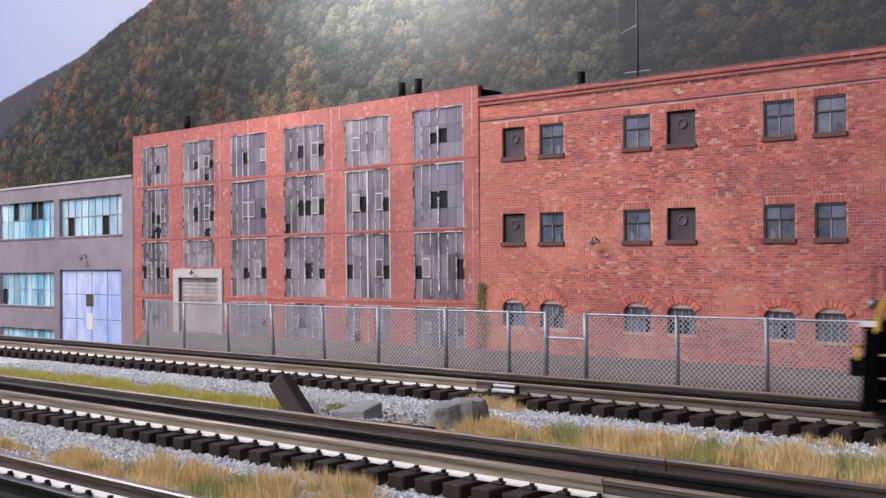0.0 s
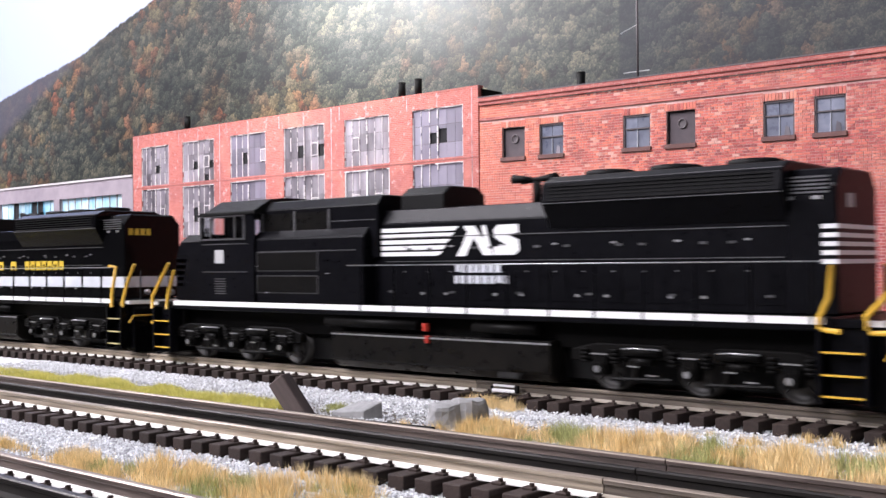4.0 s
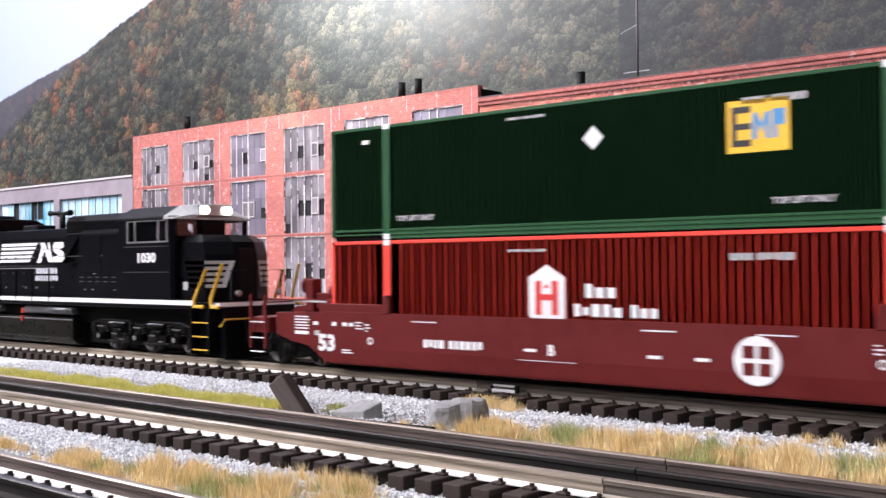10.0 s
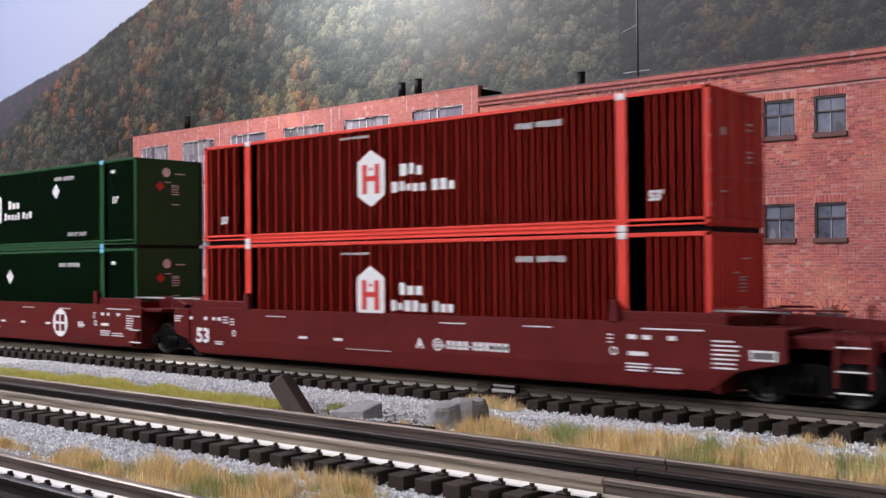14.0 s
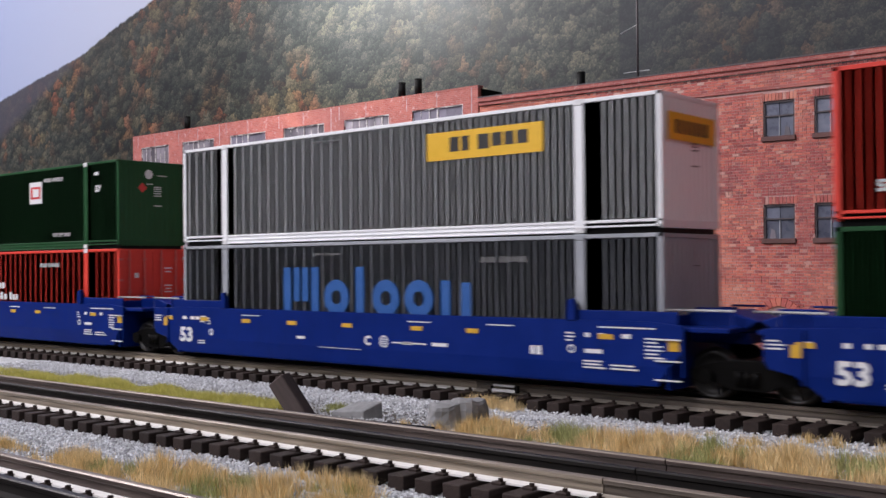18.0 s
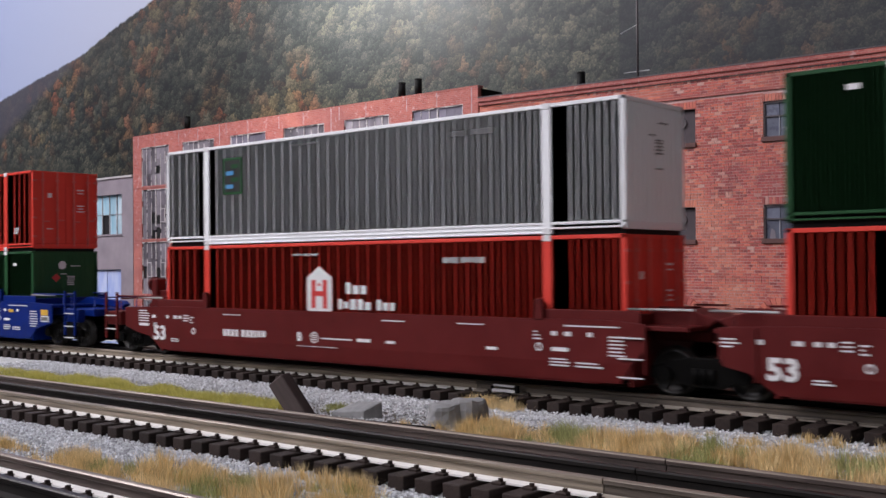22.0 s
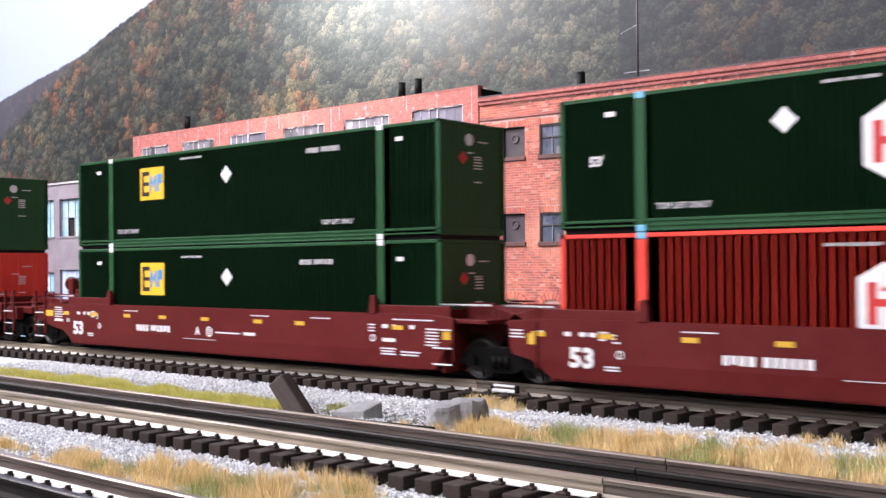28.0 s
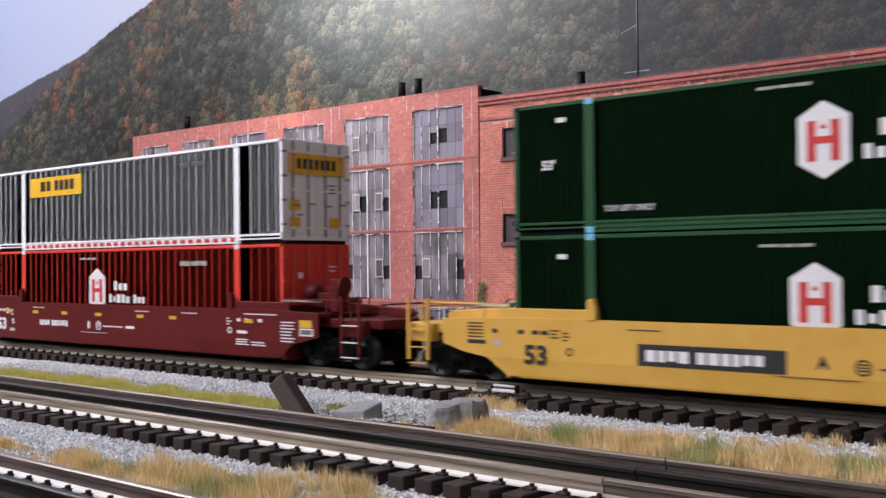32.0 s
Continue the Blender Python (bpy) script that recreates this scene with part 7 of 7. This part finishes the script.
            plate("sign_mark", x - 4, x + 5, zc - 3, zc + 3, M_WHITE, t, y - 0.26)
        elif kind == "greenbox":
            x, zc = q
            plate("sign_panel", x - 9, x + 9, zc - 11, zc + 11, M_CGREEN, t, y - 0.1, "dark green square panel")
            plate("sign_mark", x - 7.4, x + 7.4, zc - 9.4, zc + 9.4, M_BLACKMARK, t, y - 0.16)
            for k in range(4):
                plate("sign_mark", x - 6 + (k % 2) * 5, x + 1 + (k % 2) * 5, zc - 7.5 + k * 4, zc - 5.0 + k * 4, M_CGREEN if k % 2 else M_SIGNBLUE, t, y - 0.26)
        elif kind == "dashes":
            for k in range(30):
                plate("reflector", 45.5 + k * 8.4, 50.5 + k * 8.4, 1.4, 3.8, M_LRED, t, y - 0.4)
            ex = L + 0.7
            for yy, zz in ((-18, 22), (-18, 12), (14, 12)):
                part("end_placard", box(bm_new(), ex, ex + 0.12, yy - 4, yy + 4, zz - 3, zz + 3), M_SIGN, t)
        elif kind == "size":
            x, zc = q
            lettering("size_mark", "53'", 4.2, m, t, (x, y - 0.05, zc))
    rnd = random.Random(seed)
    bars("serial_number", (4, 6), 2.9, M_STENCIL if m is M_WHITE else m, t, 238 if seed % 3 else 232, y, 49.5 + dz, 0.4, 0.7)
    if paint is M_CGREEN:
        for x in (24, 306):
            plate("stencil", x, x + 5, 50.8 + dz, 53 + dz, m, t, y)
        lettering("stencil", "TOP LIFT ONLY", 2.5, M_STENCIL, t, (49, y - 0.05, 9.5))
        lettering("stencil", "TOP LIFT ONLY", 2.5, M_STENCIL, t, (250, y - 0.05, 9.5))
    bars("stencil", (7, 4, 6), 1.3, M_STENCIL if m is M_WHITE else m, t, 120, y, 54.4 + dz, 0.4, 0.75)
    return t
M_SIGN = surf("yellow_sign", (0.80, 0.46, 0.02), (0.88, 0.53, 0.035), 200, 0.5)
M_PALEGREY = surf("pale_grey_paint", (0.36, 0.36, 0.36), (0.46, 0.46, 0.46), 200, 0.5)
M_SEAMDARK = surf("dark_panel_edge", (0.02, 0.02, 0.021), (0.04, 0.04, 0.041), 200, 0.4)
M_SIGNBLUE = surf("sky_blue_sign", (0.06, 0.25, 0.50), (0.09, 0.30, 0.56), 200, 0.5)

# ---- put the place together ----
room()
ground()
backdrop()
grey_works()
factory()
WALL_HOLES = warehouse()
rooftop_mast()
track(0, -7950, 7950, 11.67, -1401, 33, "three-rail main track with dark ties on grey ballast", -325)
track(-165, -1300, 400, 10.85, -1300, 29.5, "three-rail middle track with dark ties on grey ballast", -150)
track(-281, -1000, 300, 10.85, -1000, 29.5, "three-rail front track with dark ties", -120)
fence()
ivy()
debris()
plants()

# ---- the train, from its head ----
locomotive(92, -1, "1065", "gold", "black diesel locomotive with broad white stripes and gold lettering", lights=False)
locomotive(580, -1, "7245", "sd", "black diesel locomotive with white emblem and yellow grab rails", lights=False)
locomotive(1088, 1, "7245", "standard", "black diesel locomotive numbered 7245 with white emblem, running cab last", lights=True)
locomotive(1581, 1, "1030", "sd", "black diesel locomotive numbered 1030 with white emblem, running cab last", lights=True)

HUB = ("hub", 142, 33.5)
LOW = 15.2
UP = 75.7
CARS = [
    (1911, M_MAROON, "maroon well car, first of a set of three", 80, 0, 1, {"medallion": 244.5, "rep": 70, "unit": ("B", 145), "dashes": (132, 196, 218), "num_at": -7}),
    (2320, M_MAROON, "maroon well car, middle unit of a set", 0, 0, 2, {"medallion": 246.5, "rep": 270, "reporting": (2,), "unit": ("C", 101), "dashes": (82, 132, 160, 190, 226, 272), "num_at": -3}),
    (2730, M_MAROON, "maroon well car, last of a set of three", 0, 80, 4, {"rep": 198, "unit": ("A", 178), "dashes": (90, 118, 190), "num_at": -4}),
    (3231, M_BLUE, "dark blue well car, first of a set of three", 80, 0, 3, {"yellow_marks": True, "rep": 54, "unit": ("B", 112), "dashes": (104,), "num_at": -10}),
    (3640, M_BLUE, "dark blue well car, middle unit of a set", 0, 0, 5, {"yellow_marks": True, "rep": 270, "reporting": (2,), "unit": ("C", 163), "dashes": (190, 110), "num_at": 1}),
    (4048.5, M_BLUE, "dark blue well car, last of a set of three", 0, 80, 6, {"yellow_marks": True, "rep": 218, "unit": ("A", 203), "dashes": (), "num_at": 1}),
    (4554, M_MAROON, "maroon well car, first of a set of three", 80, 0, 7, {"rep": 62, "unit": ("B", 128), "dashes": (196, 262), "num_at": -9.5}),
    (4961.5, M_MAROON, "maroon well car, middle unit of a set", 0, 0, 8, {"rep": 133, "reporting": (3, 14), "unit": ("C", 96), "dashes": (200,), "num_at": -7}),
    (5371.5, M_MAROON, "maroon well car, last of a set of three", 0, 68, 10, {"rep": 198, "unit": ("A", 178), "dashes": (100, 130, 240), "num_at": -2}),
    (5846, M_MAROON, "maroon well car with yellow reflectors, first of a set", 68, 0, 9, {"yellow_marks": True, "rep": 77, "unit": ("A", 140), "dashes": (), "num_at": -1}),
    (6254, M_MAROON, "maroon well car with yellow reflectors, middle unit", 0, 0, 11, {"yellow_marks": True, "rep": 80, "unit": ("C", 150), "dashes": (), "num_at": 6.5}),
    (6659, M_MAROON, "maroon well car with yellow reflectors, last of a set", 0, 80, 12, {"yellow_marks": True, "rep": 72, "unit": ("B", 136), "dashes": (), "num_at": 9, "stands": (False, True)}),
    (7160, M_CARYELLOW, "yellow well car with black lettering", 80, 80, 13, {"dark_panel": True, "num_at": 7.5, "stands": (False, False)}),
]
for s, paint, lab, le, re_, seed, kw in CARS:
    well_car(s, paint, lab, le, re_, seed, **kw)

G, R, W, Y = M_CGREEN, M_CRED, M_CWHITE, M_CGREY
GREEN_EMBLEM = "dark green ribbed container with white hexagon emblem"
GREEN_PANEL = "dark green ribbed container with a yellow square panel"
RED_EMBLEM = "bright red ribbed container with white hexagon emblem"
EMP, DIA = ("panel", 89, 41.2), ("diamond", 166, 42.5)
SIZES = [("size", 16, 29.6), ("size", 308, 30.6)]
LOW_SIZES = [("size", 16, 12.4), ("size", 308, 13.2)]
LOADS = [
    (1911, (R, [HUB], RED_EMBLEM), (G, [("panel", 244.3, 40.8), ("diamond", 167.8, 42.4)], GREEN_PANEL)),
    (2320, (G, [EMP, DIA], GREEN_PANEL), (G, [("hub", 143, 32), ("diamond", 234, 42.2)] + SIZES, GREEN_EMBLEM)),
    (2730, (R, [HUB], RED_EMBLEM), (R, [("hub", 143, 32.6)] + LOW_SIZES, RED_EMBLEM)),
    (3231, (R, [HUB], RED_EMBLEM), (G, [("square", 226, 42.5), ("diamond", 102, 46), ("size", 22, 38), ("size", 307, 39.4)], "dark green ribbed container with a white square panel")),
    (3640, (Y, [("big", 95, 22)], "pale grey container with large blue lettering"), (W, [("banner", 204.5, 45.5)], "white ribbed container with a yellow banner")),
    (4048.5, (G, [HUB, ("diamond", 235.5, 43)] + LOW_SIZES, GREEN_EMBLEM), (R, [("hub", 144, 32.6)] + LOW_SIZES, RED_EMBLEM)),
    (4554, (R, [HUB], RED_EMBLEM), (W, [("greenbox", 66.7, 41)], "white ribbed container with a small dark green panel")),
    (4961.5, (R, [HUB], RED_EMBLEM), (G, [EMP, DIA], GREEN_PANEL)),
    (5371.5, (R, [HUB], RED_EMBLEM), (G, [EMP, DIA], GREEN_PANEL)),
    (5846, (G, [EMP, DIA], GREEN_PANEL), (G, [EMP, DIA], GREEN_PANEL)),
    (6254, (R, [HUB], RED_EMBLEM), (G, [("hub", 145, 31), ("diamond", 105, 42)] + SIZES, GREEN_EMBLEM)),
    (6659, (R, [HUB], RED_EMBLEM), (W, [("banner", 51.5, 46.2), ("dashes",)], "white ribbed container with a yellow banner")),
    (7160, (G, [HUB] + LOW_SIZES, GREEN_EMBLEM), (G, [("hub", 146, 33)] + SIZES, GREEN_EMBLEM)),
]
for i, (s, low, high) in enumerate(LOADS):
    for z, tier, (paint, logos, lab) in ((LOW, "low", low), (UP, "top", high)):
        caps = M_CYAN if i in (1, 10, 12) else (M_WHITE if paint is not M_CGREY else M_CGREY)
        container(s, z, paint, "std", logos, lab, caps=caps, door_right=(i in (0, 10, 11) or (i, tier) in ((2, "top"), (3, "low"), (5, "top"), (6, "low"))), seed=i * 2 + (z > 50), dz=-1.6 if tier == "low" else 0.0)

bricks(WALL_HOLES)


def motions():
    """The train runs at an even speed; its wheels roll with it."""
    times = [SECONDS * k / 8 for k in range(9)]
    for ob, x in MOVING:
        base = ob.matrix_basis.translation.copy()
        walk(ob, [(t, Matrix.Translation((base.x - SPEED * MM * t, base.y, base.z))) for t in times])
    step = 2 / FPS
    turns = int(SECONDS / step)
    for ob, r in WHEELS:
        at = ob.location.copy()
        walk(ob, [(k * step, Matrix.Translation(at) @ Matrix.Rotation(-SPEED * k * step / r, 4, "Y")) for k in range(turns + 1)])


motions()
